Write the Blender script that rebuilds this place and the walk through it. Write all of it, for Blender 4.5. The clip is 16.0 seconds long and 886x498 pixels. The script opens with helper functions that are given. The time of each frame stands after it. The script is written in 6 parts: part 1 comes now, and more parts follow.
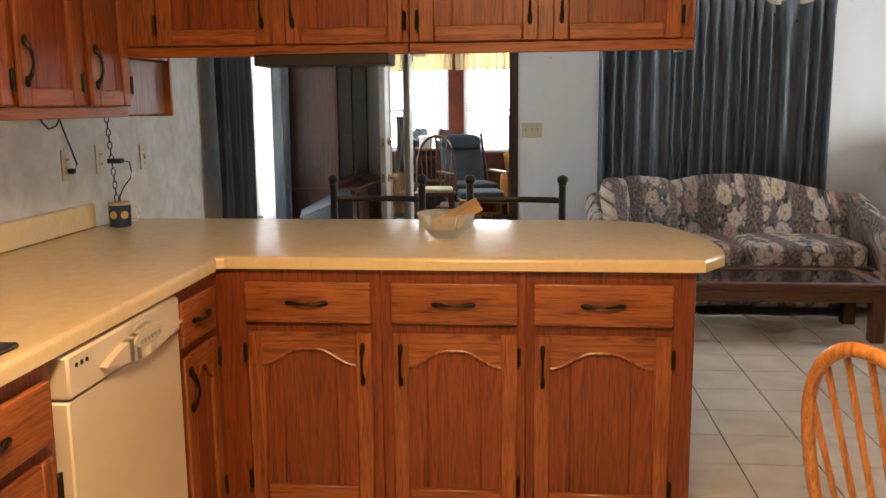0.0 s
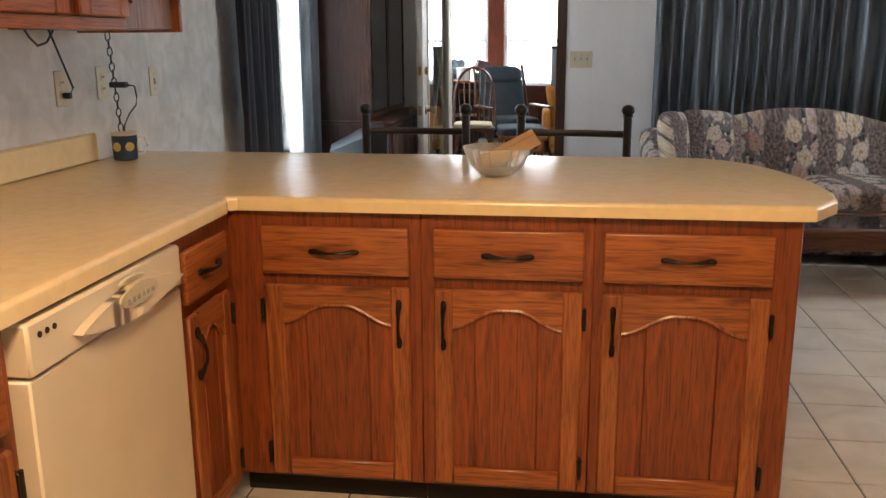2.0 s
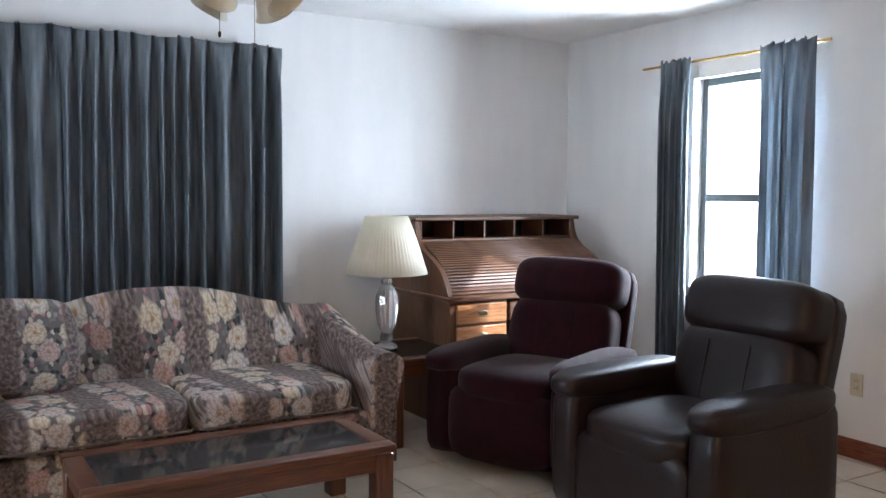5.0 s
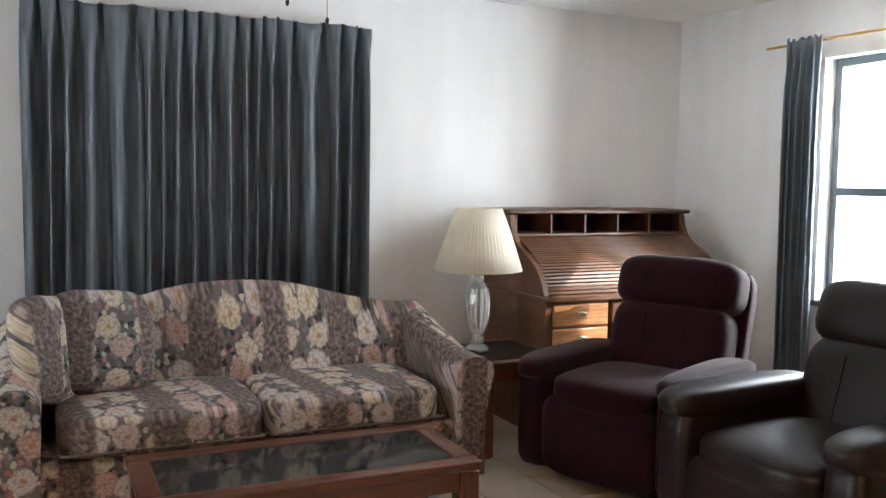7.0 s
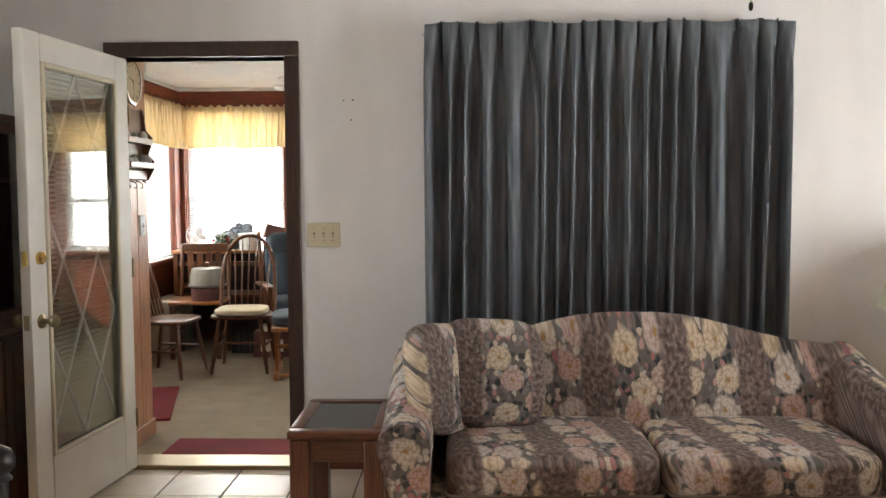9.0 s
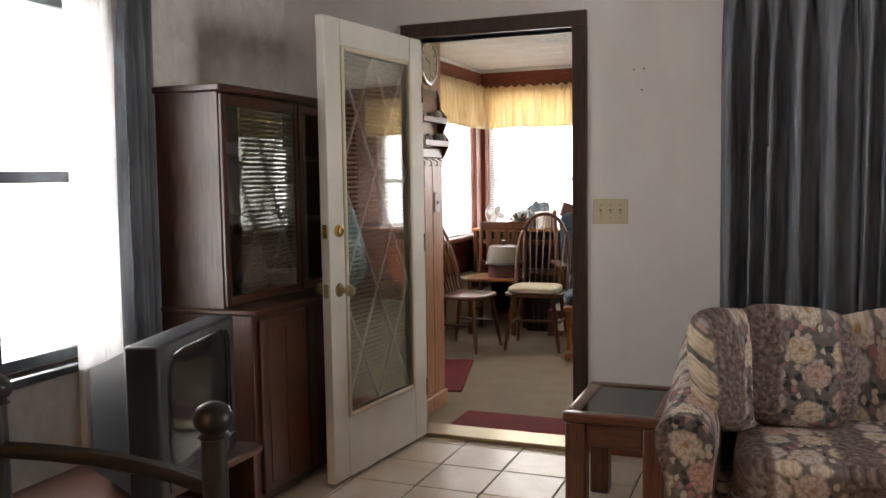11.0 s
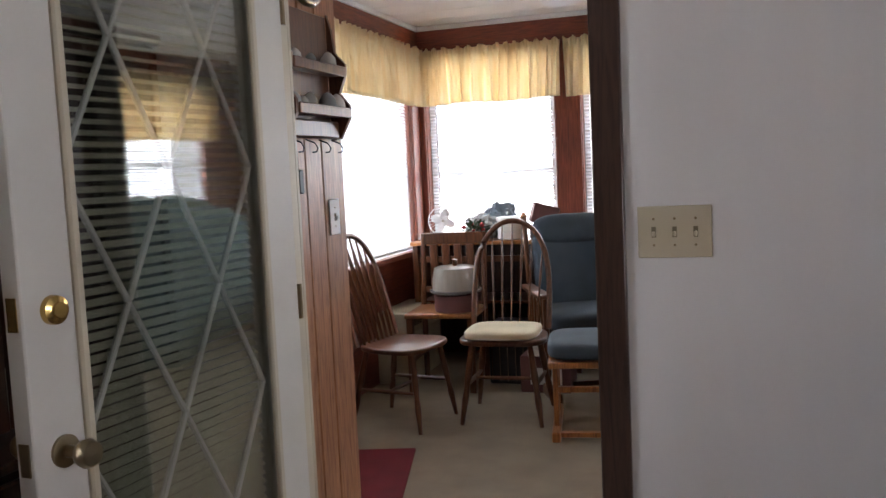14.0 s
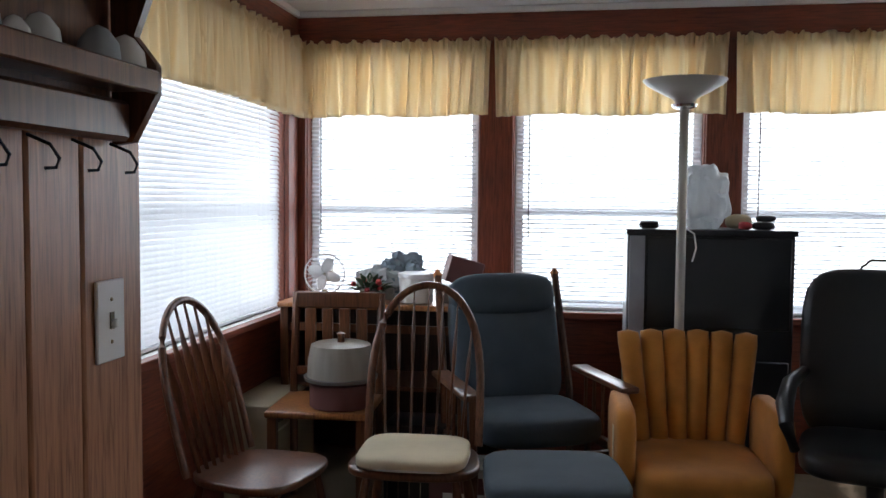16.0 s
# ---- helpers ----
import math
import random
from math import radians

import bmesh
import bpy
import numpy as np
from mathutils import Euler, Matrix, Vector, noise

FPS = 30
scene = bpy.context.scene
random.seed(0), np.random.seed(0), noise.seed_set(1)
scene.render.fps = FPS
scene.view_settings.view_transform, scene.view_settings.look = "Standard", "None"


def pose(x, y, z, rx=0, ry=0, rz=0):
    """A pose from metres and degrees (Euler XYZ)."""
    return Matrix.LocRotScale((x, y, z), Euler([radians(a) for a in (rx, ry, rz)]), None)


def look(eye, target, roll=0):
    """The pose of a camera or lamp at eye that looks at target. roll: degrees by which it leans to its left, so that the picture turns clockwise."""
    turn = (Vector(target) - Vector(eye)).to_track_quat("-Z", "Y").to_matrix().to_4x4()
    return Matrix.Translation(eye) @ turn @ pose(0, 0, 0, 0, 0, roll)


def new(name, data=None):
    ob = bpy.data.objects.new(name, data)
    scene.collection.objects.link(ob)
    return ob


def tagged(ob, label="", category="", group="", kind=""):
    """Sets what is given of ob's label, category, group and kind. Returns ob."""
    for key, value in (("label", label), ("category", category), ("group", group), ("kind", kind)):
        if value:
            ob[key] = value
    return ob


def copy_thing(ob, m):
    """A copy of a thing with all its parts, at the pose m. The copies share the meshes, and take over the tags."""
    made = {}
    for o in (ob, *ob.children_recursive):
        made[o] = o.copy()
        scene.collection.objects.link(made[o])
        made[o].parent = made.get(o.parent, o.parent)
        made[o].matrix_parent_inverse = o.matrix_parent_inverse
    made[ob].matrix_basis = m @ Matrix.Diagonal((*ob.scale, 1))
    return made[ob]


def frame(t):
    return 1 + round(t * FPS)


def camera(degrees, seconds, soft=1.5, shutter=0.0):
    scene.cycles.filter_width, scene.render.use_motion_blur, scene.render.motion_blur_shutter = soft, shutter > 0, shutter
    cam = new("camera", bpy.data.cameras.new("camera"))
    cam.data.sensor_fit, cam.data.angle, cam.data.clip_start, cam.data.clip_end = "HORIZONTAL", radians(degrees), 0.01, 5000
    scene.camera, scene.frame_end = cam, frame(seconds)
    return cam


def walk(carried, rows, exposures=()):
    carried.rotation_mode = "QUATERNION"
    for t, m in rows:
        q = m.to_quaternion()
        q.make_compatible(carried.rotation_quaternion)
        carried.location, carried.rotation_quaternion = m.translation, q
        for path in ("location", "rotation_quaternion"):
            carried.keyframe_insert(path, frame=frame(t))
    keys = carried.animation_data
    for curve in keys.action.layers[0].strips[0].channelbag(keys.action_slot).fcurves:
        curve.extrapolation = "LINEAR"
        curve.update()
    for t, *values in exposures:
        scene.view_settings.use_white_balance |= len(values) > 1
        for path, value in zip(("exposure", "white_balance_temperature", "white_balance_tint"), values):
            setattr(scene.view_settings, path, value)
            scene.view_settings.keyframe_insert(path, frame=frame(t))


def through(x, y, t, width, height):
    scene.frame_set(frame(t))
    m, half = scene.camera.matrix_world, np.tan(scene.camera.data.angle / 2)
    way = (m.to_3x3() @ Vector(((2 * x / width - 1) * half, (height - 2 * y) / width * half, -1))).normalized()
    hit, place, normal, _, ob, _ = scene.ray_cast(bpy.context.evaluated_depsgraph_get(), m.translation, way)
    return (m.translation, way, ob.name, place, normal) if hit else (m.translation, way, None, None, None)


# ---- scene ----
cam = camera(54.2, 16.0)
PATH = [
    (0, (0.404, 0.339, 1.372), (0.21, 2.303, 1.046), -0.6),
    (0.5, (0.404, 0.365, 1.362), (0.139, 2.308, 0.973), -0.9),
    (1, (0.387, 0.382, 1.346), (0.057, 2.3, 0.883), -1.6),
    (1.5, (0.369, 0.475, 1.334), (-0.02, 2.375, 0.843), -3.0),
    (2, (0.31, 0.759, 1.309), (0.044, 2.686, 0.843), -0.4),
    (2.5, (0.351, 1.062, 1.365), (0.248, 3.037, 1.071), -1.5),
    (3, (0.42, 1.434, 1.37), (0.579, 3.42, 1.192), -0.4),
    (3.5, (0.499, 1.743, 1.385), (1.048, 3.661, 1.242), -0.5),
    (4, (0.637, 2.013, 1.371), (1.342, 3.88, 1.239), -0.2),
    (4.5, (0.749, 2.192, 1.354), (1.672, 3.961, 1.218), 0.4),
    (4.7, (0.791, 2.271, 1.341), (1.827, 3.977, 1.213), 0.3),
    (6.8, (1.033, 2.626, 1.362), (1.921, 4.411, 1.197), 0.6),
    (7, (1.039, 2.653, 1.34), (1.871, 4.465, 1.187), 0.8),
    (7.5, (1.043, 2.645, 1.366), (1.741, 4.512, 1.197), -0.2),
    (8, (1.107, 2.794, 1.347), (1.731, 4.688, 1.188), -1.0),
    (8.5, (1.135, 2.956, 1.358), (1.528, 4.911, 1.201), -1.9),
    (9, (1.127, 3.059, 1.379), (1.078, 5.055, 1.249), -0.3),
    (9.5, (1.227, 3.09, 1.4), (0.722, 5.02, 1.258), -0.0),
    (9.7, (1.218, 3.095, 1.387), (0.598, 4.99, 1.242), -0.3),
    (11.8, (1.194, 3.574, 1.344), (0.452, 5.423, 1.178), -0.9),
    (12, (1.184, 3.728, 1.354), (0.494, 5.598, 1.19), -1.2),
    (12.5, (1.119, 4.157, 1.353), (0.487, 6.047, 1.186), -1.3),
    (13, (0.94, 4.533, 1.352), (0.282, 6.416, 1.201), -1.5),
    (13.5, (0.766, 4.912, 1.344), (0.119, 6.798, 1.188), -2.4),
    (14, (0.553, 5.287, 1.334), (-0.077, 7.177, 1.157), -2.7),
    (14.5, (0.374, 5.682, 1.348), (-0.171, 7.595, 1.141), -3.0),
    (15, (0.235, 6.083, 1.353), (-0.281, 8.008, 1.192), -0.8),
    (15.5, (0.099, 6.421, 1.355), (-0.35, 8.363, 1.196), -0.6),
    (16, (-0.005, 6.734, 1.38), (-0.337, 8.703, 1.264), 0.5),
]
walk(cam, [(t, look(eye, target, roll)) for t, eye, target, roll in PATH],
     [(0, 1.25, 6900, 12), (1.5, 1.25, 6800, 12), (2.7, 1.25, 5900, 10), (3.5, 1.2, 5500, 10), (4.7, 1.5, 5700, 10), (7.0, 1.5, 6500, 10), (8.0, 1.75, 6800, 12), (9.0, 1.4, 7500, 14), (9.7, 1.2, 7700, 18), (11.9, 0.9, 7300, 20), (12.6, 1.4, 7000, 22), (13.6, 1.0, 6700, 22), (14.2, 0.72, 6700, 19), (14.6, 0.76, 6700, 18), (15.1, 0.2, 6600, 17), (15.5, 0.14, 6600, 17), (16.0, -0.1, 6300, 16)])

# ---- light ----
world = bpy.data.worlds.new("world")
scene.world = world
world.use_nodes = True
wn = world.node_tree
sky = wn.nodes.new("ShaderNodeTexSky")
sky.sky_type, sky.sun_disc = "NISHITA", False
sky.sun_elevation, sky.sun_rotation = radians(35), radians(120)
wn.links.new(sky.outputs[0], wn.nodes["Background"].inputs[0])
wn.nodes["Background"].inputs[1].default_value = 0.15


def lamp(name, kind, energy, colour, m, **more):
    data = bpy.data.lights.new(name, kind)
    data.energy, data.color = energy, colour
    if "size" in more:
        data.size = more["size"]
    if "size_y" in more:
        data.shape, data.size_y = "RECTANGLE", more["size_y"]
    if "angle" in more:
        data.angle = more["angle"]
    ob = new(name, data)
    ob.matrix_world = m
    return ob


lamp("sun", "SUN", 3.4, (1.0, 0.95, 0.86), look((9.76, 2.9, 5.2), (3.28, 6.7, 0.0)), angle=radians(0.6))
SKY = (0.86, 0.93, 1.0)
lamp("skylight_east", "AREA", 80, SKY, look((5.25, 5.75, 1.4), (4.0, 5.75, 1.35)), size=0.85, size_y=1.35)
lamp("skylight_west", "AREA", 36, SKY, look((-1.62, 5.47, 1.4), (0.0, 5.47, 1.35)), size=0.85, size_y=1.4)
lamp("skylight_north", "AREA", 90, SKY, look((0.4, 11.75, 1.5), (0.4, 9.0, 1.3)), size=4.2, size_y=1.5)
lamp("skylight_sunroom_west", "AREA", 34, SKY, look((-2.0, 10.1, 1.5), (0.0, 10.1, 1.3)), size=2.2, size_y=1.5)
lamp("skylight_sunroom_east", "AREA", 70, SKY, look((3.75, 9.8, 1.5), (0.0, 9.8, 1.3)), size=2.1, size_y=1.4)
lamp("kitchen_bulb", "AREA", 34, (1.0, 0.66, 0.36), look((0.35, 0.9, 2.38), (0.35, 0.9, 0.0)), size=0.5, size_y=0.5)

# ---- materials ----


def nodes_of(name, rough=0.5, metal=0.0):
    m = bpy.data.materials.new(name)
    m.use_nodes = True
    t = m.node_tree
    b = t.nodes["Principled BSDF"]
    b.inputs["Roughness"].default_value, b.inputs["Metallic"].default_value = rough, metal
    return m, t, b


def mapped(t, scale=(1, 1, 1)):
    c = t.nodes.new("ShaderNodeTexCoord")
    p = t.nodes.new("ShaderNodeMapping")
    p.inputs["Scale"].default_value = scale
    t.links.new(c.outputs["Object"], p.inputs[0])
    return p.outputs[0]


def noise_at(t, vec, scale, detail=4.0, distort=0.0):
    n = t.nodes.new("ShaderNodeTexNoise")
    n.inputs["Scale"].default_value, n.inputs["Detail"].default_value, n.inputs["Distortion"].default_value = scale, detail, distort
    t.links.new(vec, n.inputs["Vector"])
    return n.outputs[0]


def ramp(t, fac, stops):
    r = t.nodes.new("ShaderNodeValToRGB")
    while len(r.color_ramp.elements) < len(stops):
        r.color_ramp.elements.new(0.5)
    for e, (p, c) in zip(r.color_ramp.elements, stops):
        e.position, e.color = p, (*c, 1)
    t.links.new(fac, r.inputs[0])
    return r.outputs[0]


def mixed(t, fac, a, b, how="MIX"):
    n = t.nodes.new("ShaderNodeMix")
    n.data_type, n.blend_type = "RGBA", how
    for s, v in ((0, fac), (6, a), (7, b)):
        if isinstance(v, (int, float)):
            n.inputs[s].default_value = v
        elif isinstance(v, tuple):
            n.inputs[s].default_value = (*v, 1)
        else:
            t.links.new(v, n.inputs[s])
    return n.outputs[2]


def bumped(t, b, height, strength, distance=0.01):
    n = t.nodes.new("ShaderNodeBump")
    n.inputs["Strength"].default_value, n.inputs["Distance"].default_value = strength, distance
    t.links.new(height, n.inputs["Height"])
    t.links.new(n.outputs[0], b.inputs["Normal"])


def plain(name, colour, rough=0.5, metal=0.0, vary=0.12, scale=6.0, bump=0.0, fine=120.0, spec=None):
    """A paint, cloth or metal with blotches and a fine relief."""
    m, t, b = nodes_of(name, rough, metal)
    v = mapped(t)
    lo, hi = tuple(c * (1 - vary) for c in colour), tuple(min(1, c * (1 + vary)) for c in colour)
    t.links.new(ramp(t, noise_at(t, v, scale), ((0.3, lo), (0.7, hi))), b.inputs["Base Color"])
    if bump:
        bumped(t, b, noise_at(t, v, fine, 2), bump, 0.003)
    if spec is not None:
        b.inputs["Specular IOR Level"].default_value = spec
    return m


def wood(name, dark, light, grain=(44, 44, 2.6), rough=0.38, coat=0.0, pores=0.45):
    """Oiled or varnished wood: long grain by a stretched noise, darker pores, a slow change of tone."""
    m, t, b = nodes_of(name, rough)
    v = mapped(t, grain)
    rings = noise_at(t, v, 1.0, 7, 2.4)
    c = ramp(t, rings, ((0.30, dark), (0.48, tuple(0.45 * a + 0.55 * z for a, z in zip(dark, light))), (0.70, light)))
    tone = noise_at(t, mapped(t), 2.3, 2)
    c = mixed(t, 0.5, c, ramp(t, tone, ((0.3, (0.5, 0.48, 0.46)), (0.7, (0.72, 0.72, 0.72)))), "OVERLAY")
    pore = ramp(t, noise_at(t, mapped(t, tuple(g * 5 for g in grain)), 1.0, 2), ((0.36, (0.35, 0.3, 0.27)), (0.46, (1, 1, 1))))
    c = mixed(t, pores, c, pore, "MULTIPLY")
    info = t.nodes.new("ShaderNodeObjectInfo")
    c = mixed(t, 0.35, c, ramp(t, info.outputs["Random"], ((0.0, (0.40, 0.40, 0.40)), (1.0, (0.62, 0.62, 0.62)))), "OVERLAY")
    t.links.new(c, b.inputs["Base Color"])
    b.inputs["Coat Weight"].default_value = coat
    b.inputs["Coat Roughness"].default_value = 0.25
    bumped(t, b, rings, 0.06, 0.004)
    return m


Z, X, Y = (44, 44, 2.6), (2.6, 44, 44), (44, 2.6, 44)
CAB = ((0.135, 0.033, 0.009), (0.35, 0.112, 0.029))
PANEL = ((0.105, 0.021, 0.006), (0.25, 0.060, 0.014))
oak_panel = wood("oak_panel", *PANEL, Z, 0.4, 0.1, 0.5)
oak_z, oak_x, oak_y = (wood("cabinet_oak_" + n, *CAB, g, 0.36, 0.15, 0.55) for n, g in (("z", Z), ("x", X), ("y", Y)))
chair_oak = wood("chair_oak", (0.20, 0.065, 0.018), (0.46, 0.19, 0.06), Z, 0.3, 0.2)
desk_oak_x, desk_oak_z = (wood("desk_oak_" + n, (0.058, 0.024, 0.012), (0.135, 0.062, 0.030), g, 0.4) for n, g in (("x", X), ("z", Z)))
table_wood = wood("table_wood", (0.045, 0.014, 0.007), (0.12, 0.04, 0.018), X, 0.32, 0.2)
table_wood_z = wood("table_wood_z", (0.045, 0.014, 0.007), (0.12, 0.04, 0.018), Z, 0.32, 0.2)
hutch_wood = wood("hutch_wood", (0.026, 0.008, 0.0045), (0.075, 0.026, 0.013), Z, 0.35, 0.15)
panel_wood = wood("panel_wood", (0.23, 0.095, 0.048), (0.46, 0.23, 0.125), Z, 0.36, 0.15)
red_wood_x, red_wood_y, red_wood_z = (wood("red_wood_" + n, (0.10, 0.022, 0.012), (0.24, 0.062, 0.03), g, 0.4) for n, g in (("x", X), ("y", Y), ("z", Z)))
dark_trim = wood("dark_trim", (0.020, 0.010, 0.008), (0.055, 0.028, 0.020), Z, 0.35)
base_wood = wood("base_wood", (0.11, 0.03, 0.015), (0.22, 0.07, 0.035), Y, 0.35)


def wall_paint(name, colour):
    m, t, b = nodes_of(name, 0.75)
    v = mapped(t)
    c = ramp(t, noise_at(t, v, 1.6, 5), ((0.3, tuple(k * 0.93 for k in colour)), (0.7, colour)))
    c = mixed(t, 0.35, c, ramp(t, noise_at(t, mapped(t, (7, 7, 1.2)), 1.0, 4), ((0.3, (0.86, 0.86, 0.88)), (0.6, (1, 1, 1)))), "MULTIPLY")
    t.links.new(c, b.inputs["Base Color"])
    bumped(t, b, noise_at(t, v, 90, 3), 0.12, 0.003)
    return m


wall_white = wall_paint("wall_white", (0.79, 0.785, 0.775))


def paper_mat():
    """Mottled grey wallpaper with soft upright streaks."""
    m, t, b = nodes_of("wall_paper", 0.7)
    v = mapped(t)
    c = ramp(t, noise_at(t, v, 11, 6, 0.6), ((0.3, (0.50, 0.48, 0.445)), (0.7, (0.66, 0.645, 0.61))))
    c = mixed(t, 0.5, c, ramp(t, noise_at(t, mapped(t, (9, 9, 1.4)), 1.0, 5, 1.0), ((0.3, (0.80, 0.80, 0.80)), (0.65, (1, 1, 1)))), "MULTIPLY")
    t.links.new(c, b.inputs["Base Color"])
    bumped(t, b, noise_at(t, v, 60, 3), 0.2, 0.003)
    return m


wall_paper = paper_mat()
ceiling_white = plain("ceiling_white", (0.84, 0.835, 0.815), 0.9, vary=0.03, bump=0.3, fine=60)


def counter_mat():
    m, t, b = nodes_of("laminate", 0.27)
    v = mapped(t)
    c = ramp(t, noise_at(t, v, 1.4, 1), ((0.2, (0.72, 0.57, 0.33)), (0.8, (0.78, 0.64, 0.39))))
    c = mixed(t, 0.35, c, ramp(t, noise_at(t, v, 28, 6, 0.5), ((0.35, (0.84, 0.80, 0.74)), (0.6, (1, 1, 1)))), "MULTIPLY")
    t.links.new(c, b.inputs["Base Color"])
    bumped(t, b, noise_at(t, v, 45, 3), 0.03, 0.002)
    return m


laminate = counter_mat()


def tile_mat():
    m, t, b = nodes_of("tile_glaze", 0.28)
    v = mapped(t)
    info = t.nodes.new("ShaderNodeObjectInfo")
    geo = t.nodes.new("ShaderNodeNewGeometry")
    place = t.nodes.new("ShaderNodeVectorMath")
    t.links.new(geo.outputs["Position"], place.inputs[0])
    c = ramp(t, noise_at(t, place.outputs[0], 3.4, 6, 0.8), ((0.3, (0.50, 0.43, 0.35)), (0.7, (0.66, 0.60, 0.52))))
    rnd = mixed(t, 0.5, ramp(t, info.outputs["Random"], ((0, (0.44, 0.44, 0.44)), (1, (0.56, 0.56, 0.56)))), ramp(t, geo.outputs["Random Per Island"], ((0, (0.44, 0.44, 0.44)), (1, (0.56, 0.56, 0.56)))))
    c = mixed(t, 0.6, c, rnd, "OVERLAY")
    t.links.new(c, b.inputs["Base Color"])
    bumped(t, b, noise_at(t, place.outputs[0], 14, 3), 0.08, 0.004)
    return m


tile_glaze = tile_mat()
grout = plain("grout", (0.10, 0.085, 0.07), 0.9, vary=0.25, bump=0.3)
carpet = plain("carpet", (0.26, 0.21, 0.145), 0.95, vary=0.1, bump=0.8, fine=350)
rug_red = plain("rug_red", (0.16, 0.008, 0.014), 0.95, vary=0.2, bump=0.8, fine=300)
iron = plain("black_iron", (0.012, 0.012, 0.013), 0.42, 0.3)
bronze = plain("dark_bronze", (0.022, 0.017, 0.012), 0.4, 0.7, vary=0.3, scale=30)
brass = plain("brass", (0.55, 0.36, 0.12), 0.25, 1.0)
old_brass = plain("aged_brass", (0.30, 0.24, 0.15), 0.32, 1.0)
steel = plain("sink_steel", (0.10, 0.095, 0.09), 0.3, 0.9, vary=0.2)
chrome = plain("chrome", (0.7, 0.7, 0.7), 0.12, 1.0)
almond = plain("almond_enamel", (0.66, 0.58, 0.44), 0.3, vary=0.04)
ivory = plain("ivory_plastic", (0.56, 0.50, 0.36), 0.4, vary=0.04)
white_paint = plain("white_paint", (0.57, 0.555, 0.51), 0.4, vary=0.05)
cream_paint = plain("cream_paint", (0.50, 0.45, 0.34), 0.45, vary=0.07)
vinyl_white = plain("vinyl_white", (0.8, 0.8, 0.8), 0.4, vary=0.03)
black_plastic = plain("black_plastic", (0.013, 0.014, 0.016), 0.35, vary=0.1)
tv_grey = plain("tv_plastic", (0.016, 0.019, 0.024), 0.45, vary=0.1)
screen_glass = plain("screen_glass", (0.012, 0.014, 0.016), 0.08, vary=0.05)
# near-black colour standing for the shade in recesses, gaps, holes and toe kicks
dark_shadow = plain("recess_shade_black", (0.012, 0.009, 0.007), 0.8)
burgundy = plain("burgundy_plush", (0.015, 0.0010, 0.0034), 0.95, spec=0.15, vary=0.35, scale=14, bump=0.5, fine=220)
burgundy.node_tree.nodes["Principled BSDF"].inputs["Sheen Weight"].default_value = 0.10
leather = plain("brown_leather", (0.014, 0.007, 0.008), 0.42, spec=0.35, vary=0.25, scale=10, bump=0.35, fine=90)
blue_cloth = plain("blue_cushion", (0.050, 0.070, 0.088), 0.9, vary=0.15, bump=0.4, fine=260)
mustard = plain("mustard_velvet", (0.50, 0.20, 0.030), 0.8, vary=0.2, bump=0.3, fine=200)
mustard.node_tree.nodes["Principled BSDF"].inputs["Sheen Weight"].default_value = 0.12
linen = plain("cream_cushion", (0.60, 0.52, 0.36), 0.9, vary=0.1, bump=0.4, fine=200)
paper = plain("kraft_paper", (0.55, 0.36, 0.19), 0.7, vary=0.12)
beige_metal = plain("beige_metal", (0.50, 0.45, 0.33), 0.45)
black_lacquer = plain("black_lacquer", (0.012, 0.013, 0.016), 0.3)
mug_blue = plain("mug_blue", (0.02, 0.045, 0.10), 0.2)
white_ceramic = plain("white_ceramic", (0.75, 0.73, 0.68), 0.2, vary=0.04)
leaf_green = plain("leaf_green", (0.05, 0.10, 0.05), 0.5, vary=0.4, scale=40)
flower_red = plain("flower_red", (0.45, 0.05, 0.05), 0.6)
maroon_box = plain("maroon_card", (0.14, 0.055, 0.05), 0.6)
cloth_grey = plain("grey_cloth", (0.40, 0.42, 0.42), 0.9, vary=0.15)


def glass_mat(name, tint=(1, 1, 1), rough=0.0):
    m, t, b = nodes_of(name, rough)
    b.inputs["Base Color"].default_value = (*tint, 1)
    b.inputs["Transmission Weight"].default_value = 1.0
    b.inputs["IOR"].default_value = 1.45
    return m




def pane_mat(name, gloss=0.1, tint=(0.96, 0.98, 0.98)):
    """A thin pane: see-through with a glossy film, more so at a slant."""
    m = bpy.data.materials.new(name)
    m.use_nodes = True
    t = m.node_tree
    t.nodes.remove(t.nodes["Principled BSDF"])
    a, g, mix, lw = (t.nodes.new("ShaderNode" + k) for k in ("BsdfTransparent", "BsdfGlossy", "MixShader", "LayerWeight"))
    a.inputs[0].default_value = (*tint, 1)
    g.inputs["Roughness"].default_value = 0.02
    lw.inputs["Blend"].default_value = gloss
    t.links.new(lw.outputs["Facing"], mix.inputs[0])
    t.links.new(a.outputs[0], mix.inputs[1])
    t.links.new(g.outputs[0], mix.inputs[2])
    t.links.new(mix.outputs[0], t.nodes["Material Output"].inputs[0])
    return m


window_glass = pane_mat("window_glass", 0.08)
door_glass = pane_mat("door_glass", 0.30, (0.86, 0.89, 0.87))
smoked_glass = pane_mat("smoked_glass", 0.28, (0.70, 0.72, 0.72))
cut_glass = glass_mat("cut_glass", (0.95, 0.97, 1.0), 0.06)
cut_glass.node_tree.nodes["Principled BSDF"].inputs["Transmission Weight"].default_value = 0.74


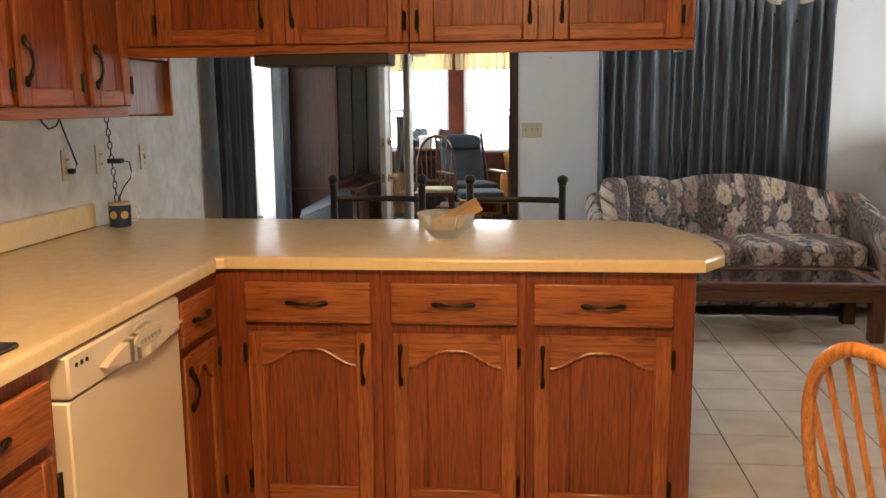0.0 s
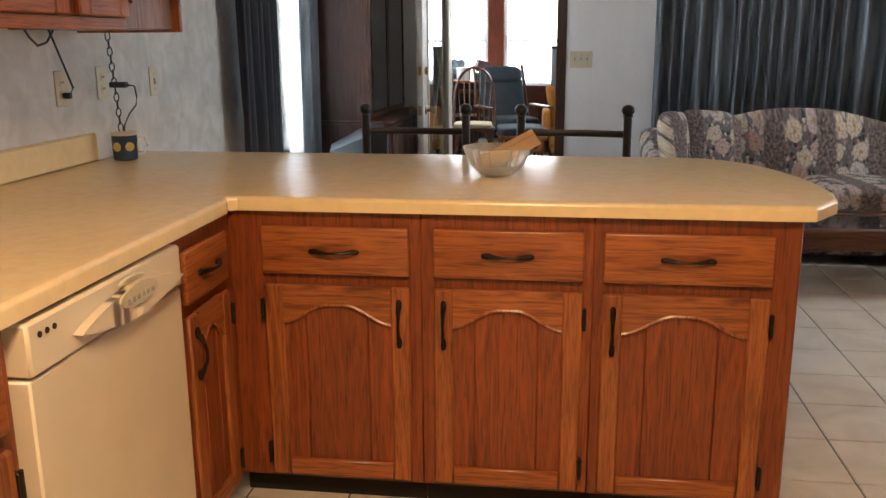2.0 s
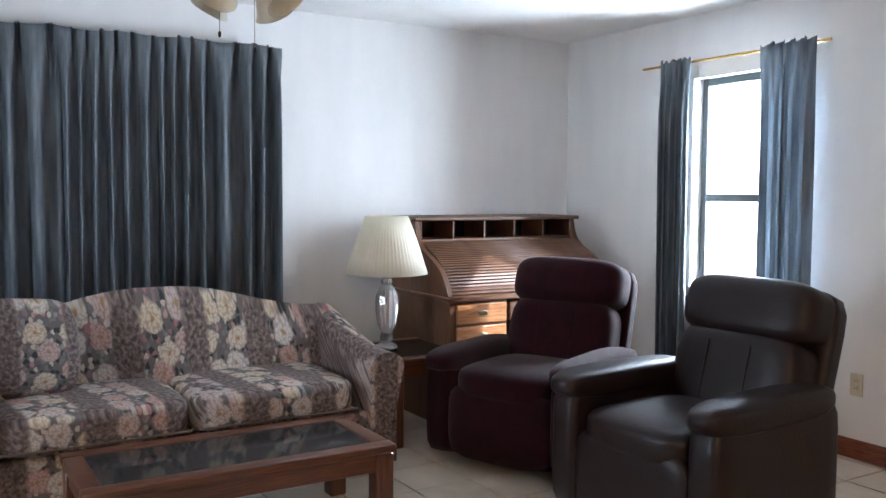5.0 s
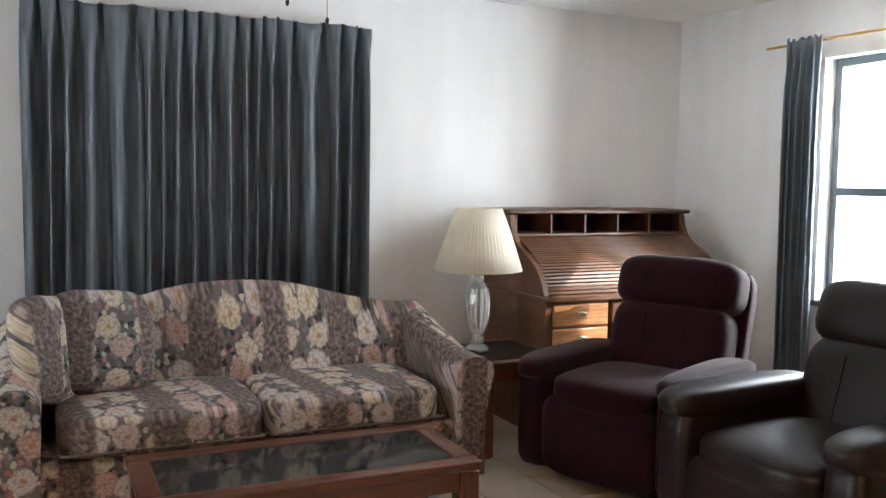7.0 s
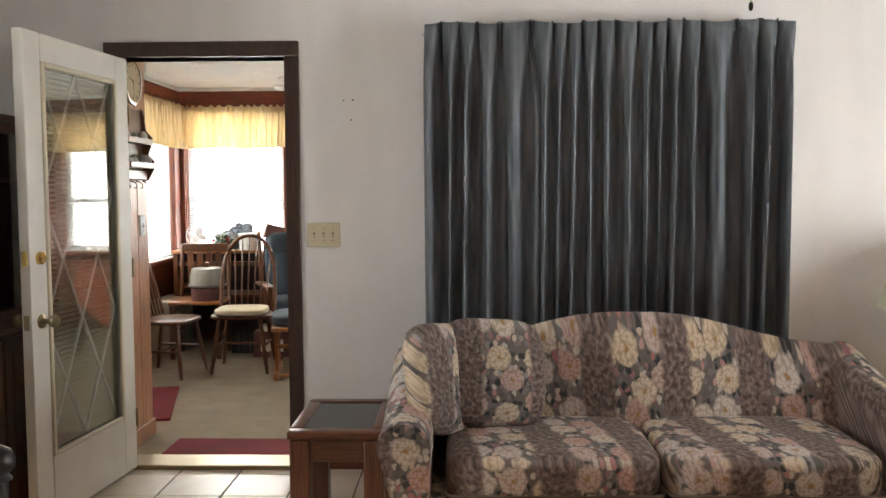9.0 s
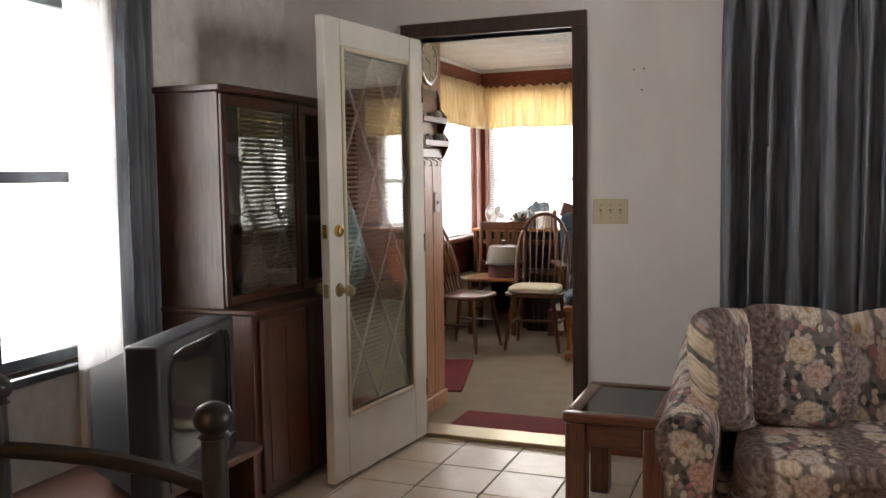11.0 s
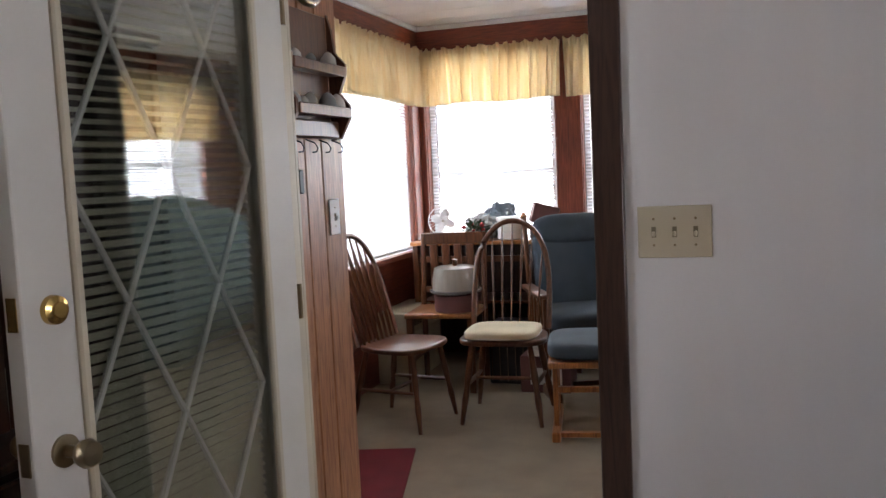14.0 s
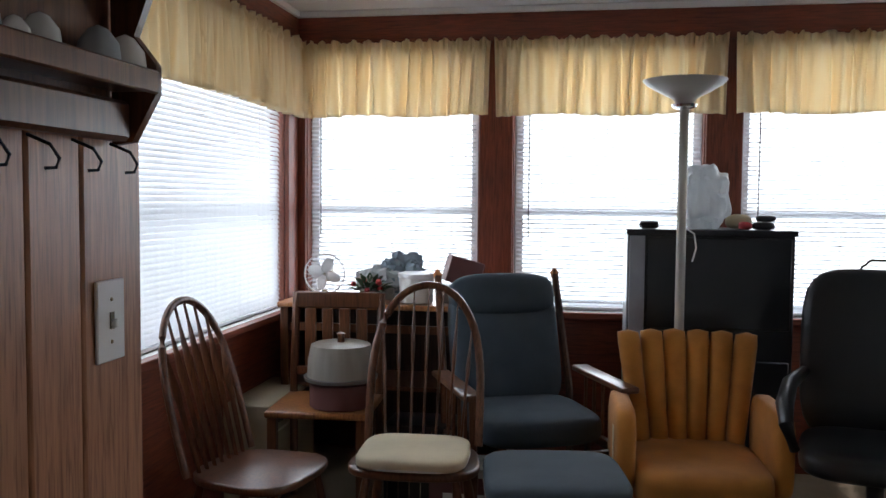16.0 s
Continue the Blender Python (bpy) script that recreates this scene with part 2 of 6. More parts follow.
def cloth(name, a, b_, through, stripes=0.0, rough=0.9, fold=(0, 0, 0)):
    """Woven cloth that lets some light through."""
    m, t, b = nodes_of(name, rough)
    v = mapped(t)
    c = ramp(t, noise_at(t, mapped(t, (30, 30, 3)), 1.0, 4), ((0.3, a), (0.7, b_)))
    t.links.new(c, b.inputs["Base Color"])
    bumped(t, b, noise_at(t, v, 320, 2), 0.25, 0.002)
    if through:
        s, mix = t.nodes.new("ShaderNodeBsdfTranslucent"), t.nodes.new("ShaderNodeMixShader")
        t.links.new(c, s.inputs[0])
        mix.inputs[0].default_value = through
        t.links.new(b.outputs[0], mix.inputs[1])
        t.links.new(s.outputs[0], mix.inputs[2])
        t.links.new(mix.outputs[0], t.nodes["Material Output"].inputs[0])
    return m


curtain_blue = cloth("blue_grey_drape", (0.135, 0.158, 0.180), (0.265, 0.295, 0.325), 0.42)
# darker copy of the drape cloth, with one panel's shade in its colour
curtain_shaded = cloth("shaded_drape", (0.03, 0.034, 0.042), (0.06, 0.066, 0.08), 0.06)
valance_yellow = cloth("yellow_valance", (0.86, 0.71, 0.47), (0.90, 0.82, 0.64), 0.6)
sheer_white = cloth("white_sheer", (0.75, 0.75, 0.75), (0.82, 0.82, 0.82), 0.6)
slat_white = cloth("blind_slat", (0.70, 0.72, 0.74), (0.78, 0.80, 0.82), 0.14, rough=0.5)


def floral_mat():
    """Upholstery print: columns of pale flower heads on a mauve-taupe ground, with leaves between them."""
    m, t, b = nodes_of("floral_cloth", 0.85)
    v = mapped(t)
    sep, com, nz, warp = (t.nodes.new("ShaderNode" + k) for k in ("SeparateXYZ", "CombineXYZ", "TexNoise", "VectorMath"))
    t.links.new(v, sep.inputs[0])

    def madd(p, q, k):
        n = t.nodes.new("ShaderNodeMath")
        n.operation = "MULTIPLY_ADD"
        t.links.new(p, n.inputs[0])
        n.inputs[1].default_value = k
        t.links.new(q, n.inputs[2])
        return n.outputs[0]

    t.links.new(madd(sep.outputs[1], sep.outputs[0], 0.15), com.inputs[0])
    t.links.new(madd(sep.outputs[1], sep.outputs[2], -0.95), com.inputs[1])
    nz.inputs["Scale"].default_value, nz.inputs["Detail"].default_value = 40, 3
    t.links.new(com.outputs[0], nz.inputs["Vector"])
    warp.operation = "MULTIPLY_ADD"
    t.links.new(nz.outputs["Color"], warp.inputs[0])
    warp.inputs[1].default_value = (0.026, 0.026, 0)
    t.links.new(com.outputs[0], warp.inputs[2])

    def cells(scale, stretch, loose):
        p, n = t.nodes.new("ShaderNodeMapping"), t.nodes.new("ShaderNodeTexVoronoi")
        p.inputs["Scale"].default_value = stretch
        t.links.new(warp.outputs[0], p.inputs[0])
        n.voronoi_dimensions = "2D"
        n.inputs["Scale"].default_value, n.inputs["Randomness"].default_value = scale, loose
        t.links.new(p.outputs[0], n.inputs["Vector"])
        return n.outputs["Distance"], n.outputs["Color"]

    ground = ramp(t, noise_at(t, warp.outputs[0], 55, 5), ((0.34, (0.065, 0.047, 0.044)), (0.5, (0.16, 0.122, 0.112)), (0.66, (0.30, 0.245, 0.22))))
    # bunches of petals and leaves
    d2, c2 = cells(46, (1.0, 0.8, 1), 1.0)
    bunch = ramp(t, c2, ((0.25, (0.030, 0.038, 0.042)), (0.36, (0.12, 0.13, 0.125)), (0.43, (0.46, 0.46, 0.46)), (0.54, (0.62, 0.55, 0.46)), (0.63, (0.42, 0.16, 0.18)), (0.72, (0.20, 0.19, 0.20))))
    bunch = mixed(t, ramp(t, d2, ((0.36, (0, 0, 0)), (0.54, (1, 1, 1)))), bunch, (0.15, 0.135, 0.125))
    # one large pale head in each repeat
    d1, c1 = cells(1, (8.2, 8.6, 1), 0.6)
    d3, c3 = cells(78, (1, 1, 1), 0.9)
    petals = ramp(t, c1, ((0.3, (0.70, 0.60, 0.46)), (0.5, (0.66, 0.63, 0.60)), (0.75, (0.58, 0.40, 0.36))))
    petals = mixed(t, 0.6, petals, ramp(t, d3, ((0.25, (1, 1, 1)), (0.65, (0.40, 0.36, 0.30)))), "MULTIPLY")
    petals = mixed(t, ramp(t, d1, ((0.05, (1, 1, 1)), (0.10, (0, 0, 0)))), petals, (0.40, 0.25, 0.11))
    head = ramp(t, d1, ((0.36, (1, 1, 1)), (0.44, (0, 0, 0))))
    bunch = mixed(t, head, bunch, petals)
    w = t.nodes.new("ShaderNodeTexWave")
    w.inputs["Scale"].default_value, w.inputs["Phase Offset"].default_value = 0.98, 2.27
    t.links.new(warp.outputs[0], w.inputs["Vector"])
    band = ramp(t, w.outputs["Fac"], ((0.24, (0, 0, 0)), (0.40, (1, 1, 1))))
    c = mixed(t, 1.0, mixed(t, band, ground, bunch), (0.76, 0.73, 0.72), "MULTIPLY")
    t.links.new(c, b.inputs["Base Color"])
    bumped(t, b, noise_at(t, v, 260, 2), 0.3, 0.003)
    return m


floral = floral_mat()

# ---- mesh helpers ----


def box(bm, x0, x1, y0, y1, z0, z1, bevel=0.003, m=None):
    r = bmesh.ops.create_cube(bm, size=1.0)
    vs = r["verts"]
    for v in vs:
        v.co = Vector(((x0 + x1) / 2 + v.co.x * (x1 - x0), (y0 + y1) / 2 + v.co.y * (y1 - y0), (z0 + z1) / 2 + v.co.z * (z1 - z0)))
    if bevel:
        es = list({e for v in vs for e in v.link_edges})
        k = min(bevel, abs(x1 - x0) / 3, abs(y1 - y0) / 3, abs(z1 - z0) / 3)
        vs = bmesh.ops.bevel(bm, geom=es, offset=k, segments=1 if bevel < 0.008 else 3, profile=0.5, affect="EDGES")["verts"]
        vs = list({v for v in vs})
    if m is not None:
        seen, todo = set(), list(vs)
        while todo:
            v = todo.pop()
            if v in seen:
                continue
            seen.add(v)
            todo += [e.other_vert(v) for e in v.link_edges]
        bmesh.ops.transform(bm, matrix=m, verts=list(seen))
    return bm


def one_box(*a, **k):
    return box(bmesh.new(), *a, **k)


def puff(bm, c, s, n=5.0, cuts=7, m=None):
    """A stuffed, rounded block of the half sizes s round c."""
    tmp = bmesh.new()
    bmesh.ops.create_cube(tmp, size=2.0)
    bmesh.ops.subdivide_edges(tmp, edges=tmp.edges[:], cuts=cuts, use_grid_fill=True)
    made = {}
    for v in tmp.verts:
        p = v.co / sum(abs(a) ** n for a in v.co) ** (1 / n)
        p = Vector((c[0] + p.x * s[0], c[1] + p.y * s[1], c[2] + p.z * s[2]))
        made[v] = bm.verts.new(m @ p if m is not None else p)
    for f in tmp.faces:
        bm.faces.new([made[v] for v in f.verts])
    tmp.free()
    return bm


def lathe(bm, profile, segs=24, at=(0, 0, 0), m=None):
    """A turned body from (radius, height) pairs, upward."""
    rows = []
    for r, z in profile:
        row = []
        for k in range(segs):
            a = 2 * math.pi * k / segs
            p = Vector((at[0] + max(r, 1e-4) * math.cos(a), at[1] + max(r, 1e-4) * math.sin(a), at[2] + z))
            row.append(bm.verts.new(m @ p if m is not None else p))
        rows.append(row)
    for a, b in zip(rows, rows[1:]):
        for k in range(segs):
            bm.faces.new((a[k], a[(k + 1) % segs], b[(k + 1) % segs], b[k]))
    bm.faces.new(rows[0][::-1])
    bm.faces.new(rows[-1])
    return bm


def tube(bm, points, radius, segs=8, flat=1.0):
    """A bar along points; radius is a number or one for each point."""
    pts = [Vector(p) for p in points]
    rows = []
    up = Vector((0, 0, 1))
    for i, p in enumerate(pts):
        d = (pts[min(i + 1, len(pts) - 1)] - pts[max(i - 1, 0)]).normalized()
        ref = up if abs(d.z) < 0.9 else Vector((1, 0, 0))
        u = d.cross(ref).normalized()
        w = u.cross(d).normalized()
        r = radius[i] if isinstance(radius, (list, tuple)) else radius
        rows.append([bm.verts.new(p + u * (r * math.cos(2 * math.pi * k / segs)) + w * (flat * r * math.sin(2 * math.pi * k / segs))) for k in range(segs)])
    for a, b in zip(rows, rows[1:]):
        for k in range(segs):
            bm.faces.new((a[k], a[(k + 1) % segs], b[(k + 1) % segs], b[k]))
    bm.faces.new(rows[0][::-1])
    bm.faces.new(rows[-1])
    return bm


def slab(bm, outline, z0, z1, m=None):
    """A prism over an outline of (x, y), from z0 to z1; m lays it elsewhere."""
    lo = [bm.verts.new((x, y, z0)) for x, y in outline]
    hi = [bm.verts.new((x, y, z1)) for x, y in outline]
    n = len(outline)
    fs = [bm.faces.new(lo[::-1]), bm.faces.new(hi)] + [bm.faces.new((lo[k], lo[(k + 1) % n], hi[(k + 1) % n], hi[k])) for k in range(n)]
    if m is not None:
        bmesh.ops.transform(bm, matrix=m, verts=lo + hi)
    return fs


XZ = Matrix(((1, 0, 0, 0), (0, 0, 1, 0), (0, 1, 0, 0), (0, 0, 0, 1)))  # outline (x, z), depth along y
YZ = Matrix(((0, 0, 1, 0), (1, 0, 0, 0), (0, 1, 0, 0), (0, 0, 0, 1)))  # outline (y, z), depth along x


def mesh_of(name, bm, smooth=40):
    bmesh.ops.recalc_face_normals(bm, faces=bm.faces)
    me = bpy.data.meshes.new(name)
    bm.to_mesh(me)
    bm.free()
    me.polygons.foreach_set("use_smooth", [True] * len(me.polygons))
    me.set_sharp_from_angle(angle=radians(smooth))
    return me


def part(name, bm, material, parent, label="", smooth=40, m=None):
    ob = new(name, mesh_of(name, bm, smooth))
    ob.data.materials.append(material)
    ob.parent = parent
    if m is not None:
        ob.matrix_local = m
    if label:
        tagged(ob, label)
    return ob


def thing(name, label, category, m=None, group="", kind=""):
    e = new(name)
    e.empty_display_size = 0.1
    if m is not None:
        e.matrix_world = m
    return tagged(e, label, category, group, kind)


def solid(name, bm, material, label, category, group="", kind="", smooth=40, m=None):
    ob = new(name, mesh_of(name, bm, smooth))
    ob.data.materials.append(material)
    if m is not None:
        ob.matrix_world = m
    return tagged(ob, label, category, group, kind)


def structure(name, bm, material, label, category):
    return solid(name, bm, material, label, category, kind="structure")


# ---- the shell of the house ----
W, E, S, N, TOP = -1.32, 4.90, -1.7, 7.31, 2.42
T = 0.14  # wall thickness
SW, SN, SE, STOP = -1.60, 11.30, 3.4, 2.38  # sunroom


def wall_with_holes(along, holes, a0, a1, z0, z1, p0, p1):
    """A wall along x or y from a0 to a1, with p0 to p1 as its thickness; holes as (from, to, low, high)."""
    bm = bmesh.new()

    def piece(s, t, lo, hi):
        if t - s > 1e-4 and hi - lo > 1e-4:
            box(bm, *((s, t, p0, p1) if along == "x" else (p0, p1, s, t)), lo, hi, bevel=0)

    at = a0
    for s, t, lo, hi in sorted(holes):
        piece(at, s, z0, z1)
        piece(s, t, z0, lo)
        piece(s, t, hi, z1)
        at = t
    piece(at, a1, z0, z1)
    return bm


DOOR = (-0.606, 0.255, 0.0, 2.045)
NWIN = (1.15, 2.45, 0.95, 2.02)
EWIN = (5.30, 6.12, 0.72, 2.04)
WWIN = (5.10, 5.94, 0.66, 2.06)
structure("wall_north", wall_with_holes("x", [DOOR, NWIN], W - T, E + T, 0, TOP, N, N + T), wall_white, "off-white painted plaster wall with an open doorway", "wall")
structure("wall_east", wall_with_holes("y", [EWIN], S - T, N, 0, TOP, E, E + T), wall_white, "off-white painted wall with a bright window", "wall")
structure("wall_west", wall_with_holes("y", [WWIN], S - T, N, 0, TOP, W - T, W), wall_paper, "pale grey papered wall beside the kitchen counter", "wall")
structure("wall_south", wall_with_holes("x", [], W, E, 0, TOP, S - T, S), wall_white, "off-white painted wall", "wall")
structure("ceiling", one_box(W - T, E + T, S - T, N + T, TOP, TOP + 0.1, bevel=0), ceiling_white, "white textured ceiling of the living room", "ceiling")
floor = structure("floor", one_box(W - T, E + T, S - T, N + T, -0.12, -0.006, bevel=0), grout, "tiled floor with dark grout lines", "floor")

SWIN = [(-1.53, -0.59, 0.80, 2.19), (-0.40, 0.56, 0.80, 2.19), (0.75, 1.71, 0.80, 2.19), (1.90, 2.85, 0.80, 2.19)]
SWW = (8.95, 11.12, 0.80, 2.19)
structure("sunroom_wall_north", wall_with_holes("x", SWIN, SW - T, SE + T, 0, STOP, SN, SN + T), red_wood_x, "reddish brown stained wood wall with a row of windows", "wall")
structure("sunroom_wall_west", wall_with_holes("y", [SWW], N + T, SN, 0, STOP, SW - T, SW), red_wood_y, "reddish brown stained wood wall with a wide window", "wall")
structure("sunroom_wall_east", wall_with_holes("y", [(8.7, 10.9, 0.80, 2.19)], N + T, SN, 0, STOP, SE, SE + T), red_wood_y, "reddish brown stained wood wall with a bright window", "wall")
bm = one_box(SW - T, SE + T, N + T, SN + T, STOP + 0.008, STOP + 0.1, bevel=0)
for k in range(13):
    box(bm, SW, SE, N + T + 0.3 * k + 0.003, min(N + T + 0.3 * k + 0.297, SN), STOP, STOP + 0.0079, 0.002)
structure("sunroom_ceiling", bm, ceiling_white, "white panelled ceiling of the sunroom", "ceiling")
structure("sunroom_floor", one_box(SW - T, SE + T, N + T, SN + T, -0.12, 0.0, bevel=0), carpet, "beige carpet in the sunroom", "floor")
structure("sunroom_return_wall", one_box(SW, -0.695, N + T, 7.95, 0, STOP, bevel=0), panel_wood, "brown wood-panelled stub wall by the doorway", "wall")
structure("ground", one_box(-60, 60, -60, 80, -0.5, -0.3, bevel=0), plain("dry_lawn", (0.20, 0.19, 0.10), 0.95, vary=0.3, bump=0.5), "pale dry lawn outside the windows", "ground")


def baseboard(name, bm):
    structure(name, bm, base_wood, "reddish brown wooden baseboard", "baseboard")


baseboard("baseboard_east", one_box(E - 0.014, E, S, N, 0, 0.10))
baseboard("baseboard_north", one_box(0.33, E - 0.014, N - 0.014, N, 0, 0.10))
baseboard("baseboard_west", one_box(W, W + 0.014, 3.6, N, 0, 0.10))

# door casing, dark stained
casing = structure("door_casing", bmesh.new(), dark_trim, "dark stained wooden door casing", "trim")
for nm, b in (("jamb", (0.255, 0.325, N - 0.022, N + T, 0, 2.045)), ("jamb", (-0.63, -0.552, N - 0.022, N + 0.002, 0, 2.045)), ("head", (-0.63, 0.325, N - 0.022, N + T, 2.045, 2.118))):
    part(nm, one_box(*b, bevel=0.004), dark_trim, casing)
part("inner_jamb", one_box(-0.605, -0.585, N + 0.003, N + T, 0, 2.045, bevel=0.004), cream_paint, casing, "cream painted inner jamb")
part("rear_casing", one_box(-0.650, -0.588, N + T + 0.001, N + T + 0.022, 0, 2.1, bevel=0.004), cream_paint, casing, "cream painted casing board")
structure("threshold", one_box(-0.584, 0.255, N - 0.03, N + T + 0.02, -0.005, 0.022, bevel=0.006), old_brass, "worn metal threshold strip in the doorway", "trim")


def window(name, along, hole, p0, p1, rail, frame_mat, label):
    """A sash window in its hole: frame, meeting rail, two panes; p0 the room side, p1 the outside."""
    s, t, lo, hi = hole
    w = thing(name, label, "window", kind="structure")

    def b(s_, t_, lo_, hi_, q0, q1, bev=0.004):
        return one_box(*((s_, t_, q0, q1) if along == "x" else (q0, q1, s_, t_)), lo_, hi_, bevel=bev)

    q0, q1 = p0 + 0.55 * (p1 - p0), p0 + 0.85 * (p1 - p0)
    q0, q1 = min(q0, q1), max(q0, q1)
    for r in ((s, s + 0.045, lo, hi), (t - 0.045, t, lo, hi), (s + 0.045, t - 0.045, lo, lo + 0.045), (s + 0.045, t - 0.045, hi - 0.045, hi)):
        part("window_frame", b(*r, q0, q1), frame_mat, w)
    part("meeting_rail", b(s + 0.045, t - 0.045, rail - 0.022, rail + 0.022, q0, q1), frame_mat, w)
    for lo_, hi_ in ((lo + 0.045, rail - 0.022), (rail + 0.022, hi - 0.045)):
        g = part("pane", b(s + 0.045, t - 0.045, lo_, hi_, (q0 + q1) / 2 - 0.003, (q0 + q1) / 2 + 0.003, 0), window_glass, w, "clear window pane")
        g.visible_shadow = False
    sill0, sill1 = sorted((p0 - (0.03 if p1 > p0 else -0.03), q0 if p1 > p0 else q1))
    part("sill", b(s - 0.02, t + 0.02, lo - 0.03, lo, sill0, sill1), frame_mat, w)
    return w


alu = plain("dark_aluminium", (0.09, 0.10, 0.11), 0.4, 0.6)
window("window_1", "y", EWIN, E, E + T, 1.32, alu, "sash window with a grey metal frame and bright daylight")
window("window_2", "y", WWIN, W, W - T, 1.37, alu, "sash window with a grey metal frame and bright daylight")
window("window_3", "x", NWIN, N, N + T, 1.36, alu, "sash window hidden behind closed drapes")
for k, h in enumerate(SWIN):
    window("window_%d" % (k + 4), "x", h, SN, SN + T, 1.315, vinyl_white, "tall sunroom window behind white blinds")
window("window_8", "y", SWW, SW, SW - T, 1.315, vinyl_white, "wide sunroom window behind white blinds")

# window casings and frieze in the sunroom
trim = structure("sunroom_trim", bmesh.new(), red_wood_x, "reddish brown window casings and frieze", "trim")
for x0, x1 in ((-1.6, -1.535), (-0.585, -0.405), (0.565, 0.745), (1.715, 1.895)):
    part("casing", one_box(x0 + 0.002, x1, SN - 0.025, SN, 0.80, 2.19), red_wood_z, trim)
part("frieze", one_box(SW, SE, SN - 0.03, SN, 2.19, STOP - 0.035), red_wood_x, trim)
part("frieze", one_box(SW, SW + 0.03, 7.95, SN - 0.03, 2.19, STOP - 0.035), red_wood_y, trim)
part("casing", one_box(SW, SW + 0.025, 11.125, SN - 0.03, 0.80, 2.19), red_wood_z, trim)
part("stool", one_box(SW + 0.002, SW + 0.07, 8.9, 11.2, 0.765, 0.798), red_wood_y, trim)
part("stool", one_box(SW + 0.07, SE, SN - 0.07, SN - 0.002, 0.765, 0.798), red_wood_x, trim)
part("crown", one_box(SW, SE, SN - 0.045, SN - 0.002, STOP - 0.035, STOP - 0.003), vinyl_white, trim, "white crown strip")
part("crown", one_box(SW + 0.002, SW + 0.045, 7.95, SN - 0.05, STOP - 0.035, STOP - 0.003), vinyl_white, trim, "white crown strip")

# planks on the stub wall beside the doorway
planks = structure("panelled_face", bmesh.new(), panel_wood, "brown wood plank panelling with dark grooves", "wall")
y = N + T + 0.04
for wd in (0.065, 0.122, 0.115, 0.17):
    part("plank", one_box(-0.694, -0.672, y + 0.002, min(y + wd, 7.948) - 0.002, 0.09, STOP, bevel=0.004), panel_wood, planks)
    y += wd
part("baseboard", one_box(-0.694, -0.66, N + T + 0.02, 7.955, 0.0, 0.09), panel_wood, planks)
part("jamb_strip", one_box(-0.694, -0.665, N + T, N + T + 0.038, 0.0, STOP), cream_paint, planks, "cream painted strip")


# ---- drapes and blinds ----


def drape(name, along, a0, a1, p, z0, z1, folds, depth, material, label, seed=0, top=True, spread=0.0, wob=0.0, panels=1):
    """Hanging cloth: pinched pleats at the heading that open into uneven folds, in one or more panels."""
    rnd = random.Random(seed)
    ph = [rnd.uniform(0, 6.28) for _ in range(8)]
    nu, nv = folds * 16, 18
    ruffled = name == "valance"
    hang = thing(name, label, "valance" if ruffled else "curtain")
    rows = [0.0, 0.022, 0.045, 0.075, 0.11, 0.16] + [0.22 + 0.78 * k / (nv - 6) for k in range(nv - 5)]

    def at(i, v):
        u = i / nu
        f = folds * (u + 0.024 * math.sin(9 * u + ph[0]) + 0.013 * math.sin(23 * u + ph[1] + 0.9 * v) + 0.006 * math.sin(47 * u + ph[2]) * (0.4 + v))
        c = f - round(f)
        ridge = math.exp(-(c / 0.15) ** 2)
        s = math.cos(2 * math.pi * f)
        open_ = min(1.0, max(0.0, v - 0.03) * 6.5) ** 0.8
        low = s * (0.75 + 0.30 * math.sin(5.3 * u + ph[2] + 1.1 * v)) + 0.34 * math.sin(4 * math.pi * f + ph[3] + 1.7 * v) + 0.10 * math.sin(3.1 * math.pi * f + ph[6] - 2.0 * v)
        pinch = 1.35 * ridge * (0.72 + 0.28 * math.cos(2 * math.pi * c / 0.09)) - 0.25
        if ruffled:
            d = depth * (low * (0.55 + 0.45 * open_) + (0.45 * math.sin(7.3 * math.pi * f + ph[4]) if v < 0.12 else 0))
        else:
            d = depth * (pinch * (1 - open_) + low * open_)
        a = a0 + (a1 - a0) * u + spread * (u - 0.5) * v + wob * v * math.sin(3 * u + ph[4])
        a += (0.0 if ruffled else 0.010) * math.sin(2 * math.pi * f + 1.0) * open_
        lift = (0.014 * s if ruffled else 0.016 * ridge * (1.0 - 0.3 * math.cos(2 * math.pi * c / 0.09)) - 0.006 + 0.005 * math.sin(31 * u + ph[7])) if v < 0.01 else 0.0
        zz = z1 + (z0 - z1) * v + lift + (0.006 * math.sin(11 * u + ph[5]) if v > 0.99 else 0)
        return (a, p + d, zz) if along == "x" else (p + d, a, zz)

    for n in range(panels):
        i0, i1 = nu * n // panels, nu * (n + 1) // panels
        for nm, j0, j1 in (("cloth_panel", 0, len(rows) - 1),):
            bm = bmesh.new()
            grid = [[bm.verts.new(at(i, rows[j])) for i in range(i0, i1 + 1)] for j in range(j0, j1 + 1)]
            for r, q in zip(grid, grid[1:]):
                for i in range(i1 - i0):
                    bm.faces.new((r[i], r[i + 1], q[i + 1], q[i]))
            part(nm, bm, material, hang, smooth=80).modifiers.new("thickness", "SOLIDIFY").thickness = 0.003
    return hang


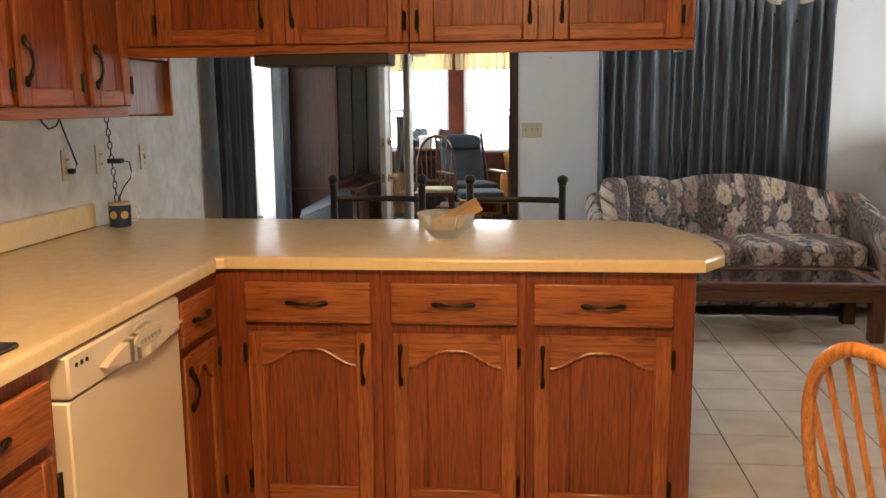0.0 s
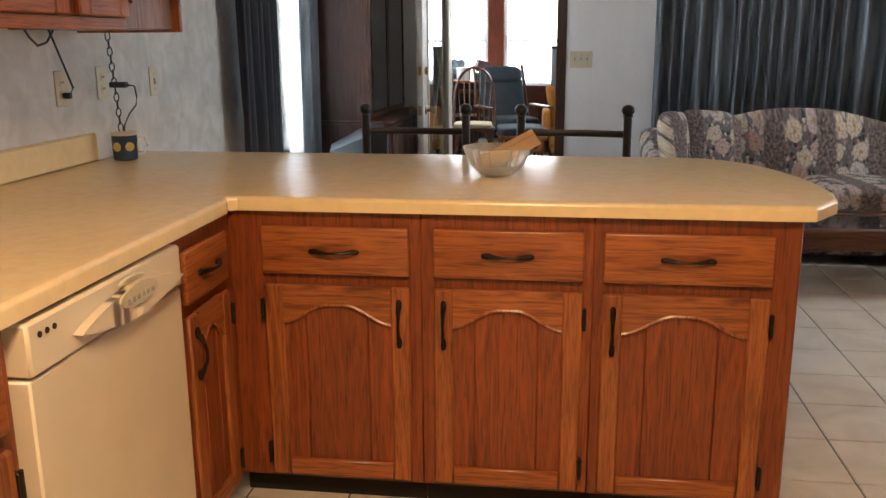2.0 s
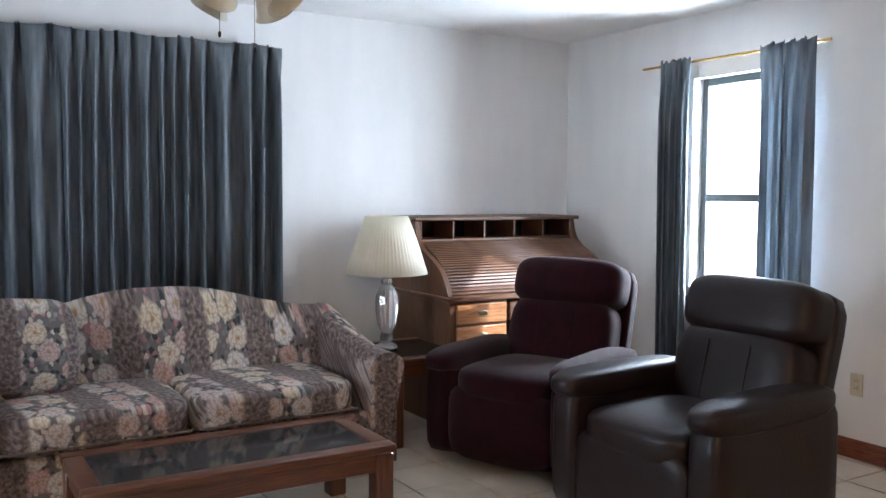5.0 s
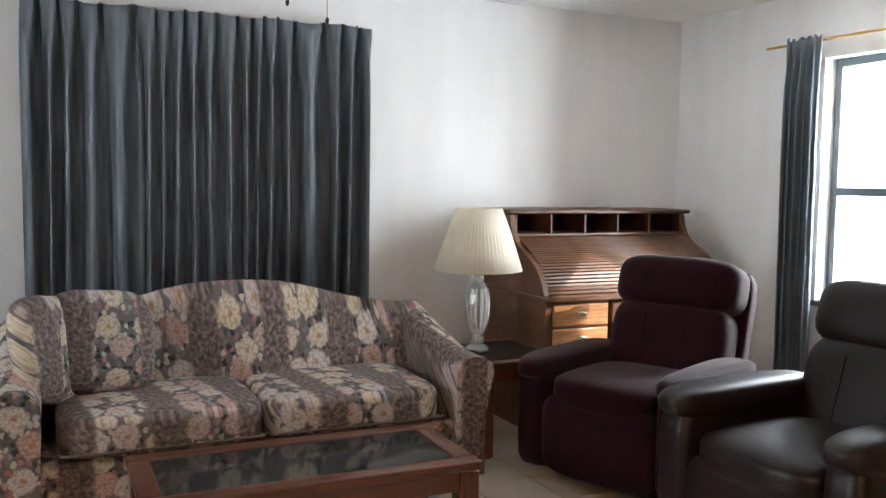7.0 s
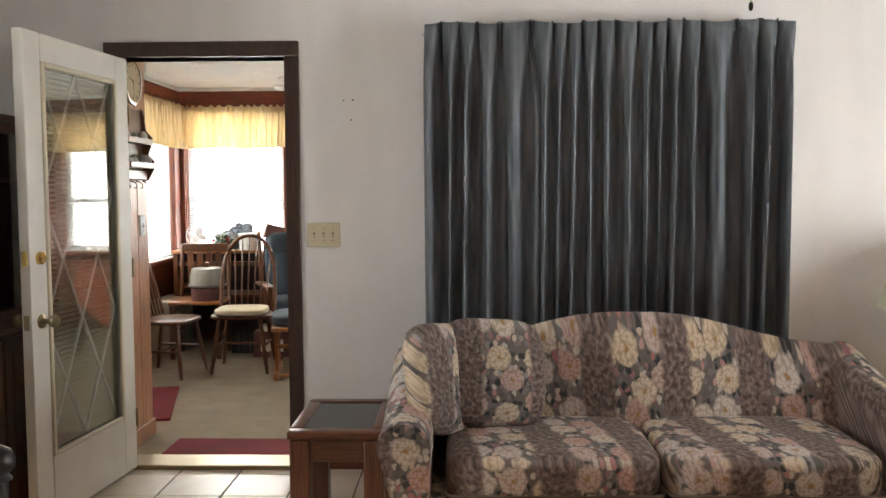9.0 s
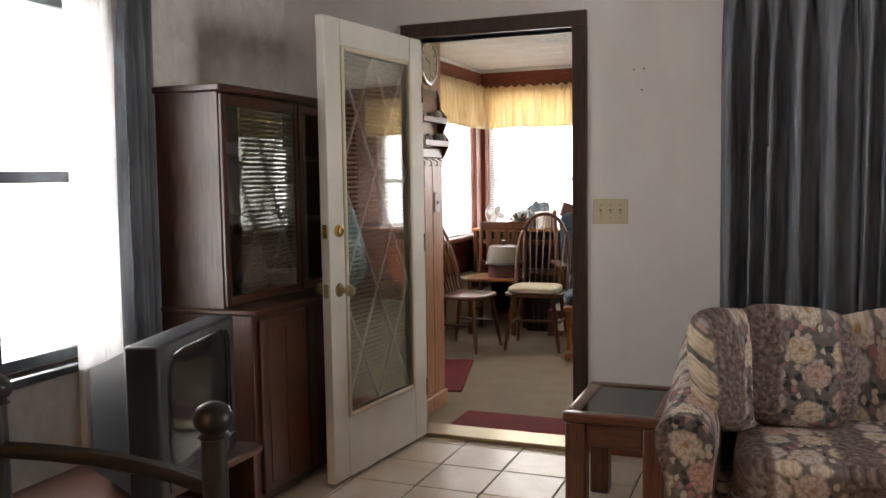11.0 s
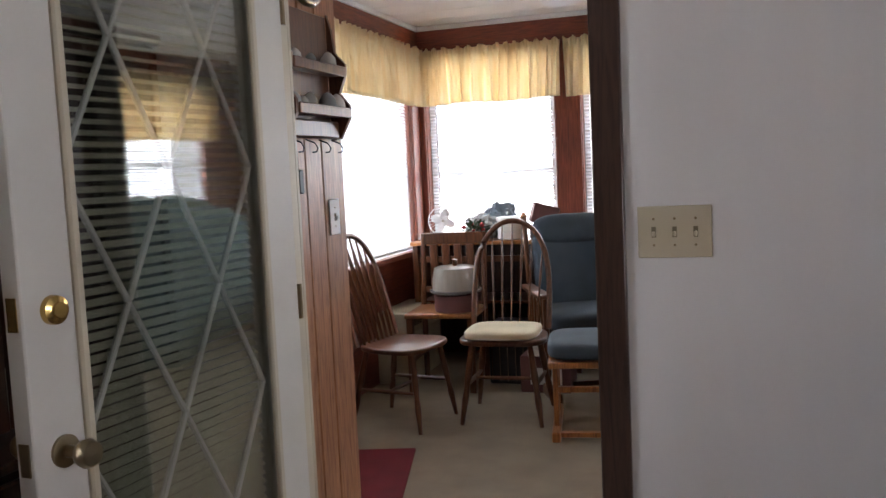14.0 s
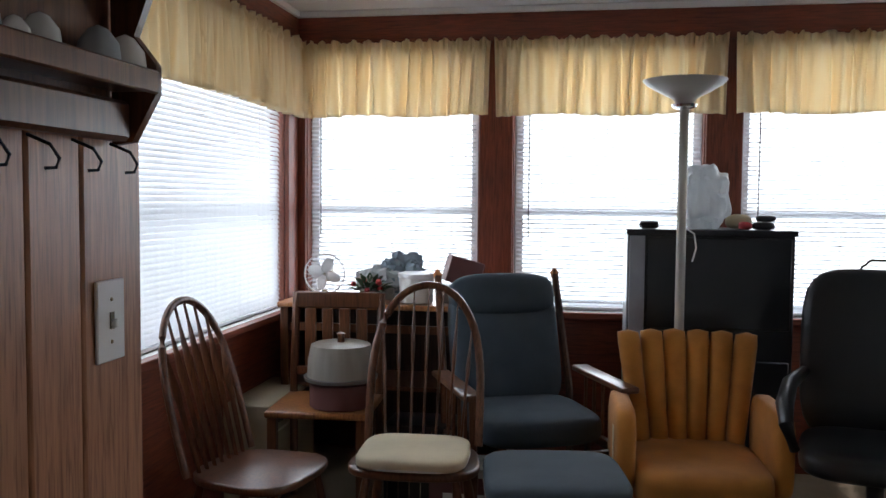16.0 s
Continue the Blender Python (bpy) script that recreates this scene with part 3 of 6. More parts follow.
drape("drapes", "x", 0.945, 2.668, 7.18, 0.12, 2.175, 19, 0.056, curtain_blue, "closed pleated blue-grey drapes behind the floral sofa", 3, panels=2)
rod = solid("curtain_rod", tube(bmesh.new(), [(0.93, 7.262, 2.14), (2.69, 7.262, 2.14)], 0.010), vinyl_white, "white curtain rod behind the drape heading", "curtain rod")
drape("drapes", "y", 6.07, 6.31, 4.80, 0.10, 2.15, 5, 0.035, curtain_blue, "open blue-grey drape panel at the bright window", 5, panels=2)
drape("drapes", "y", 5.22, 5.56, 4.80, 0.10, 2.15, 5, 0.035, curtain_blue, "open blue-grey drape panel at the bright window", 8, panels=2)
solid("curtain_rod", tube(bmesh.new(), [(4.83, 5.15, 2.13), (4.83, 6.48, 2.13)], 0.008), brass, "thin brass curtain rod over the window", "curtain rod")
drape("drapes", "y", 5.92, 6.085, -1.215, 0.08, 2.16, 4, 0.035, curtain_blue, "open blue-grey drape panel beside the china hutch", 11, panels=2)
drape("drapes", "y", 4.82, 5.28, -1.22, 0.08, 2.16, 6, 0.035, curtain_shaded, "drape panel behind the television, its shade painted into a dark cloth", 12, panels=2)
drape("sheer_curtain", "y", 5.70, 5.95, -1.272, 0.12, 2.12, 4, 0.018, sheer_white, "white sheer curtain glowing with daylight", 13, panels=2)
solid("curtain_rod", tube(bmesh.new(), [(-1.24, 4.78, 2.15), (-1.24, 6.08, 2.15)], 0.010), vinyl_white, "white curtain rod over the window", "curtain rod")


def blind(name, along, hole, p, tilt, side):
    s, t, lo, hi = hole
    b = thing(name, "white mini blind with narrow slats, lowered", "window blind", group="sunroom blinds")
    L = t - s - 0.03
    bm = bmesh.new()
    w = 0.0125
    c, sn = math.cos(radians(tilt)) * w, math.sin(radians(tilt)) * w
    pts = [(-c, -sn), (0, 0.0022), (c, sn)]
    rows = [[bm.verts.new((x_, a, h) if along == "y" else (a, x_, h)) for x_, h in pts] for a in (-L / 2, L / 2)]
    for k in range(2):
        bm.faces.new((rows[0][k], rows[0][k + 1], rows[1][k + 1], rows[1][k]))
    me = mesh_of("slat", bm, 80)
    me.materials.append(slat_white)
    mid = (s + t) / 2
    z = lo + 0.03
    while z < hi - 0.06:
        o = new("slat", me)
        o.parent = b
        o.location = (p, mid, z) if along == "y" else (mid, p, z)
        z += 0.0235
    head = (p - 0.02, p + 0.02, s + 0.01, t - 0.01) if along == "y" else (s + 0.01, t - 0.01, p - 0.02, p + 0.02)
    part("head_rail", one_box(*head, hi - 0.05, hi - 0.015), vinyl_white, b)
    part("bottom_rail", one_box(*head, lo + 0.004, lo + 0.02), vinyl_white, b)
    for f in (0.15, 0.5, 0.85):
        a = s + f * (t - s)
        part("ladder_cord", tube(bmesh.new(), [(p - 0.014, a, lo + 0.02), (p - 0.014, a, hi - 0.05)] if along == "y" else [(a, p - 0.014, lo + 0.02), (a, p - 0.014, hi - 0.05)], 0.0012, 4), vinyl_white, b)
    if along == "x":
        part("wand", tube(bmesh.new(), [(s + 0.08, p - 0.035, hi - 0.06), (s + 0.08, p - 0.035, 1.18)], 0.004, 6), plain("smoke_wand", (0.25, 0.25, 0.25), 0.2), b)
    return b


for h in SWIN:
    blind("window_blind", "x", h, SN + 0.025, 22, 1)
blind("window_blind", "y", SWW, SW - 0.025, -62, 1)
SEW = (8.7, 10.9, 0.80, 2.19)
window("window_9", "y", SEW, SE, SE + T, 1.5, vinyl_white, "wide bright sunroom window mirrored in the door glass")
blind("window_blind", "y", SEW, SE + 0.025, 42, 1)
VALANCE = "gathered yellow valance with a ruffled heading"
for k, (a, b) in enumerate(((-1.56, -0.52), (-0.50, 0.66), (0.70, 1.80), (1.84, 2.95))):
    drape("valance", "x", a, b, SN - 0.085, 1.81, 2.20, 13, 0.030, valance_yellow, VALANCE, 20 + k, wob=0.01, panels=2)
drape("valance", "y", 8.8, 11.17, SW + 0.085, 1.81, 2.20, 26, 0.030, valance_yellow, VALANCE, 31, wob=0.01, panels=2)
drape("valance", "y", 8.6, 11.0, SE - 0.085, 1.68, 2.20, 26, 0.030, valance_yellow, VALANCE, 33, wob=0.01, panels=2)


def glow(name, colour, strength):
    m = bpy.data.materials.new(name)
    m.use_nodes = True
    t = m.node_tree
    e = t.nodes.new("ShaderNodeEmission")
    e.inputs[0].default_value, e.inputs[1].default_value = (*colour, 1), strength
    t.links.new(e.outputs[0], t.nodes["Material Output"].inputs[0])
    return m


bright_sky = glow("bright_sky", (0.95, 0.98, 1.0), 3.0)
for k, b in enumerate(((7.6, 7.65, 2.0, 13.0, -0.3, 3.0), (-4.6, -4.55, 3.0, 16.0, -0.3, 4.2), (-4.5, 7.5, 15.0, 15.05, -0.3, 4.6))):
    structure("backdrop_%d" % (k + 1), one_box(*b, bevel=0), bright_sky, "overexposed white daylight beyond the windows", "backdrop")

# ---- kitchen ----
TURN_W = pose(0, 0, 0, 0, 0, 90)  # a unit whose front looks along +x


def pull(parent, x, z, upright, y=0.0):
    """A dark bow pull with leaf-shaped ends."""
    bm = bmesh.new()
    L = 0.048
    pts = []
    for k in range(9):
        s = -1 + k / 4
        u = s * L
        d = 0.010 + 0.016 * (1 - s * s)
        pts.append((x, y - d, z + u) if upright else (x + u, y - d, z))
    tube(bm, pts, [0.0075, 0.0062, 0.005, 0.0042, 0.004, 0.0042, 0.005, 0.0062, 0.0075], 8)
    for s in (-1, 1):
        c = (x, y - 0.006, z + s * (L + 0.006)) if upright else (x + s * (L + 0.006), y - 0.006, z)
        puff(bm, c, (0.008, 0.007, 0.016) if upright else (0.016, 0.007, 0.008), 2.2, 3)
    return part("handle", bm, bronze, parent, "dark bronze bow handle")


def hinge(parent, x, z):
    bm = one_box(x - 0.006, x + 0.006, -0.026, -0.002, z - 0.026, z + 0.026, bevel=0.002)
    tube(bm, [(x, -0.026, z - 0.03), (x, -0.026, z + 0.03)], 0.0045, 8)
    return part("hinge", bm, bronze, parent, "dark bronze hinge")


def cabinet_door(parent, x0, x1, z0, z1, hinge_right, arch=True, high=True, mx=oak_x, mz=oak_z):
    """A frame-and-panel door on the plane y = 0, proud towards -y."""
    f, th = 0.052, 0.022
    d = part("door", one_box(x0 + 0.008, x1 - 0.008, -0.006, 0.001, z0 + 0.008, z1 - 0.008, bevel=0.001), oak_panel, parent)
    for xa in (x0, x1 - f):
        part("stile", one_box(xa, xa + f, -th, -0.007, z0, z1, bevel=0.006), mz, d)
    part("bottom_rail", one_box(x0 + f, x1 - f, -th + 0.001, -0.007, z0, z0 + f, bevel=0.006), mx, d)
    # top rail with an arched lower edge
    a, b, low = x0 + f, x1 - f, z1 - (0.105 if arch else f)
    rise = 0.052 if arch else 0.0
    curve = []
    for k in range(25):
        s = k / 24
        q = min(1.0, max(0.0, (0.5 - abs(s - 0.5)) / 0.42))
        curve.append((a + (b - a) * s, low + rise * (q * q * (3 - 2 * q))))
    bm = bmesh.new()
    slab(bm, curve + [(b, z1), (a, z1)], -th + 0.001, -0.007, XZ)
    part("top_rail", bm, mx, d)
    bead = tube(bmesh.new(), [(xa, -th + 0.003, za - 0.002) for xa, za in curve], 0.0055, 6)
    part("bead", bead, mz, d)
    # three boards of the panel
    g = [a - 0.004, a + 0.2 * (b - a), a + 0.78 * (b - a), b + 0.004]
    for p, q in zip(g, g[1:]):
        part("panel_board", one_box(p + 0.0015, q - 0.0015, -0.012, -0.0065, z0 + f - 0.004, low + rise + 0.002, bevel=0.002), oak_panel, d)
    hx = x0 + 0.028 if hinge_right else x1 - 0.028
    pull(d, hx, (z1 - 0.10) if high else (z0 + 0.12), True, -th)
    ex = x1 + 0.004 if hinge_right else x0 - 0.004
    hinge(d, ex, z1 - 0.07)
    hinge(d, ex, z0 + 0.07)
    return d


def drawer_front(parent, x0, x1, z0, z1, mx=oak_x):
    d = part("drawer_front", one_box(x0, x1, -0.022, -0.006, z0, z1, bevel=0.008), mx, parent)
    part("drawer_box", one_box(x0 + 0.008, x1 - 0.008, -0.0065, 0.001, z0 + 0.008, z1 - 0.008, bevel=0), oak_panel, d)
    pull(d, (x0 + x1) / 2, (z0 + z1) / 2, False, -0.022)
    return d


def base_unit(m, w, cols, label, body_z=(0.085, 0.872), depth=0.58, left=0.0, doors=True, end=False):
    """A base cabinet with its face at y = 0: cols as (x0, x1, hinge_right)."""
    c = thing("base_cabinet", label, "kitchen cabinet", m, group="kitchen base cabinets")
    bm = bmesh.new()
    box(bm, 0, w, 0.0, depth, body_z[0], body_z[1], 0.003)
    part("body", bm, oak_panel, c)
    # the shade under the cabinet is put into the toe kick's colour
    part("toe_kick", one_box(0.001, w - (0.05 if end else 0.001), 0.065, depth - 0.02, 0.0, body_z[0], bevel=0), dark_shadow, c, "recessed toe kick, its shade painted near-black")
    for x0, x1, hr in cols:
        drawer_front(c, x0, x1, 0.698, 0.83)
        cabinet_door(c, x0, x1, 0.10, 0.668, hr)
    return c


F = 2.974
PEN = "reddish oak base cabinet with arched door under the counter"
base_unit(pose(-0.60, F, 0), 0.545, [(0.11, 0.515, False)], PEN)
base_unit(pose(-0.055, F, 0), 0.455, [(0.035, 0.43, True)], PEN)
base_unit(pose(0.40, F, 0), 0.515, [(0.025, 0.447, True)], "reddish oak end base cabinet with arched door under the counter", end=True)
FX = -0.585
base_unit(pose(FX, 2.606, 0) @ TURN_W, 0.367, [(0.03, 0.29, True)], "narrow reddish oak base cabinet beside the dishwasher")
base_unit(pose(FX, 1.004, 0) @ TURN_W, 0.985, [(0.03, 0.47, False), (0.50, 0.945, True)], "reddish oak sink cabinet with arched doors")
base_unit(pose(FX, 0.055, 0) @ TURN_W, 0.945, [(0.03, 0.46, False), (0.49, 0.92, True)], "reddish oak base cabinet with arched doors")
solid("cabinet_back_panel", one_box(-0.60, 0.915, 3.56, 3.58, 0.0, 0.872), oak_z, "reddish oak panel backing the counter peninsula", "cabinet panel")

# dishwasher
dw = thing("dishwasher", "almond built-in dishwasher with curved handle panel", "dishwasher", pose(FX + 0.004, 1.992, 0) @ TURN_W)
part("door_panel", one_box(0.012, 0.600, -0.022, 0.5, 0.09, 0.76, bevel=0.004), almond, dw)
bm = bmesh.new()
box(bm, 0.012, 0.600, -0.028, 0.4, 0.765, 0.862, 0.006)
ctl = part("control_panel", bm, almond, dw)
bm = bmesh.new()
top, bot = [], []
for k in range(25):
    s = k / 24
    q = math.sin(math.pi * s)
    top.append((0.14 + 0.43 * s, 0.800 + 0.035 * q ** 0.8))
    bot.append((0.14 + 0.43 * s, 0.800 - 0.030 * q))
for k in range(24):
    slab(bm, [bot[k], bot[k + 1], top[k + 1], top[k]], -0.048, -0.026, XZ)
bmesh.ops.remove_doubles(bm, verts=bm.verts, dist=1e-4)
part("handle_lip", bm, almond, ctl, "lens-shaped almond handle lip")
bm = bmesh.new()
lathe(bm, [(0.03, 0), (0.03, 0.004), (0.001, 0.004)], 20, m=pose(0.355, -0.048, 0.818, 90) @ Matrix.Diagonal((2.6, 0.75, 1, 1)))
pad = part("button_pad", bm, ivory, ctl)
for k in range(6):
    bm = one_box(0.300 + 0.02 * k, 0.312 + 0.02 * k, -0.0545, -0.051, 0.808, 0.818, bevel=0.001)
    part("button", bm, plain("button_grey", (0.34, 0.32, 0.26), 0.5), pad)
for k in range(3):
    bm = lathe(bmesh.new(), [(0.0055, 0), (0.0055, 0.002)], 12, m=pose(0.045 + 0.022 * k, -0.028, 0.835, 90))
    part("vent_hole", bm, dark_shadow, ctl)
part("latch_recess", tube(bmesh.new(), [(0.30, -0.036, 0.846), (0.33, -0.036, 0.853), (0.37, -0.036, 0.853), (0.40, -0.036, 0.846)], 0.004, 6), almond, ctl)
part("seal", one_box(0.0, 0.612, 0.0, 0.5, 0.862, 0.872, bevel=0), dark_shadow, dw)
# toe kick coloured near-black for the shade below the door
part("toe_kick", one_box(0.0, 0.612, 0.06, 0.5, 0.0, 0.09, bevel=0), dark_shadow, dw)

# counter, one sheet round the corner, with a hole for the sink
out = [(W, -0.2), (-0.548, -0.2), (-0.560, 2.90), (-0.572, 2.94), (-0.548, 2.950), (0.90, 2.94), (0.935, 2.945), (1.015, 3.06), (1.035, 3.16), (1.035, 3.30), (1.02, 3.44), (0.985, 3.58), (0.94, 3.70), (0.88, 3.79), (0.80, 3.845), (0.70, 3.865), (-0.3, 3.885), (W, 3.90)]
hole = [(-1.06, 1.13), (-0.615, 1.13), (-0.615, 1.87), (-1.06, 1.87)]
bm = bmesh.new()
rims = []
for loop in (out, hole):
    vs = [bm.verts.new((x_, y_, 0.91)) for x_, y_ in loop]
    rims += [bm.edges.new((a, b)) for a, b in zip(vs, vs[1:] + vs[:1])]
bmesh.ops.triangle_fill(bm, use_beauty=True, use_dissolve=False, edges=rims)
tops = list(bm.faces)
ext = bmesh.ops.extrude_face_region(bm, geom=tops)
bmesh.ops.translate(bm, vec=(0, 0, -0.038), verts=[v for v in ext["geom"] if isinstance(v, bmesh.types.BMVert)])
bmesh.ops.recalc_face_normals(bm, faces=bm.faces)
edge = [e for e in bm.edges if len(e.link_faces) == 2 and e.calc_face_angle() > 0.8 and all(abs(v.co.z - 0.91) < 1e-4 for v in e.verts)]
bmesh.ops.bevel(bm, geom=edge, offset=0.013, segments=6, profile=0.5, affect="EDGES")
ctop = solid("countertop", bm, laminate, "cream speckled laminate countertop with a rounded peninsula end", "countertop", smooth=14)
part("backsplash", one_box(W + 0.001, W + 0.022, -0.2, 3.60, 0.911, 1.008, bevel=0.006), laminate, ctop, "low cream laminate backsplash")

sink = thing("sink", "dark stainless drop-in sink with raised rim", "sink", pose(0.04, -0.07, 0))
bm = bmesh.new()
for b in ((-1.13, -0.632, 1.17, 1.235), (-1.13, -0.632, 1.905, 1.975), (-1.13, -1.075, 1.235, 1.905), (-0.675, -0.632, 1.235, 1.905)):
    box(bm, *b, 0.911, 0.922, 0.004)
part("rim", bm, steel, sink)
bm = bmesh.new()
for b in ((-1.08, -0.67, 1.23, 1.91, 0.74, 0.745), (-1.08, -1.075, 1.23, 1.91, 0.745, 0.911), (-0.675, -0.67, 1.23, 1.91, 0.745, 0.911), (-1.075, -0.675, 1.23, 1.235, 0.745, 0.911), (-1.075, -0.675, 1.905, 1.91, 0.745, 0.911)):
    box(bm, *b, 0)
part("basin", bm, steel, sink)


def upper_unit(m, w, z0, z1, depth, doors, label, high=False):
    c = thing("wall_cabinet", label, "kitchen cabinet", m, group="kitchen wall cabinets")
    part("body", one_box(0, w, 0, depth, z0 + 0.03, z1, bevel=0.004), oak_z, c)
    part("bottom_lip", one_box(0.001, w - 0.001, -0.004, 0.018, z0 - 0.006, z0 + 0.0295, bevel=0.003), oak_x, c)
    for xa in (0.001, w - 0.019):
        part("side_lip", one_box(xa, xa + 0.018, 0.0185, depth, z0, z0 + 0.0295, bevel=0.003), oak_y, c)
    for x0, x1, hr in doors:
        cabinet_door(c, x0, x1, z0 + 0.03, z1 - 0.05, hr, high=False)
    return c


UP = "reddish oak wall cabinet hanging above the counter peninsula"
UF = 3.217
upper_unit(pose(-0.95, UF, 0), 0.965, 1.547, TOP - 0.002, 0.30, [(0.118, 0.510, False), (0.556, 0.948, True)], UP)
upper_unit(pose(0.016, UF, 0), 0.912, 1.547, TOP - 0.002, 0.30, [(0.032, 0.420, False), (0.465, 0.868, True)], UP)
UWX = -0.955
upper_unit(pose(UWX, 2.22, 0) @ TURN_W, 0.99, 1.352, TOP - 0.002, 0.362, [(0.01, 0.29, True), (0.33, 0.655, True), (0.715, 0.98, True)], "reddish oak wall cabinet above the sink counter")
upper_unit(pose(UWX, 0.60, 0) @ TURN_W, 0.80, 1.352, TOP - 0.002, 0.362, [(0.03, 0.39, False), (0.42, 0.78, True)], "reddish oak wall cabinet above the counter")
corner_cab = thing("corner_cabinet", "blank reddish wood end of the corner wall cabinet", "kitchen cabinet")
dull = wood("dull_cabinet_side", (0.16, 0.075, 0.055), (0.26, 0.15, 0.12), Z, 0.25, 0.3)
part("side_panel", one_box(W + 0.001, UWX - 0.02, 3.212, 3.57, 1.352, 1.546, bevel=0.003), dull, corner_cab, "dull glossy brown side")
part("end_board", one_box(W + 0.001, UWX + 0.005, 3.571, 3.59, 1.345, 1.80, bevel=0.003), oak_z, corner_cab)
ucl = thing("under_cabinet_light", "black strip lamp under the hanging cabinets, switched off", "lamp")
part("housing", one_box(-0.50, -0.05, 3.19, 3.34, 1.508, 1.546, bevel=0.004), black_plastic, ucl)
part("diffuser", one_box(-0.47, -0.08, 3.22, 3.32, 1.503, 1.509, bevel=0.002), smoked_glass, ucl)
pth = thing("paper_towel_holder", "white paper towel roll on a holder under the cabinet", "paper towel")
part("roll", lathe(bmesh.new(), [(0.055, 0), (0.055, 0.27)], 24, m=pose(-1.12, 2.47, 1.275, 90, 0, 0)), vinyl_white, pth)
for y_ in (2.186, 2.472):
    part("bracket", one_box(-1.15, -1.09, y_, y_ + 0.012, 1.24, 1.352), cream_paint, pth)


def plate(name, label, m, toggles=0, sockets=0, w=0.07, h=0.115, material=ivory):
    """A wall plate on the plane y = 0, proud towards -y, round its middle."""
    p = thing(name, label, "switch" if toggles else "outlet", m)
    part("cover", one_box(-w / 2, w / 2, -0.006, 0, -h / 2, h / 2, bevel=0.003), material, p)
    for k in range(toggles):
        x_ = (k - (toggles - 1) / 2) * 0.046
        part("slot", one_box(x_ - 0.005, x_ + 0.005, -0.0075, -0.005, -0.012, 0.012, bevel=0), plain("slot_shade", (0.20, 0.17, 0.11), 0.7), p)
        part("toggle", one_box(x_ - 0.004, x_ + 0.004, -0.016, -0.006, -0.010, 0.002, bevel=0.002), material, p)
        for z_ in (-0.03, 0.03):
            part("screw", lathe(bmesh.new(), [(0.0032, 0), (0.002, 0.0015)], 8, m=pose(x_, -0.006, z_, 90)), old_brass, p)
    for k in range(sockets):
        z_ = (k - (sockets - 1) / 2) * 0.04
        part("socket", lathe(bmesh.new(), [(0.016, 0), (0.015, 0.002)], 16, m=pose(0, -0.006, z_, 90)), material, p)
        for x_ in (-0.006, 0.006):
            part("slot", one_box(x_ - 0.001, x_ + 0.001, -0.0095, -0.0075, z_ - 0.004, z_ + 0.004, bevel=0), dark_shadow, p)
    return p


TO_E = pose(0, 0, 0, 0, 0, 90)
plate("wall_outlet", "ivory wall outlet with a black plug above the counter", pose(W, 3.44, 1.168) @ TO_E, sockets=2)
plate("wall_outlet", "ivory wall outlet behind the hanging chain", pose(W, 3.70, 1.175) @ TO_E, sockets=2)
plate("light_switch", "ivory wall switch plate above the counter", pose(W, 4.10, 1.163) @ TO_E, toggles=1)
plate("light_switch", "ivory triple light switch plate beside the doorway", pose(0.434, N, 1.175), toggles=3, w=0.163, h=0.118)
plate("wall_outlet", "ivory wall outlet near the baseboard", pose(E, 4.99, 0.38, 0, 0, -90), sockets=2)
cord = thing("power_cord", "black cord looping from the cabinet to a plug", "cord")
part("plug", one_box(W + 0.010, W + 0.035, 3.43, 3.45, 1.135, 1.155), black_plastic, cord)
part("cable", tube(bmesh.new(), [(W + 0.03, 3.44, 1.145), (W + 0.045, 3.44, 1.17), (W + 0.03, 3.42, 1.25), (W + 0.02, 3.39, 1.33), (W + 0.03, 3.36, 1.352)], 0.0035, 6), black_plastic, cord)
part("cable", tube(bmesh.new(), [(W + 0.02, 3.40, 1.352), (W + 0.02, 3.36, 1.315), (W + 0.02, 3.31, 1.305), (W + 0.02, 3.27, 1.33), (W + 0.02, 3.25, 1.352)], 0.0035, 6), black_plastic, cord)

mug = thing("mug", "dark blue mug with painted medallions on the counter", "mug", pose(-1.215, 3.63, 0.91))
part("cup", lathe(bmesh.new(), [(0.035, 0), (0.041, 0.004), (0.043, 0.05), (0.043, 0.098), (0.039, 0.098), (0.038, 0.01), (0.001, 0.008)], 28), mug_blue, mug)
part("band", lathe(bmesh.new(), [(0.0435, 0.088), (0.0442, 0.093), (0.0435, 0.099), (0.040, 0.099)], 28), cream_paint, mug, "cream rim")
part("handle", tube(bmesh.new(), [(0.030, 0.032, 0.08), (0.05, 0.05, 0.078), (0.058, 0.057, 0.05), (0.048, 0.047, 0.02), (0.03, 0.03, 0.018)], 0.005, 8), white_ceramic, mug, "white handle")
gold = plain("gold_glaze", (0.45, 0.36, 0.12), 0.3)
for a in (-100, -40, 20):
    part("medallion", lathe(bmesh.new(), [(0.016, 0), (0.012, 0.002), (0.001, 0.0022)], 16, m=pose(0.0425 * math.cos(radians(a)), 0.0425 * math.sin(radians(a)), 0.05, 90, 0, a + 90)), gold, mug)
chain = thing("hanging_chain", "black metal chain hanging from the cabinet into the mug", "chain")
for k in range(13):
    z_ = 1.335 - 0.026 * k
    bm = bmesh.new()
    tube(bm, [(0.008 * math.cos(a * 0.6283), 0, 0.017 * math.sin(a * 0.6283)) for a in range(11)], 0.0022, 6)
    part("link", bm, iron, chain, m=pose(-1.255 + 0.002 * k, 3.655 - 0.001 * k, z_, 0, 0, 90 * (k % 2) + 20))
part("plug", one_box(-1.26, -1.20, 3.64, 3.67, 1.16, 1.18), black_plastic, chain)
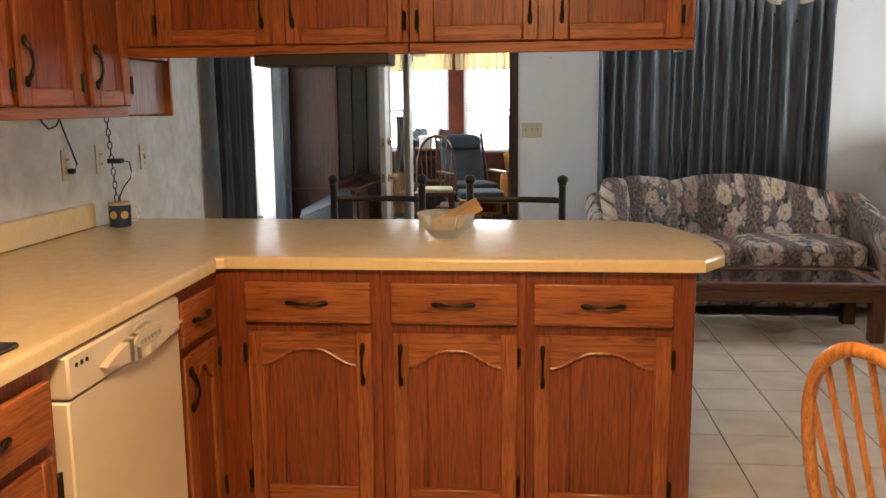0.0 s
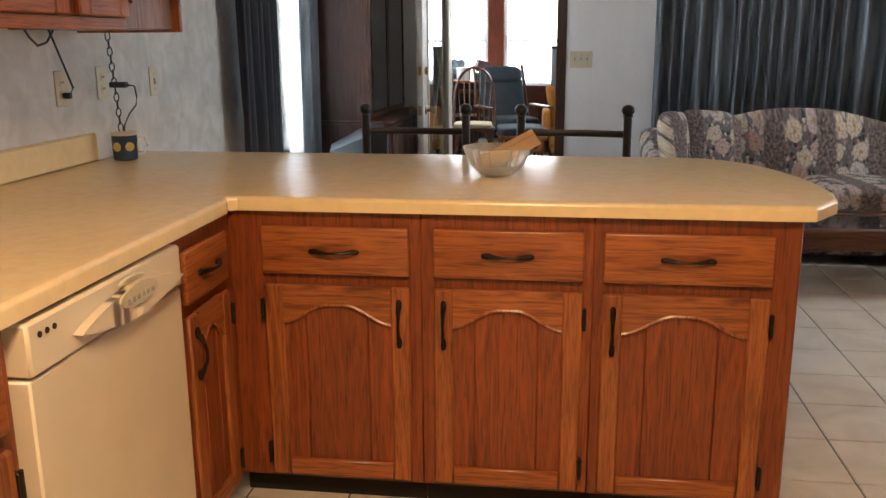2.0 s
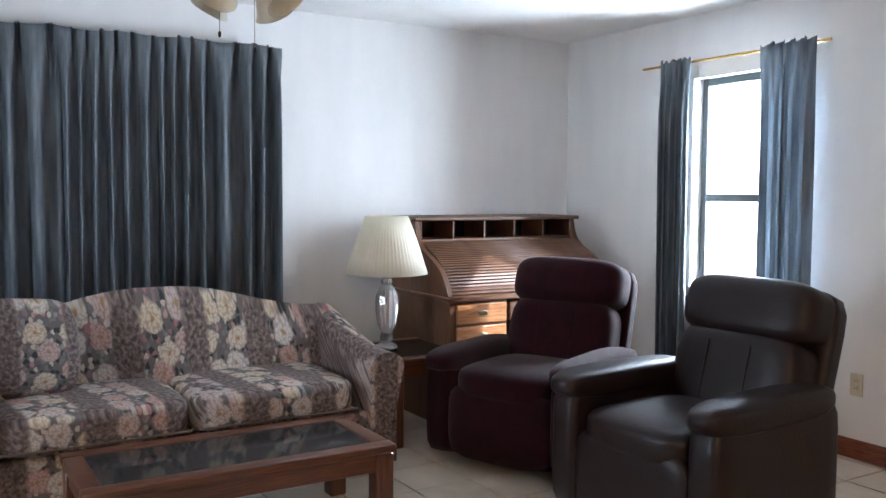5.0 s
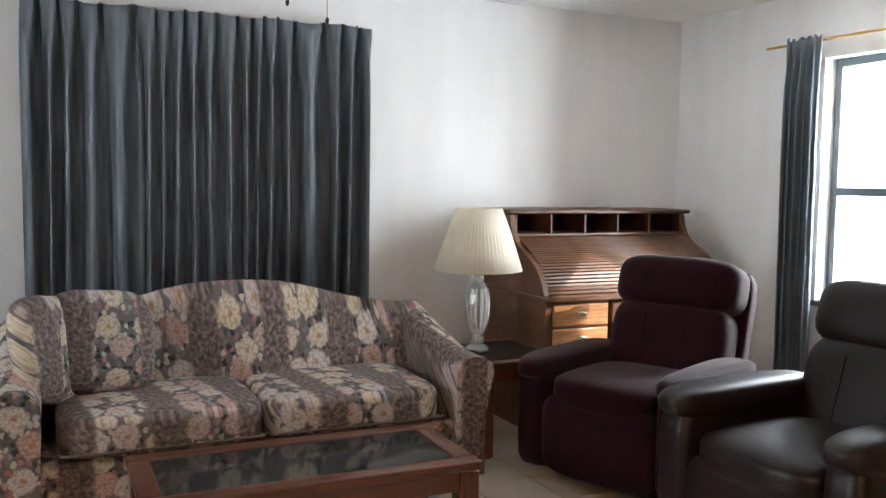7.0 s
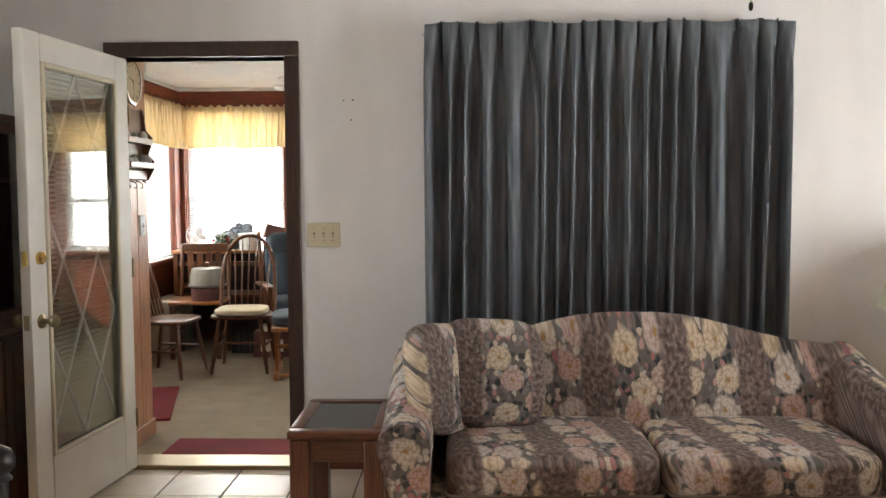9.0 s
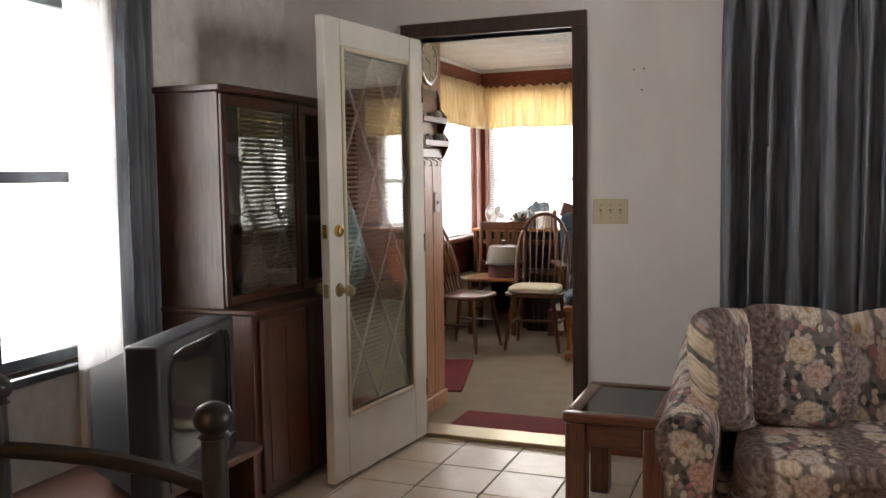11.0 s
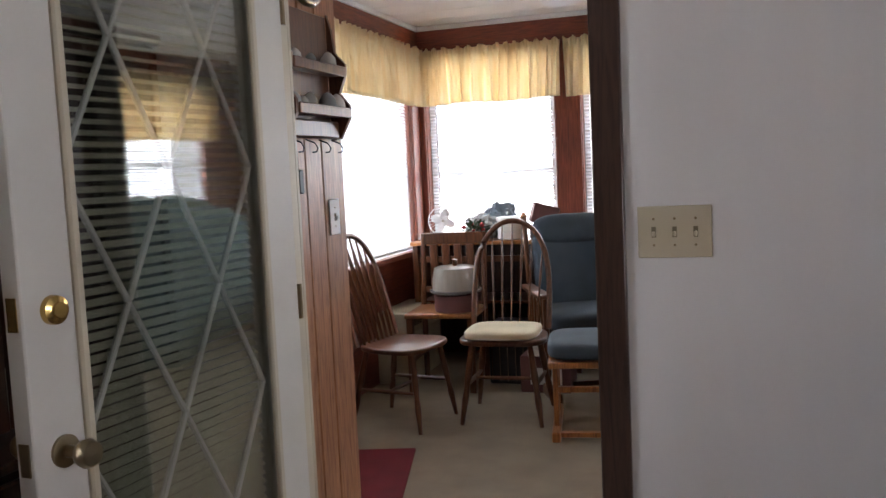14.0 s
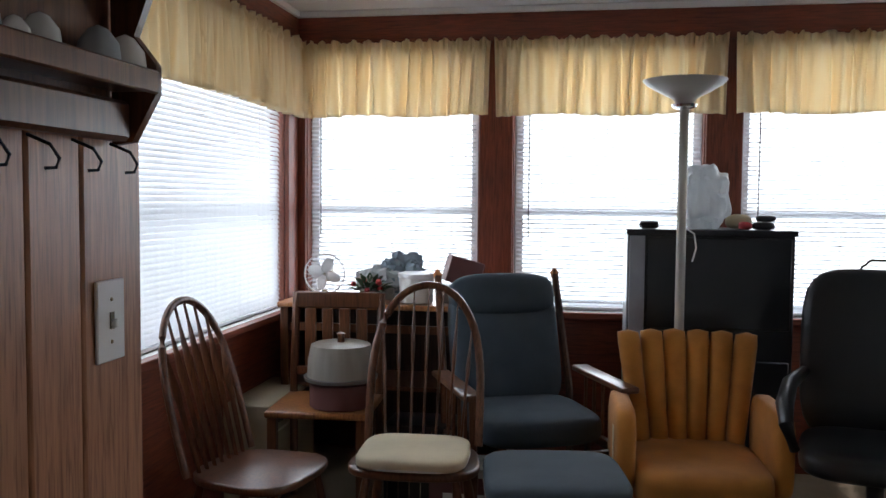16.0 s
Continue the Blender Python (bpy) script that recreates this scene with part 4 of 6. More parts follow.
part("cable", tube(bmesh.new(), [(-1.20, 3.655, 1.17), (-1.175, 3.66, 1.165), (-1.17, 3.66, 1.13), (-1.175, 3.66, 1.10), (-1.20, 3.655, 1.07), (-1.215, 3.64, 1.03), (-1.215, 3.635, 1.0)], 0.003, 6), black_plastic, chain)

bowl = thing("glass_bowl", "cut glass bowl holding a kraft paper envelope", "bowl", pose(0.116, 3.385, 0.911) @ Matrix.Diagonal((0.92, 0.92, 0.95, 1.0)))
bm = bmesh.new()
segs = 40
rows = []
for r, z_ in ((0.045, 0), (0.06, 0.006), (0.088, 0.035), (0.105, 0.075), (0.112, 0.092), (0.105, 0.092), (0.098, 0.075), (0.080, 0.038), (0.05, 0.013)):
    rows.append([bm.verts.new(((r + (0.003 if k % 2 else 0) * (z_ > 0.02)) * math.cos(2 * math.pi * k / segs), (r + (0.003 if k % 2 else 0) * (z_ > 0.02)) * math.sin(2 * math.pi * k / segs), z_)) for k in range(segs)])
for a, b in zip(rows, rows[1:]):
    for k in range(segs):
        bm.faces.new((a[k], a[(k + 1) % segs], b[(k + 1) % segs], b[k]))
bm.faces.new(rows[0][::-1])
bm.faces.new(rows[-1])
part("bowl", bm, cut_glass, bowl, smooth=20)
env = solid("envelope", one_box(-0.11, 0.11, -0.055, 0.055, -0.0015, 0.0015, bevel=0.0006), paper, "tan kraft envelope leaning in the glass bowl", "envelope", m=pose(0.150, 3.385, 0.985, 24, -27, 10) @ Matrix.Diagonal((0.86, 0.86, 1.0, 1.0)))
part("flap_crease", one_box(-0.108, 0.108, 0.018, 0.0195, 0.0015, 0.0022, bevel=0), plain("crease", (0.40, 0.25, 0.12), 0.8), env)

# ---- chairs at the counter ----


def iron_chair(m):
    c = thing("metal_chair", "black iron chair with ball finials pulled up to the counter", "chair", m, group="iron counter chairs")
    w = 0.20
    for s in (-1, 1):
        bm = tube(bmesh.new(), [(s * w, 0, 0), (s * w, 0, 0.5), (s * w, 0.0, 1.03)], 0.0165, 10)
        p = part("back_post", bm, iron, c)
        part("finial", lathe(bmesh.new(), [(0.012, 0), (0.021, 0.004), (0.016, 0.010), (0.023, 0.018), (0.025, 0.028), (0.020, 0.040), (0.010, 0.046), (0.001, 0.048)], 16, at=(s * w, 0, 1.028)), iron, p)
        part("front_leg", tube(bmesh.new(), [(s * w, -0.38, 0), (s * w, -0.38, 0.44)], 0.0145, 10), iron, c)
        part("side_rail", tube(bmesh.new(), [(s * w, 0, 0.2), (s * w, -0.38, 0.2)], 0.009, 8), iron, c)
    for z_ in (0.965, 0.855, 0.745):
        part("back_rail", tube(bmesh.new(), [(-w + 0.4 * w * k, 0.030 * (1 - (k / 2.5 - 1) ** 2), z_) for k in range(6)], 0.0105, 8, 1.25), iron, c)
    part("seat_frame", one_box(-w, w, -0.39, 0.0, 0.425, 0.445, bevel=0.006), iron, c)
    puffy = puff(bmesh.new(), (0, -0.195, 0.465), (0.195, 0.19, 0.026), 4, 5)
    part("seat", puffy, plain("seat_tan", (0.30, 0.13, 0.06), 0.6), c, "tan seat pad")
    return c


first = iron_chair(pose(0.353, 4.095, 0, 0, 0, -4))
copy_thing(first, pose(-0.262, 4.14, 0, 0, 0, -2))


def bow_chair(name, label, m, arrow=False, cushion=False, material=chair_oak, group=""):
    """A wooden bow-back side chair that faces -y."""
    c = thing(name, label, "chair", m, group=group)
    seat = []
    for k in range(40):
        a = 2 * math.pi * k / 40
        x_, y_ = math.cos(a), math.sin(a)
        r = (abs(x_) ** 3.2 + abs(y_) ** 3.2) ** (-1 / 3.2)
        seat.append((0.215 * r * x_ * (1 - 0.10 * y_ * r), 0.205 * r * y_))
    bm = bmesh.new()
    fs = slab(bm, seat, 0.425, 0.455)
    bmesh.ops.recalc_face_normals(bm, faces=bm.faces)
    es = [e for e in bm.edges if len(e.link_faces) == 2 and e.calc_face_angle() > 0.8]
    bmesh.ops.bevel(bm, geom=es, offset=0.010, segments=3, profile=0.5, affect="EDGES")
    part("seat", bm, material, c)
    lean = 0.16
    bow = []
    for k in range(29):
        a = math.pi * k / 28
        h = 0.455 + 0.60 * math.sin(a) ** 0.62
        bow.append((0.20 * math.cos(a) * (1 + 0.12 * math.sin(a)), 0.16 + lean * (h - 0.455) / 0.6, h))
    part("bow", tube(bmesh.new(), bow, 0.0125, 10, 1.2), material, c)
    n = 7
    for k in range(n):
        s = (k - (n - 1) / 2) / ((n - 1) / 2)
        xt = 0.165 * s
        ht = 0.455 + 0.60 * max(0.0, 1 - (abs(xt) / 0.225) ** 2.4) ** 0.42
        pts, rad = [], []
        for j in range(9):
            q = j / 8
            pts.append((0.135 * s + (xt - 0.135 * s) * q, 0.155 + lean * q * (ht - 0.455) / 0.6, 0.45 + (ht - 0.45) * q))
            rad.append((0.006 + 0.011 * math.exp(-((q - 0.66) / 0.13) ** 2) + 0.006 * math.exp(-((q - 0.3) / 0.3) ** 2)) if arrow else 0.0065)
        part("spindle", tube(bmesh.new(), pts, rad, 8, 0.45 if arrow else 1.0), material, c)
    for sx in (-1, 1):
        for y0, y1 in ((-0.14, -0.20), (0.14, 0.22)):
            prof = [(sx * (0.145 + 0.055 * q), y0 + (y1 - y0) * q, 0.43 * (1 - q)) for q in (0, 0.2, 0.4, 0.55, 0.7, 0.85, 1.0)]
            part("leg", tube(bmesh.new(), prof, [0.013, 0.016, 0.019, 0.0135, 0.018, 0.014, 0.011], 10), material, c)
        part("stretcher", tube(bmesh.new(), [(sx * 0.172, -0.165, 0.21), (sx * 0.172, 0.0, 0.21), (sx * 0.172, 0.18, 0.21)], [0.008, 0.012, 0.008], 8), material, c)
    part("stretcher", tube(bmesh.new(), [(-0.172, 0.0, 0.21), (0, 0.0, 0.21), (0.172, 0.0, 0.21)], [0.008, 0.012, 0.008], 8), material, c)
    return c


bright_oak = wood("bright_oak", (0.30, 0.11, 0.028), (0.55, 0.24, 0.07), Z, 0.28, 0.3)
bow_chair("kitchen_chair", "golden oak bow-back chair with turned spindles", pose(1.245, 1.93, 0, 0, 0, 116) @ Matrix.Diagonal((0.96, 0.96, 0.91, 1.0)), material=bright_oak)

# ---- living room ----
sofa = thing("sofa", "camelback sofa in faded floral stripe with rolled arms", "sofa", pose(1.825, 6.46, 0))
HW = 0.975


def crest(x_):
    q = abs(x_) / HW
    return 0.735 + 0.140 * math.exp(-(q / 0.55) ** 2.6) - 0.02 * max(0, q - 0.85) / 0.15


bm = bmesh.new()
rows = []
sec = [(0.10, 0.30), (0.085, 0.45), (0.13, 0.60), (0.165, 0.80), (0.19, 0.93), (0.235, 1.0), (0.29, 0.985), (0.32, 0.93), (0.33, 0.75), (0.34, 0.4), (0.34, 0.08)]
NX = 48
for i in range(NX + 1):
    x_ = -HW + 0.06 + (2 * HW - 0.12) * i / NX
    h = crest(x_)
    soft = 0.012 * math.sin(5 * math.pi * i / NX)
    rows.append([bm.verts.new((x_, yy - (0.02 + soft if j in (1, 2, 3) else 0), h * zz)) for j, (yy, zz) in enumerate(sec)])
for a, b in zip(rows, rows[1:]):
    for j in range(len(sec) - 1):
        bm.faces.new((a[j], a[j + 1], b[j + 1], b[j]))
bm.faces.new([r for r in rows[0]])
bm.faces.new([r for r in rows[-1]][::-1])
part("backrest", bm, floral, sofa, smooth=60)
bm = bmesh.new()
box(bm, -HW + 0.10, HW - 0.10, -0.44, 0.30, 0.055, 0.30, 0.02)
part("seat_base", bm, floral, sofa)
for s in (-1, 1):
    cb = puff(bmesh.new(), (s * 0.385, -0.17, 0.385), (0.383, 0.315, 0.088), 6, 9)
    cu = part("seat_cushion", cb, floral, sofa, smooth=60)
    ring = [(s * 0.385 + 0.376 * x_, -0.17 + 0.309 * y_, 0.335) for x_, y_ in ((-1, 0.9), (-1, -0.9), (-0.97, -0.985), (-0.9, -1), (0.9, -1), (0.97, -0.985), (1, -0.9), (1, 0.9))]
    part("piping", tube(bmesh.new(), ring, 0.006, 6), plain("piping_brown", (0.12, 0.09, 0.07), 0.9), cu)
    # rolled arm
    bm = bmesh.new()
    rows = []
    NY = 14
    for j in range(NY + 1):
        q = j / NY
        y_ = -0.47 + 0.80 * q
        h = 0.585 + 0.15 * max(0, (q - 0.2) / 0.8) ** 1.3
        row = []
        for k in range(18):
            a = 2 * math.pi * k / 18
            cx, cz = math.cos(a), math.sin(a)
            if cz > -0.2:
                p = (0.095 * cx + 0.02, h - 0.085 + 0.085 * cz)
            else:
                p = (0.068 * (1 if cx > 0 else -1) * min(1, abs(cx) * 2.2 + 0.3), max(0.055, 0.055 + (h - 0.19) * (1 - min(1, (-cz - 0.2) * 2.2))))
            row.append(bm.verts.new((s * (HW - 0.085 + p[0]), y_ - (0.012 if k else 0), p[1])))
        rows.append(row)
    for a, b in zip(rows, rows[1:]):
        for k in range(18):
            bm.faces.new((a[k], a[(k + 1) % 18], b[(k + 1) % 18], b[k]))
    bm.faces.new(rows[0])
    bm.faces.new(rows[-1])
    part("arm", bm, floral, sofa, smooth=50)
    for y_ in (-0.38, 0.26):
        part("leg", lathe(bmesh.new(), [(0.018, 0), (0.026, 0.056)], 12, at=(s * (HW - 0.14), y_, 0)), table_wood, sofa)


def throw_pillow(m):
    pl_ = thing("throw_pillow", "square floral throw pillow leaning on the sofa arm", "pillow", m, group="sofa throw pillows")
    bm = puff(bmesh.new(), (0, 0, 0), (0.215, 0.075, 0.215), 3.0, 11)
    for v in bm.verts:
        k = min(1.0, (abs(v.co.x) / 0.215) ** 2 * (abs(v.co.z) / 0.215) ** 2)
        v.co.x *= 1 + 0.16 * k
        v.co.z *= 1 + 0.16 * k
    part("cushion", bm, floral, pl_, smooth=60)
    return pl_


throw_pillow(pose(1.045, 6.40, 0.655, -14, 8, 58))
throw_pillow(pose(1.235, 6.465, 0.665, -22, 5, 14))


def glass_table(name, label, m, w, d, h, leg, apron, frame=0.075, category="table"):
    """A dark wooden table with a smoked glass top; its middle at the origin."""
    t = thing(name, label, category, m)
    x_, y_ = w / 2, d / 2
    top = part("top_frame", one_box(-x_, x_, -y_, -y_ + frame, h - 0.035, h, bevel=0.008), table_wood, t)
    part("frame_side", one_box(-x_, x_, y_ - frame, y_, h - 0.035, h, bevel=0.008), table_wood, top)
    for s in (-1, 1):
        a, b = sorted((s * x_, s * (x_ - frame)))
        part("frame_side", one_box(a, b, -y_ + frame + 0.001, y_ - frame - 0.001, h - 0.035, h, bevel=0.008), table_wood, top)
        part("apron", one_box(min(s * (x_ - 0.02), s * (x_ - 0.045)), max(s * (x_ - 0.02), s * (x_ - 0.045)), -y_ + leg, y_ - leg, h - 0.035 - apron, h - 0.036), table_wood, t)
        part("apron", one_box(-x_ + leg, x_ - leg, min(s * (y_ - 0.02), s * (y_ - 0.045)), max(s * (y_ - 0.02), s * (y_ - 0.045)), h - 0.035 - apron, h - 0.036), table_wood, t)
        for q in (-1, 1):
            part("leg", one_box(min(s * (x_ - 0.008), s * (x_ - leg)), max(s * (x_ - 0.008), s * (x_ - leg)), min(q * (y_ - 0.008), q * (y_ - leg)), max(q * (y_ - 0.008), q * (y_ - leg)), 0, h - 0.036, bevel=0.006), table_wood_z, t)
    part("glass_top", one_box(-x_ + frame - 0.004, x_ - frame + 0.004, -y_ + frame - 0.004, y_ - frame + 0.004, h - 0.014, h - 0.006, bevel=0), smoked_top, t, "dark smoked glass inset")
    # added dark sheet: the shade beneath the glass, as colour
    part("shade_board", one_box(-x_ + frame - 0.01, x_ - frame + 0.01, -y_ + frame - 0.01, y_ - frame + 0.01, h - 0.030, h - 0.020, bevel=0), dark_shadow, t)
    return t


smoked_top = plain("smoked_top", (0.018, 0.021, 0.022), 0.06, vary=0.1)
glass_table("coffee_table", "low dark wood coffee table with smoked glass top", pose(1.866, 5.627, 0, 0, 0, 0), 1.17, 0.54, 0.345, 0.085, 0.075)
glass_table("end_table", "dark wood end table beside the floral sofa", pose(0.63, 6.59, 0), 0.38, 0.54, 0.465, 0.085, 0.09, 0.055)
glass_table("end_table", "dark wood end table under the crystal lamp", pose(3.22, 6.58, 0), 0.58, 0.58, 0.475, 0.07, 0.07, 0.06)

lamp_ = thing("table_lamp", "crystal table lamp with a pleated cream shade, unlit", "lamp", pose(3.068, 6.63, 0.475) @ Matrix.Diagonal((1.0, 1.0, 1.03, 1.0)))
part("foot", lathe(bmesh.new(), [(0.06, 0), (0.062, 0.008), (0.05, 0.02), (0.03, 0.03)], 24), cut_glass, lamp_)
part("body", lathe(bmesh.new(), [(0.026, 0.03), (0.04, 0.05), (0.03, 0.085), (0.05, 0.12), (0.062, 0.18), (0.066, 0.24), (0.060, 0.29), (0.04, 0.33), (0.026, 0.345), (0.036, 0.36), (0.02, 0.385)], 14), cut_glass, lamp_, smooth=5)
part("stem", tube(bmesh.new(), [(0, 0, 0.385), (0, 0, 0.70)], 0.008), brass, lamp_)
bm = bmesh.new()
rows = []
for r, z_ in ((0.228, 0.405), (0.20, 0.49), (0.17, 0.58), (0.118, 0.715)):
    rows.append([bm.verts.new(((r + 0.0010 * math.cos(math.pi * k)) * math.cos(math.pi * k / 60), (r + 0.0010 * math.cos(math.pi * k)) * math.sin(math.pi * k / 60), z_)) for k in range(120)])
for a, b in zip(rows, rows[1:]):
    for k in range(120):
        bm.faces.new((a[k], a[(k + 1) % 120], b[(k + 1) % 120], b[k]))
shade = part("shade", bm, cloth("shade_fabric", (0.82, 0.77, 0.64), (0.86, 0.82, 0.71), 0.45), lamp_, "pleated cream shade", smooth=10)
shade.modifiers.new("thickness", "SOLIDIFY").thickness = 0.003

# roll-top desk, front towards -y
desk = thing("rolltop_desk", "oak roll-top desk with cubbyholes and brass pulls", "desk", pose(3.385, 6.475, 0))
DWD = 1.22
side = [(0.0, 0.0), (0.78, 0.0), (0.78, 1.17), (0.40, 1.17), (0.385, 1.10), (0.36, 1.05), (0.30, 1.00), (0.20, 0.955), (0.11, 0.90), (0.05, 0.83), (0.02, 0.76), (0.0, 0.755)]
for s in (0, 1):
    bm = bmesh.new()
    slab(bm, side, s * (DWD - 0.03), s * (DWD - 0.03) + 0.03, YZ)
    part("side_panel", bm, desk_oak_z, desk)
part("top_board", one_box(-0.02, DWD + 0.02, 0.365, 0.80, 1.171, 1.196, bevel=0.007), desk_oak_x, desk)
part("writing_board", one_box(-0.012, DWD + 0.012, -0.022, 0.77, 0.725, 0.752, bevel=0.006), desk_oak_x, desk)
part("back_panel", one_box(0.03, DWD - 0.03, 0.755, 0.775, 0.05, 1.17, bevel=0), desk_oak_x, desk)
part("cubby_shelf", one_box(0.03, DWD - 0.03, 0.385, 0.75, 1.045, 1.062), desk_oak_x, desk)
# dark sheet that paints the shade deep in the cubbyholes
part("cubby_back", one_box(0.03, DWD - 0.03, 0.62, 0.63, 1.062, 1.17, bevel=0), dark_shadow, desk)
for k in range(6):
    x_ = 0.03 + (DWD - 0.06 - 0.014) * k / 5
    part("divider", one_box(x_, x_ + 0.014, 0.392, 0.62, 1.062, 1.17, bevel=0.002), desk_oak_z, desk)
cv = [(0.055, 0.755), (0.06, 0.80), (0.085, 0.86), (0.14, 0.925), (0.22, 0.975), (0.31, 1.015), (0.365, 1.045)]
ln = [0.0]
for p, q in zip(cv, cv[1:]):
    ln.append(ln[-1] + math.hypot(q[0] - p[0], q[1] - p[1]))


def on_curve(u):
    d = u * ln[-1]
    for k in range(len(cv) - 1):
        if d <= ln[k + 1] + 1e-9:
            f = (d - ln[k]) / (ln[k + 1] - ln[k])
            return cv[k][0] + f * (cv[k + 1][0] - cv[k][0]), cv[k][1] + f * (cv[k + 1][1] - cv[k][1])
    return cv[-1]


tam = part("tambour", one_box(0.03, DWD - 0.03, 0.06, 0.075, 0.753, 0.80), desk_oak_x, desk)
NS = 22
for k in range(NS):
    (ya, za), (yb, zb) = on_curve(k / NS), on_curve((k + 1) / NS)
    a = math.degrees(math.atan2(zb - za, yb - ya))
    L = math.hypot(yb - ya, zb - za)
    part("slat", one_box(0.031, DWD - 0.031, 0.001, L - 0.001, -0.012, 0.002, bevel=0.0035), desk_oak_x, tam, m=pose(0, ya, za, a))


def bail(parent, x_, z_, y_=0.0):
    bm = puff(bmesh.new(), (x_, y_ - 0.004, z_), (0.034, 0.003, 0.012), 2.4, 4)
    tube(bm, [(x_ - 0.026, y_ - 0.006, z_), (x_ - 0.022, y_ - 0.016, z_ - 0.014), (x_, y_ - 0.018, z_ - 0.019), (x_ + 0.022, y_ - 0.016, z_ - 0.014), (x_ + 0.026, y_ - 0.006, z_)], 0.003, 6)
    part("bail_pull", bm, old_brass, parent, "aged brass bail pull")


for x0, x1 in ((0.035, 0.40), (0.82, 1.185)):
    part("pedestal", one_box(x0 - 0.005, x1, 0.012, 0.70, 0.05, 0.724), desk_oak_z, desk)
    for z0, z1 in ((0.595, 0.71), (0.465, 0.58), (0.335, 0.45), (0.07, 0.32)):
        # lighter oak than the desk: sunlight on the drawers, painted into their colour
        dr = part("drawer_front", one_box(x0 + 0.01, x1 - 0.01, -0.006, 0.012, z0, z1, bevel=0.007), wood("sunlit_drawer_oak", (0.24, 0.10, 0.04), (0.44, 0.21, 0.09), X, 0.35, 0.2), desk)
        bail(dr, (x0 + x1) / 2, (z0 + z1) / 2 + 0.005, -0.006)
dr = part("drawer_front", one_box(0.41, 0.81, -0.006, 0.5, 0.60, 0.71, bevel=0.007), desk_oak_x, desk)
bail(dr, 0.61, 0.66, -0.006)


def recliner(m, material, label, drop=0.0):
    """A plump recliner that faces -y, its front edge at y = 0."""
    r = thing("recliner", label, "armchair", m, group="recliners by the window")
    part("base", puff(bmesh.new(), (0, 0.40, 0.19), (0.30, 0.37, 0.165), 7, 6), material, r)
    part("footrest", puff(bmesh.new(), (0, 0.035, 0.235), (0.285, 0.055, 0.185), 5, 7), material, r, smooth=60)
    part("seat_cushion", puff(bmesh.new(), (0, 0.27, 0.42), (0.275, 0.30, 0.085), 4.2, 8), material, r, smooth=60)
    for s in (-1, 1):
        a = part("arm", puff(bmesh.new(), (s * 0.345, 0.36, 0.31 - drop / 2), (0.075, 0.38, 0.27 - drop / 2), 7, 7), material, r, smooth=60)
        part("arm_pad", puff(bmesh.new(), (s * 0.345, 0.34, 0.565 - drop), (0.098, 0.385, 0.062), 3.4, 8), material, a, smooth=60)
    tilt = pose(0, 0.62, 0.40, -17)
    part("lower_back", puff(bmesh.new(), (0, 0.0, 0.19), (0.30, 0.12, 0.20), 4.5, 9, m=tilt), material, r, smooth=60)
    part("head_pillow", puff(bmesh.new(), (0, 0.01, 0.475), (0.315, 0.135, 0.135), 4.0, 9, m=tilt), material, r, smooth=60)
    part("outer_back", puff(bmesh.new(), (0, 0.115, 0.29), (0.325, 0.055, 0.315), 7, 7, m=tilt), material, r, smooth=60)
    for x_ in (-0.1, 0.1):
        part("seam", tube(bmesh.new(), [tilt @ Vector((x_, -0.118 - 0.001 * k, 0.06 + 0.028 * k)) for k in range(10)], 0.0035, 6), material, r)
    return r


recliner(pose(3.16, 5.68, 0, 0, 0, -66), burgundy, "burgundy plush recliner with padded headrest facing the coffee table", 0.055)
recliner(pose(3.10, 4.735, 0, 0, 0, -86), leather, "dark brown leather recliner with glossy padded arms")

# ceiling fan
fan = thing("ceiling_fan", "ceiling fan with brown blades and frosted glass lights", "ceiling fan", pose(1.71, 4.93, -0.02))
part("canopy", lathe(bmesh.new(), [(0.03, 2.33), (0.06, 2.37), (0.065, TOP + 0.018)], 20), bronze, fan)
part("downrod", tube(bmesh.new(), [(0, 0, 2.2), (0, 0, 2.36)], 0.012), bronze, fan)
part("motor", lathe(bmesh.new(), [(0.05, 2.06), (0.10, 2.075), (0.115, 2.12), (0.10, 2.17), (0.05, 2.20), (0.02, 2.215)], 28), bronze, fan)
blade_wood = wood("blade_wood", (0.07, 0.03, 0.02), (0.15, 0.075, 0.05), X, 0.4)
for k in range(5):
    mk = pose(0, 0, 2.085, 0, 0, 72 * k + 6) @ pose(0, 0, 0, -11)
    bm = bmesh.new()
    slab(bm, [(0.17, -0.045), (0.55, -0.065), (0.60, -0.055), (0.615, 0.0), (0.60, 0.055), (0.55, 0.065), (0.17, 0.045)], -0.003, 0.003)
    bl = part("blade", bm, blade_wood, fan, m=mk)
    part("blade_arm", one_box(0.08, 0.22, -0.018, 0.018, -0.012, -0.003, bevel=0.003), bronze, bl)
frost = cloth("frosted_glass", (0.72, 0.68, 0.58), (0.78, 0.74, 0.64), 0.4, rough=0.3)
part("light_kit", lathe(bmesh.new(), [(0.01, 1.985), (0.05, 1.99), (0.06, 2.03), (0.05, 2.06)], 20), bronze, fan)
for k in range(4):
    a = radians(90 * k + 35)
    mk = pose(0.075 * math.cos(a), 0.075 * math.sin(a), 2.01, 0, 0, 90 * k + 35) @ pose(0, 0, 0, 0, 145, 0)
    part("light_shade", lathe(bmesh.new(), [(0.022, 0), (0.032, 0.02), (0.040, 0.06), (0.052, 0.10), (0.062, 0.115), (0.058, 0.115), (0.036, 0.06), (0.028, 0.02), (0.001, 0.012)], 20, m=mk), frost, fan, "frosted tulip glass shade")
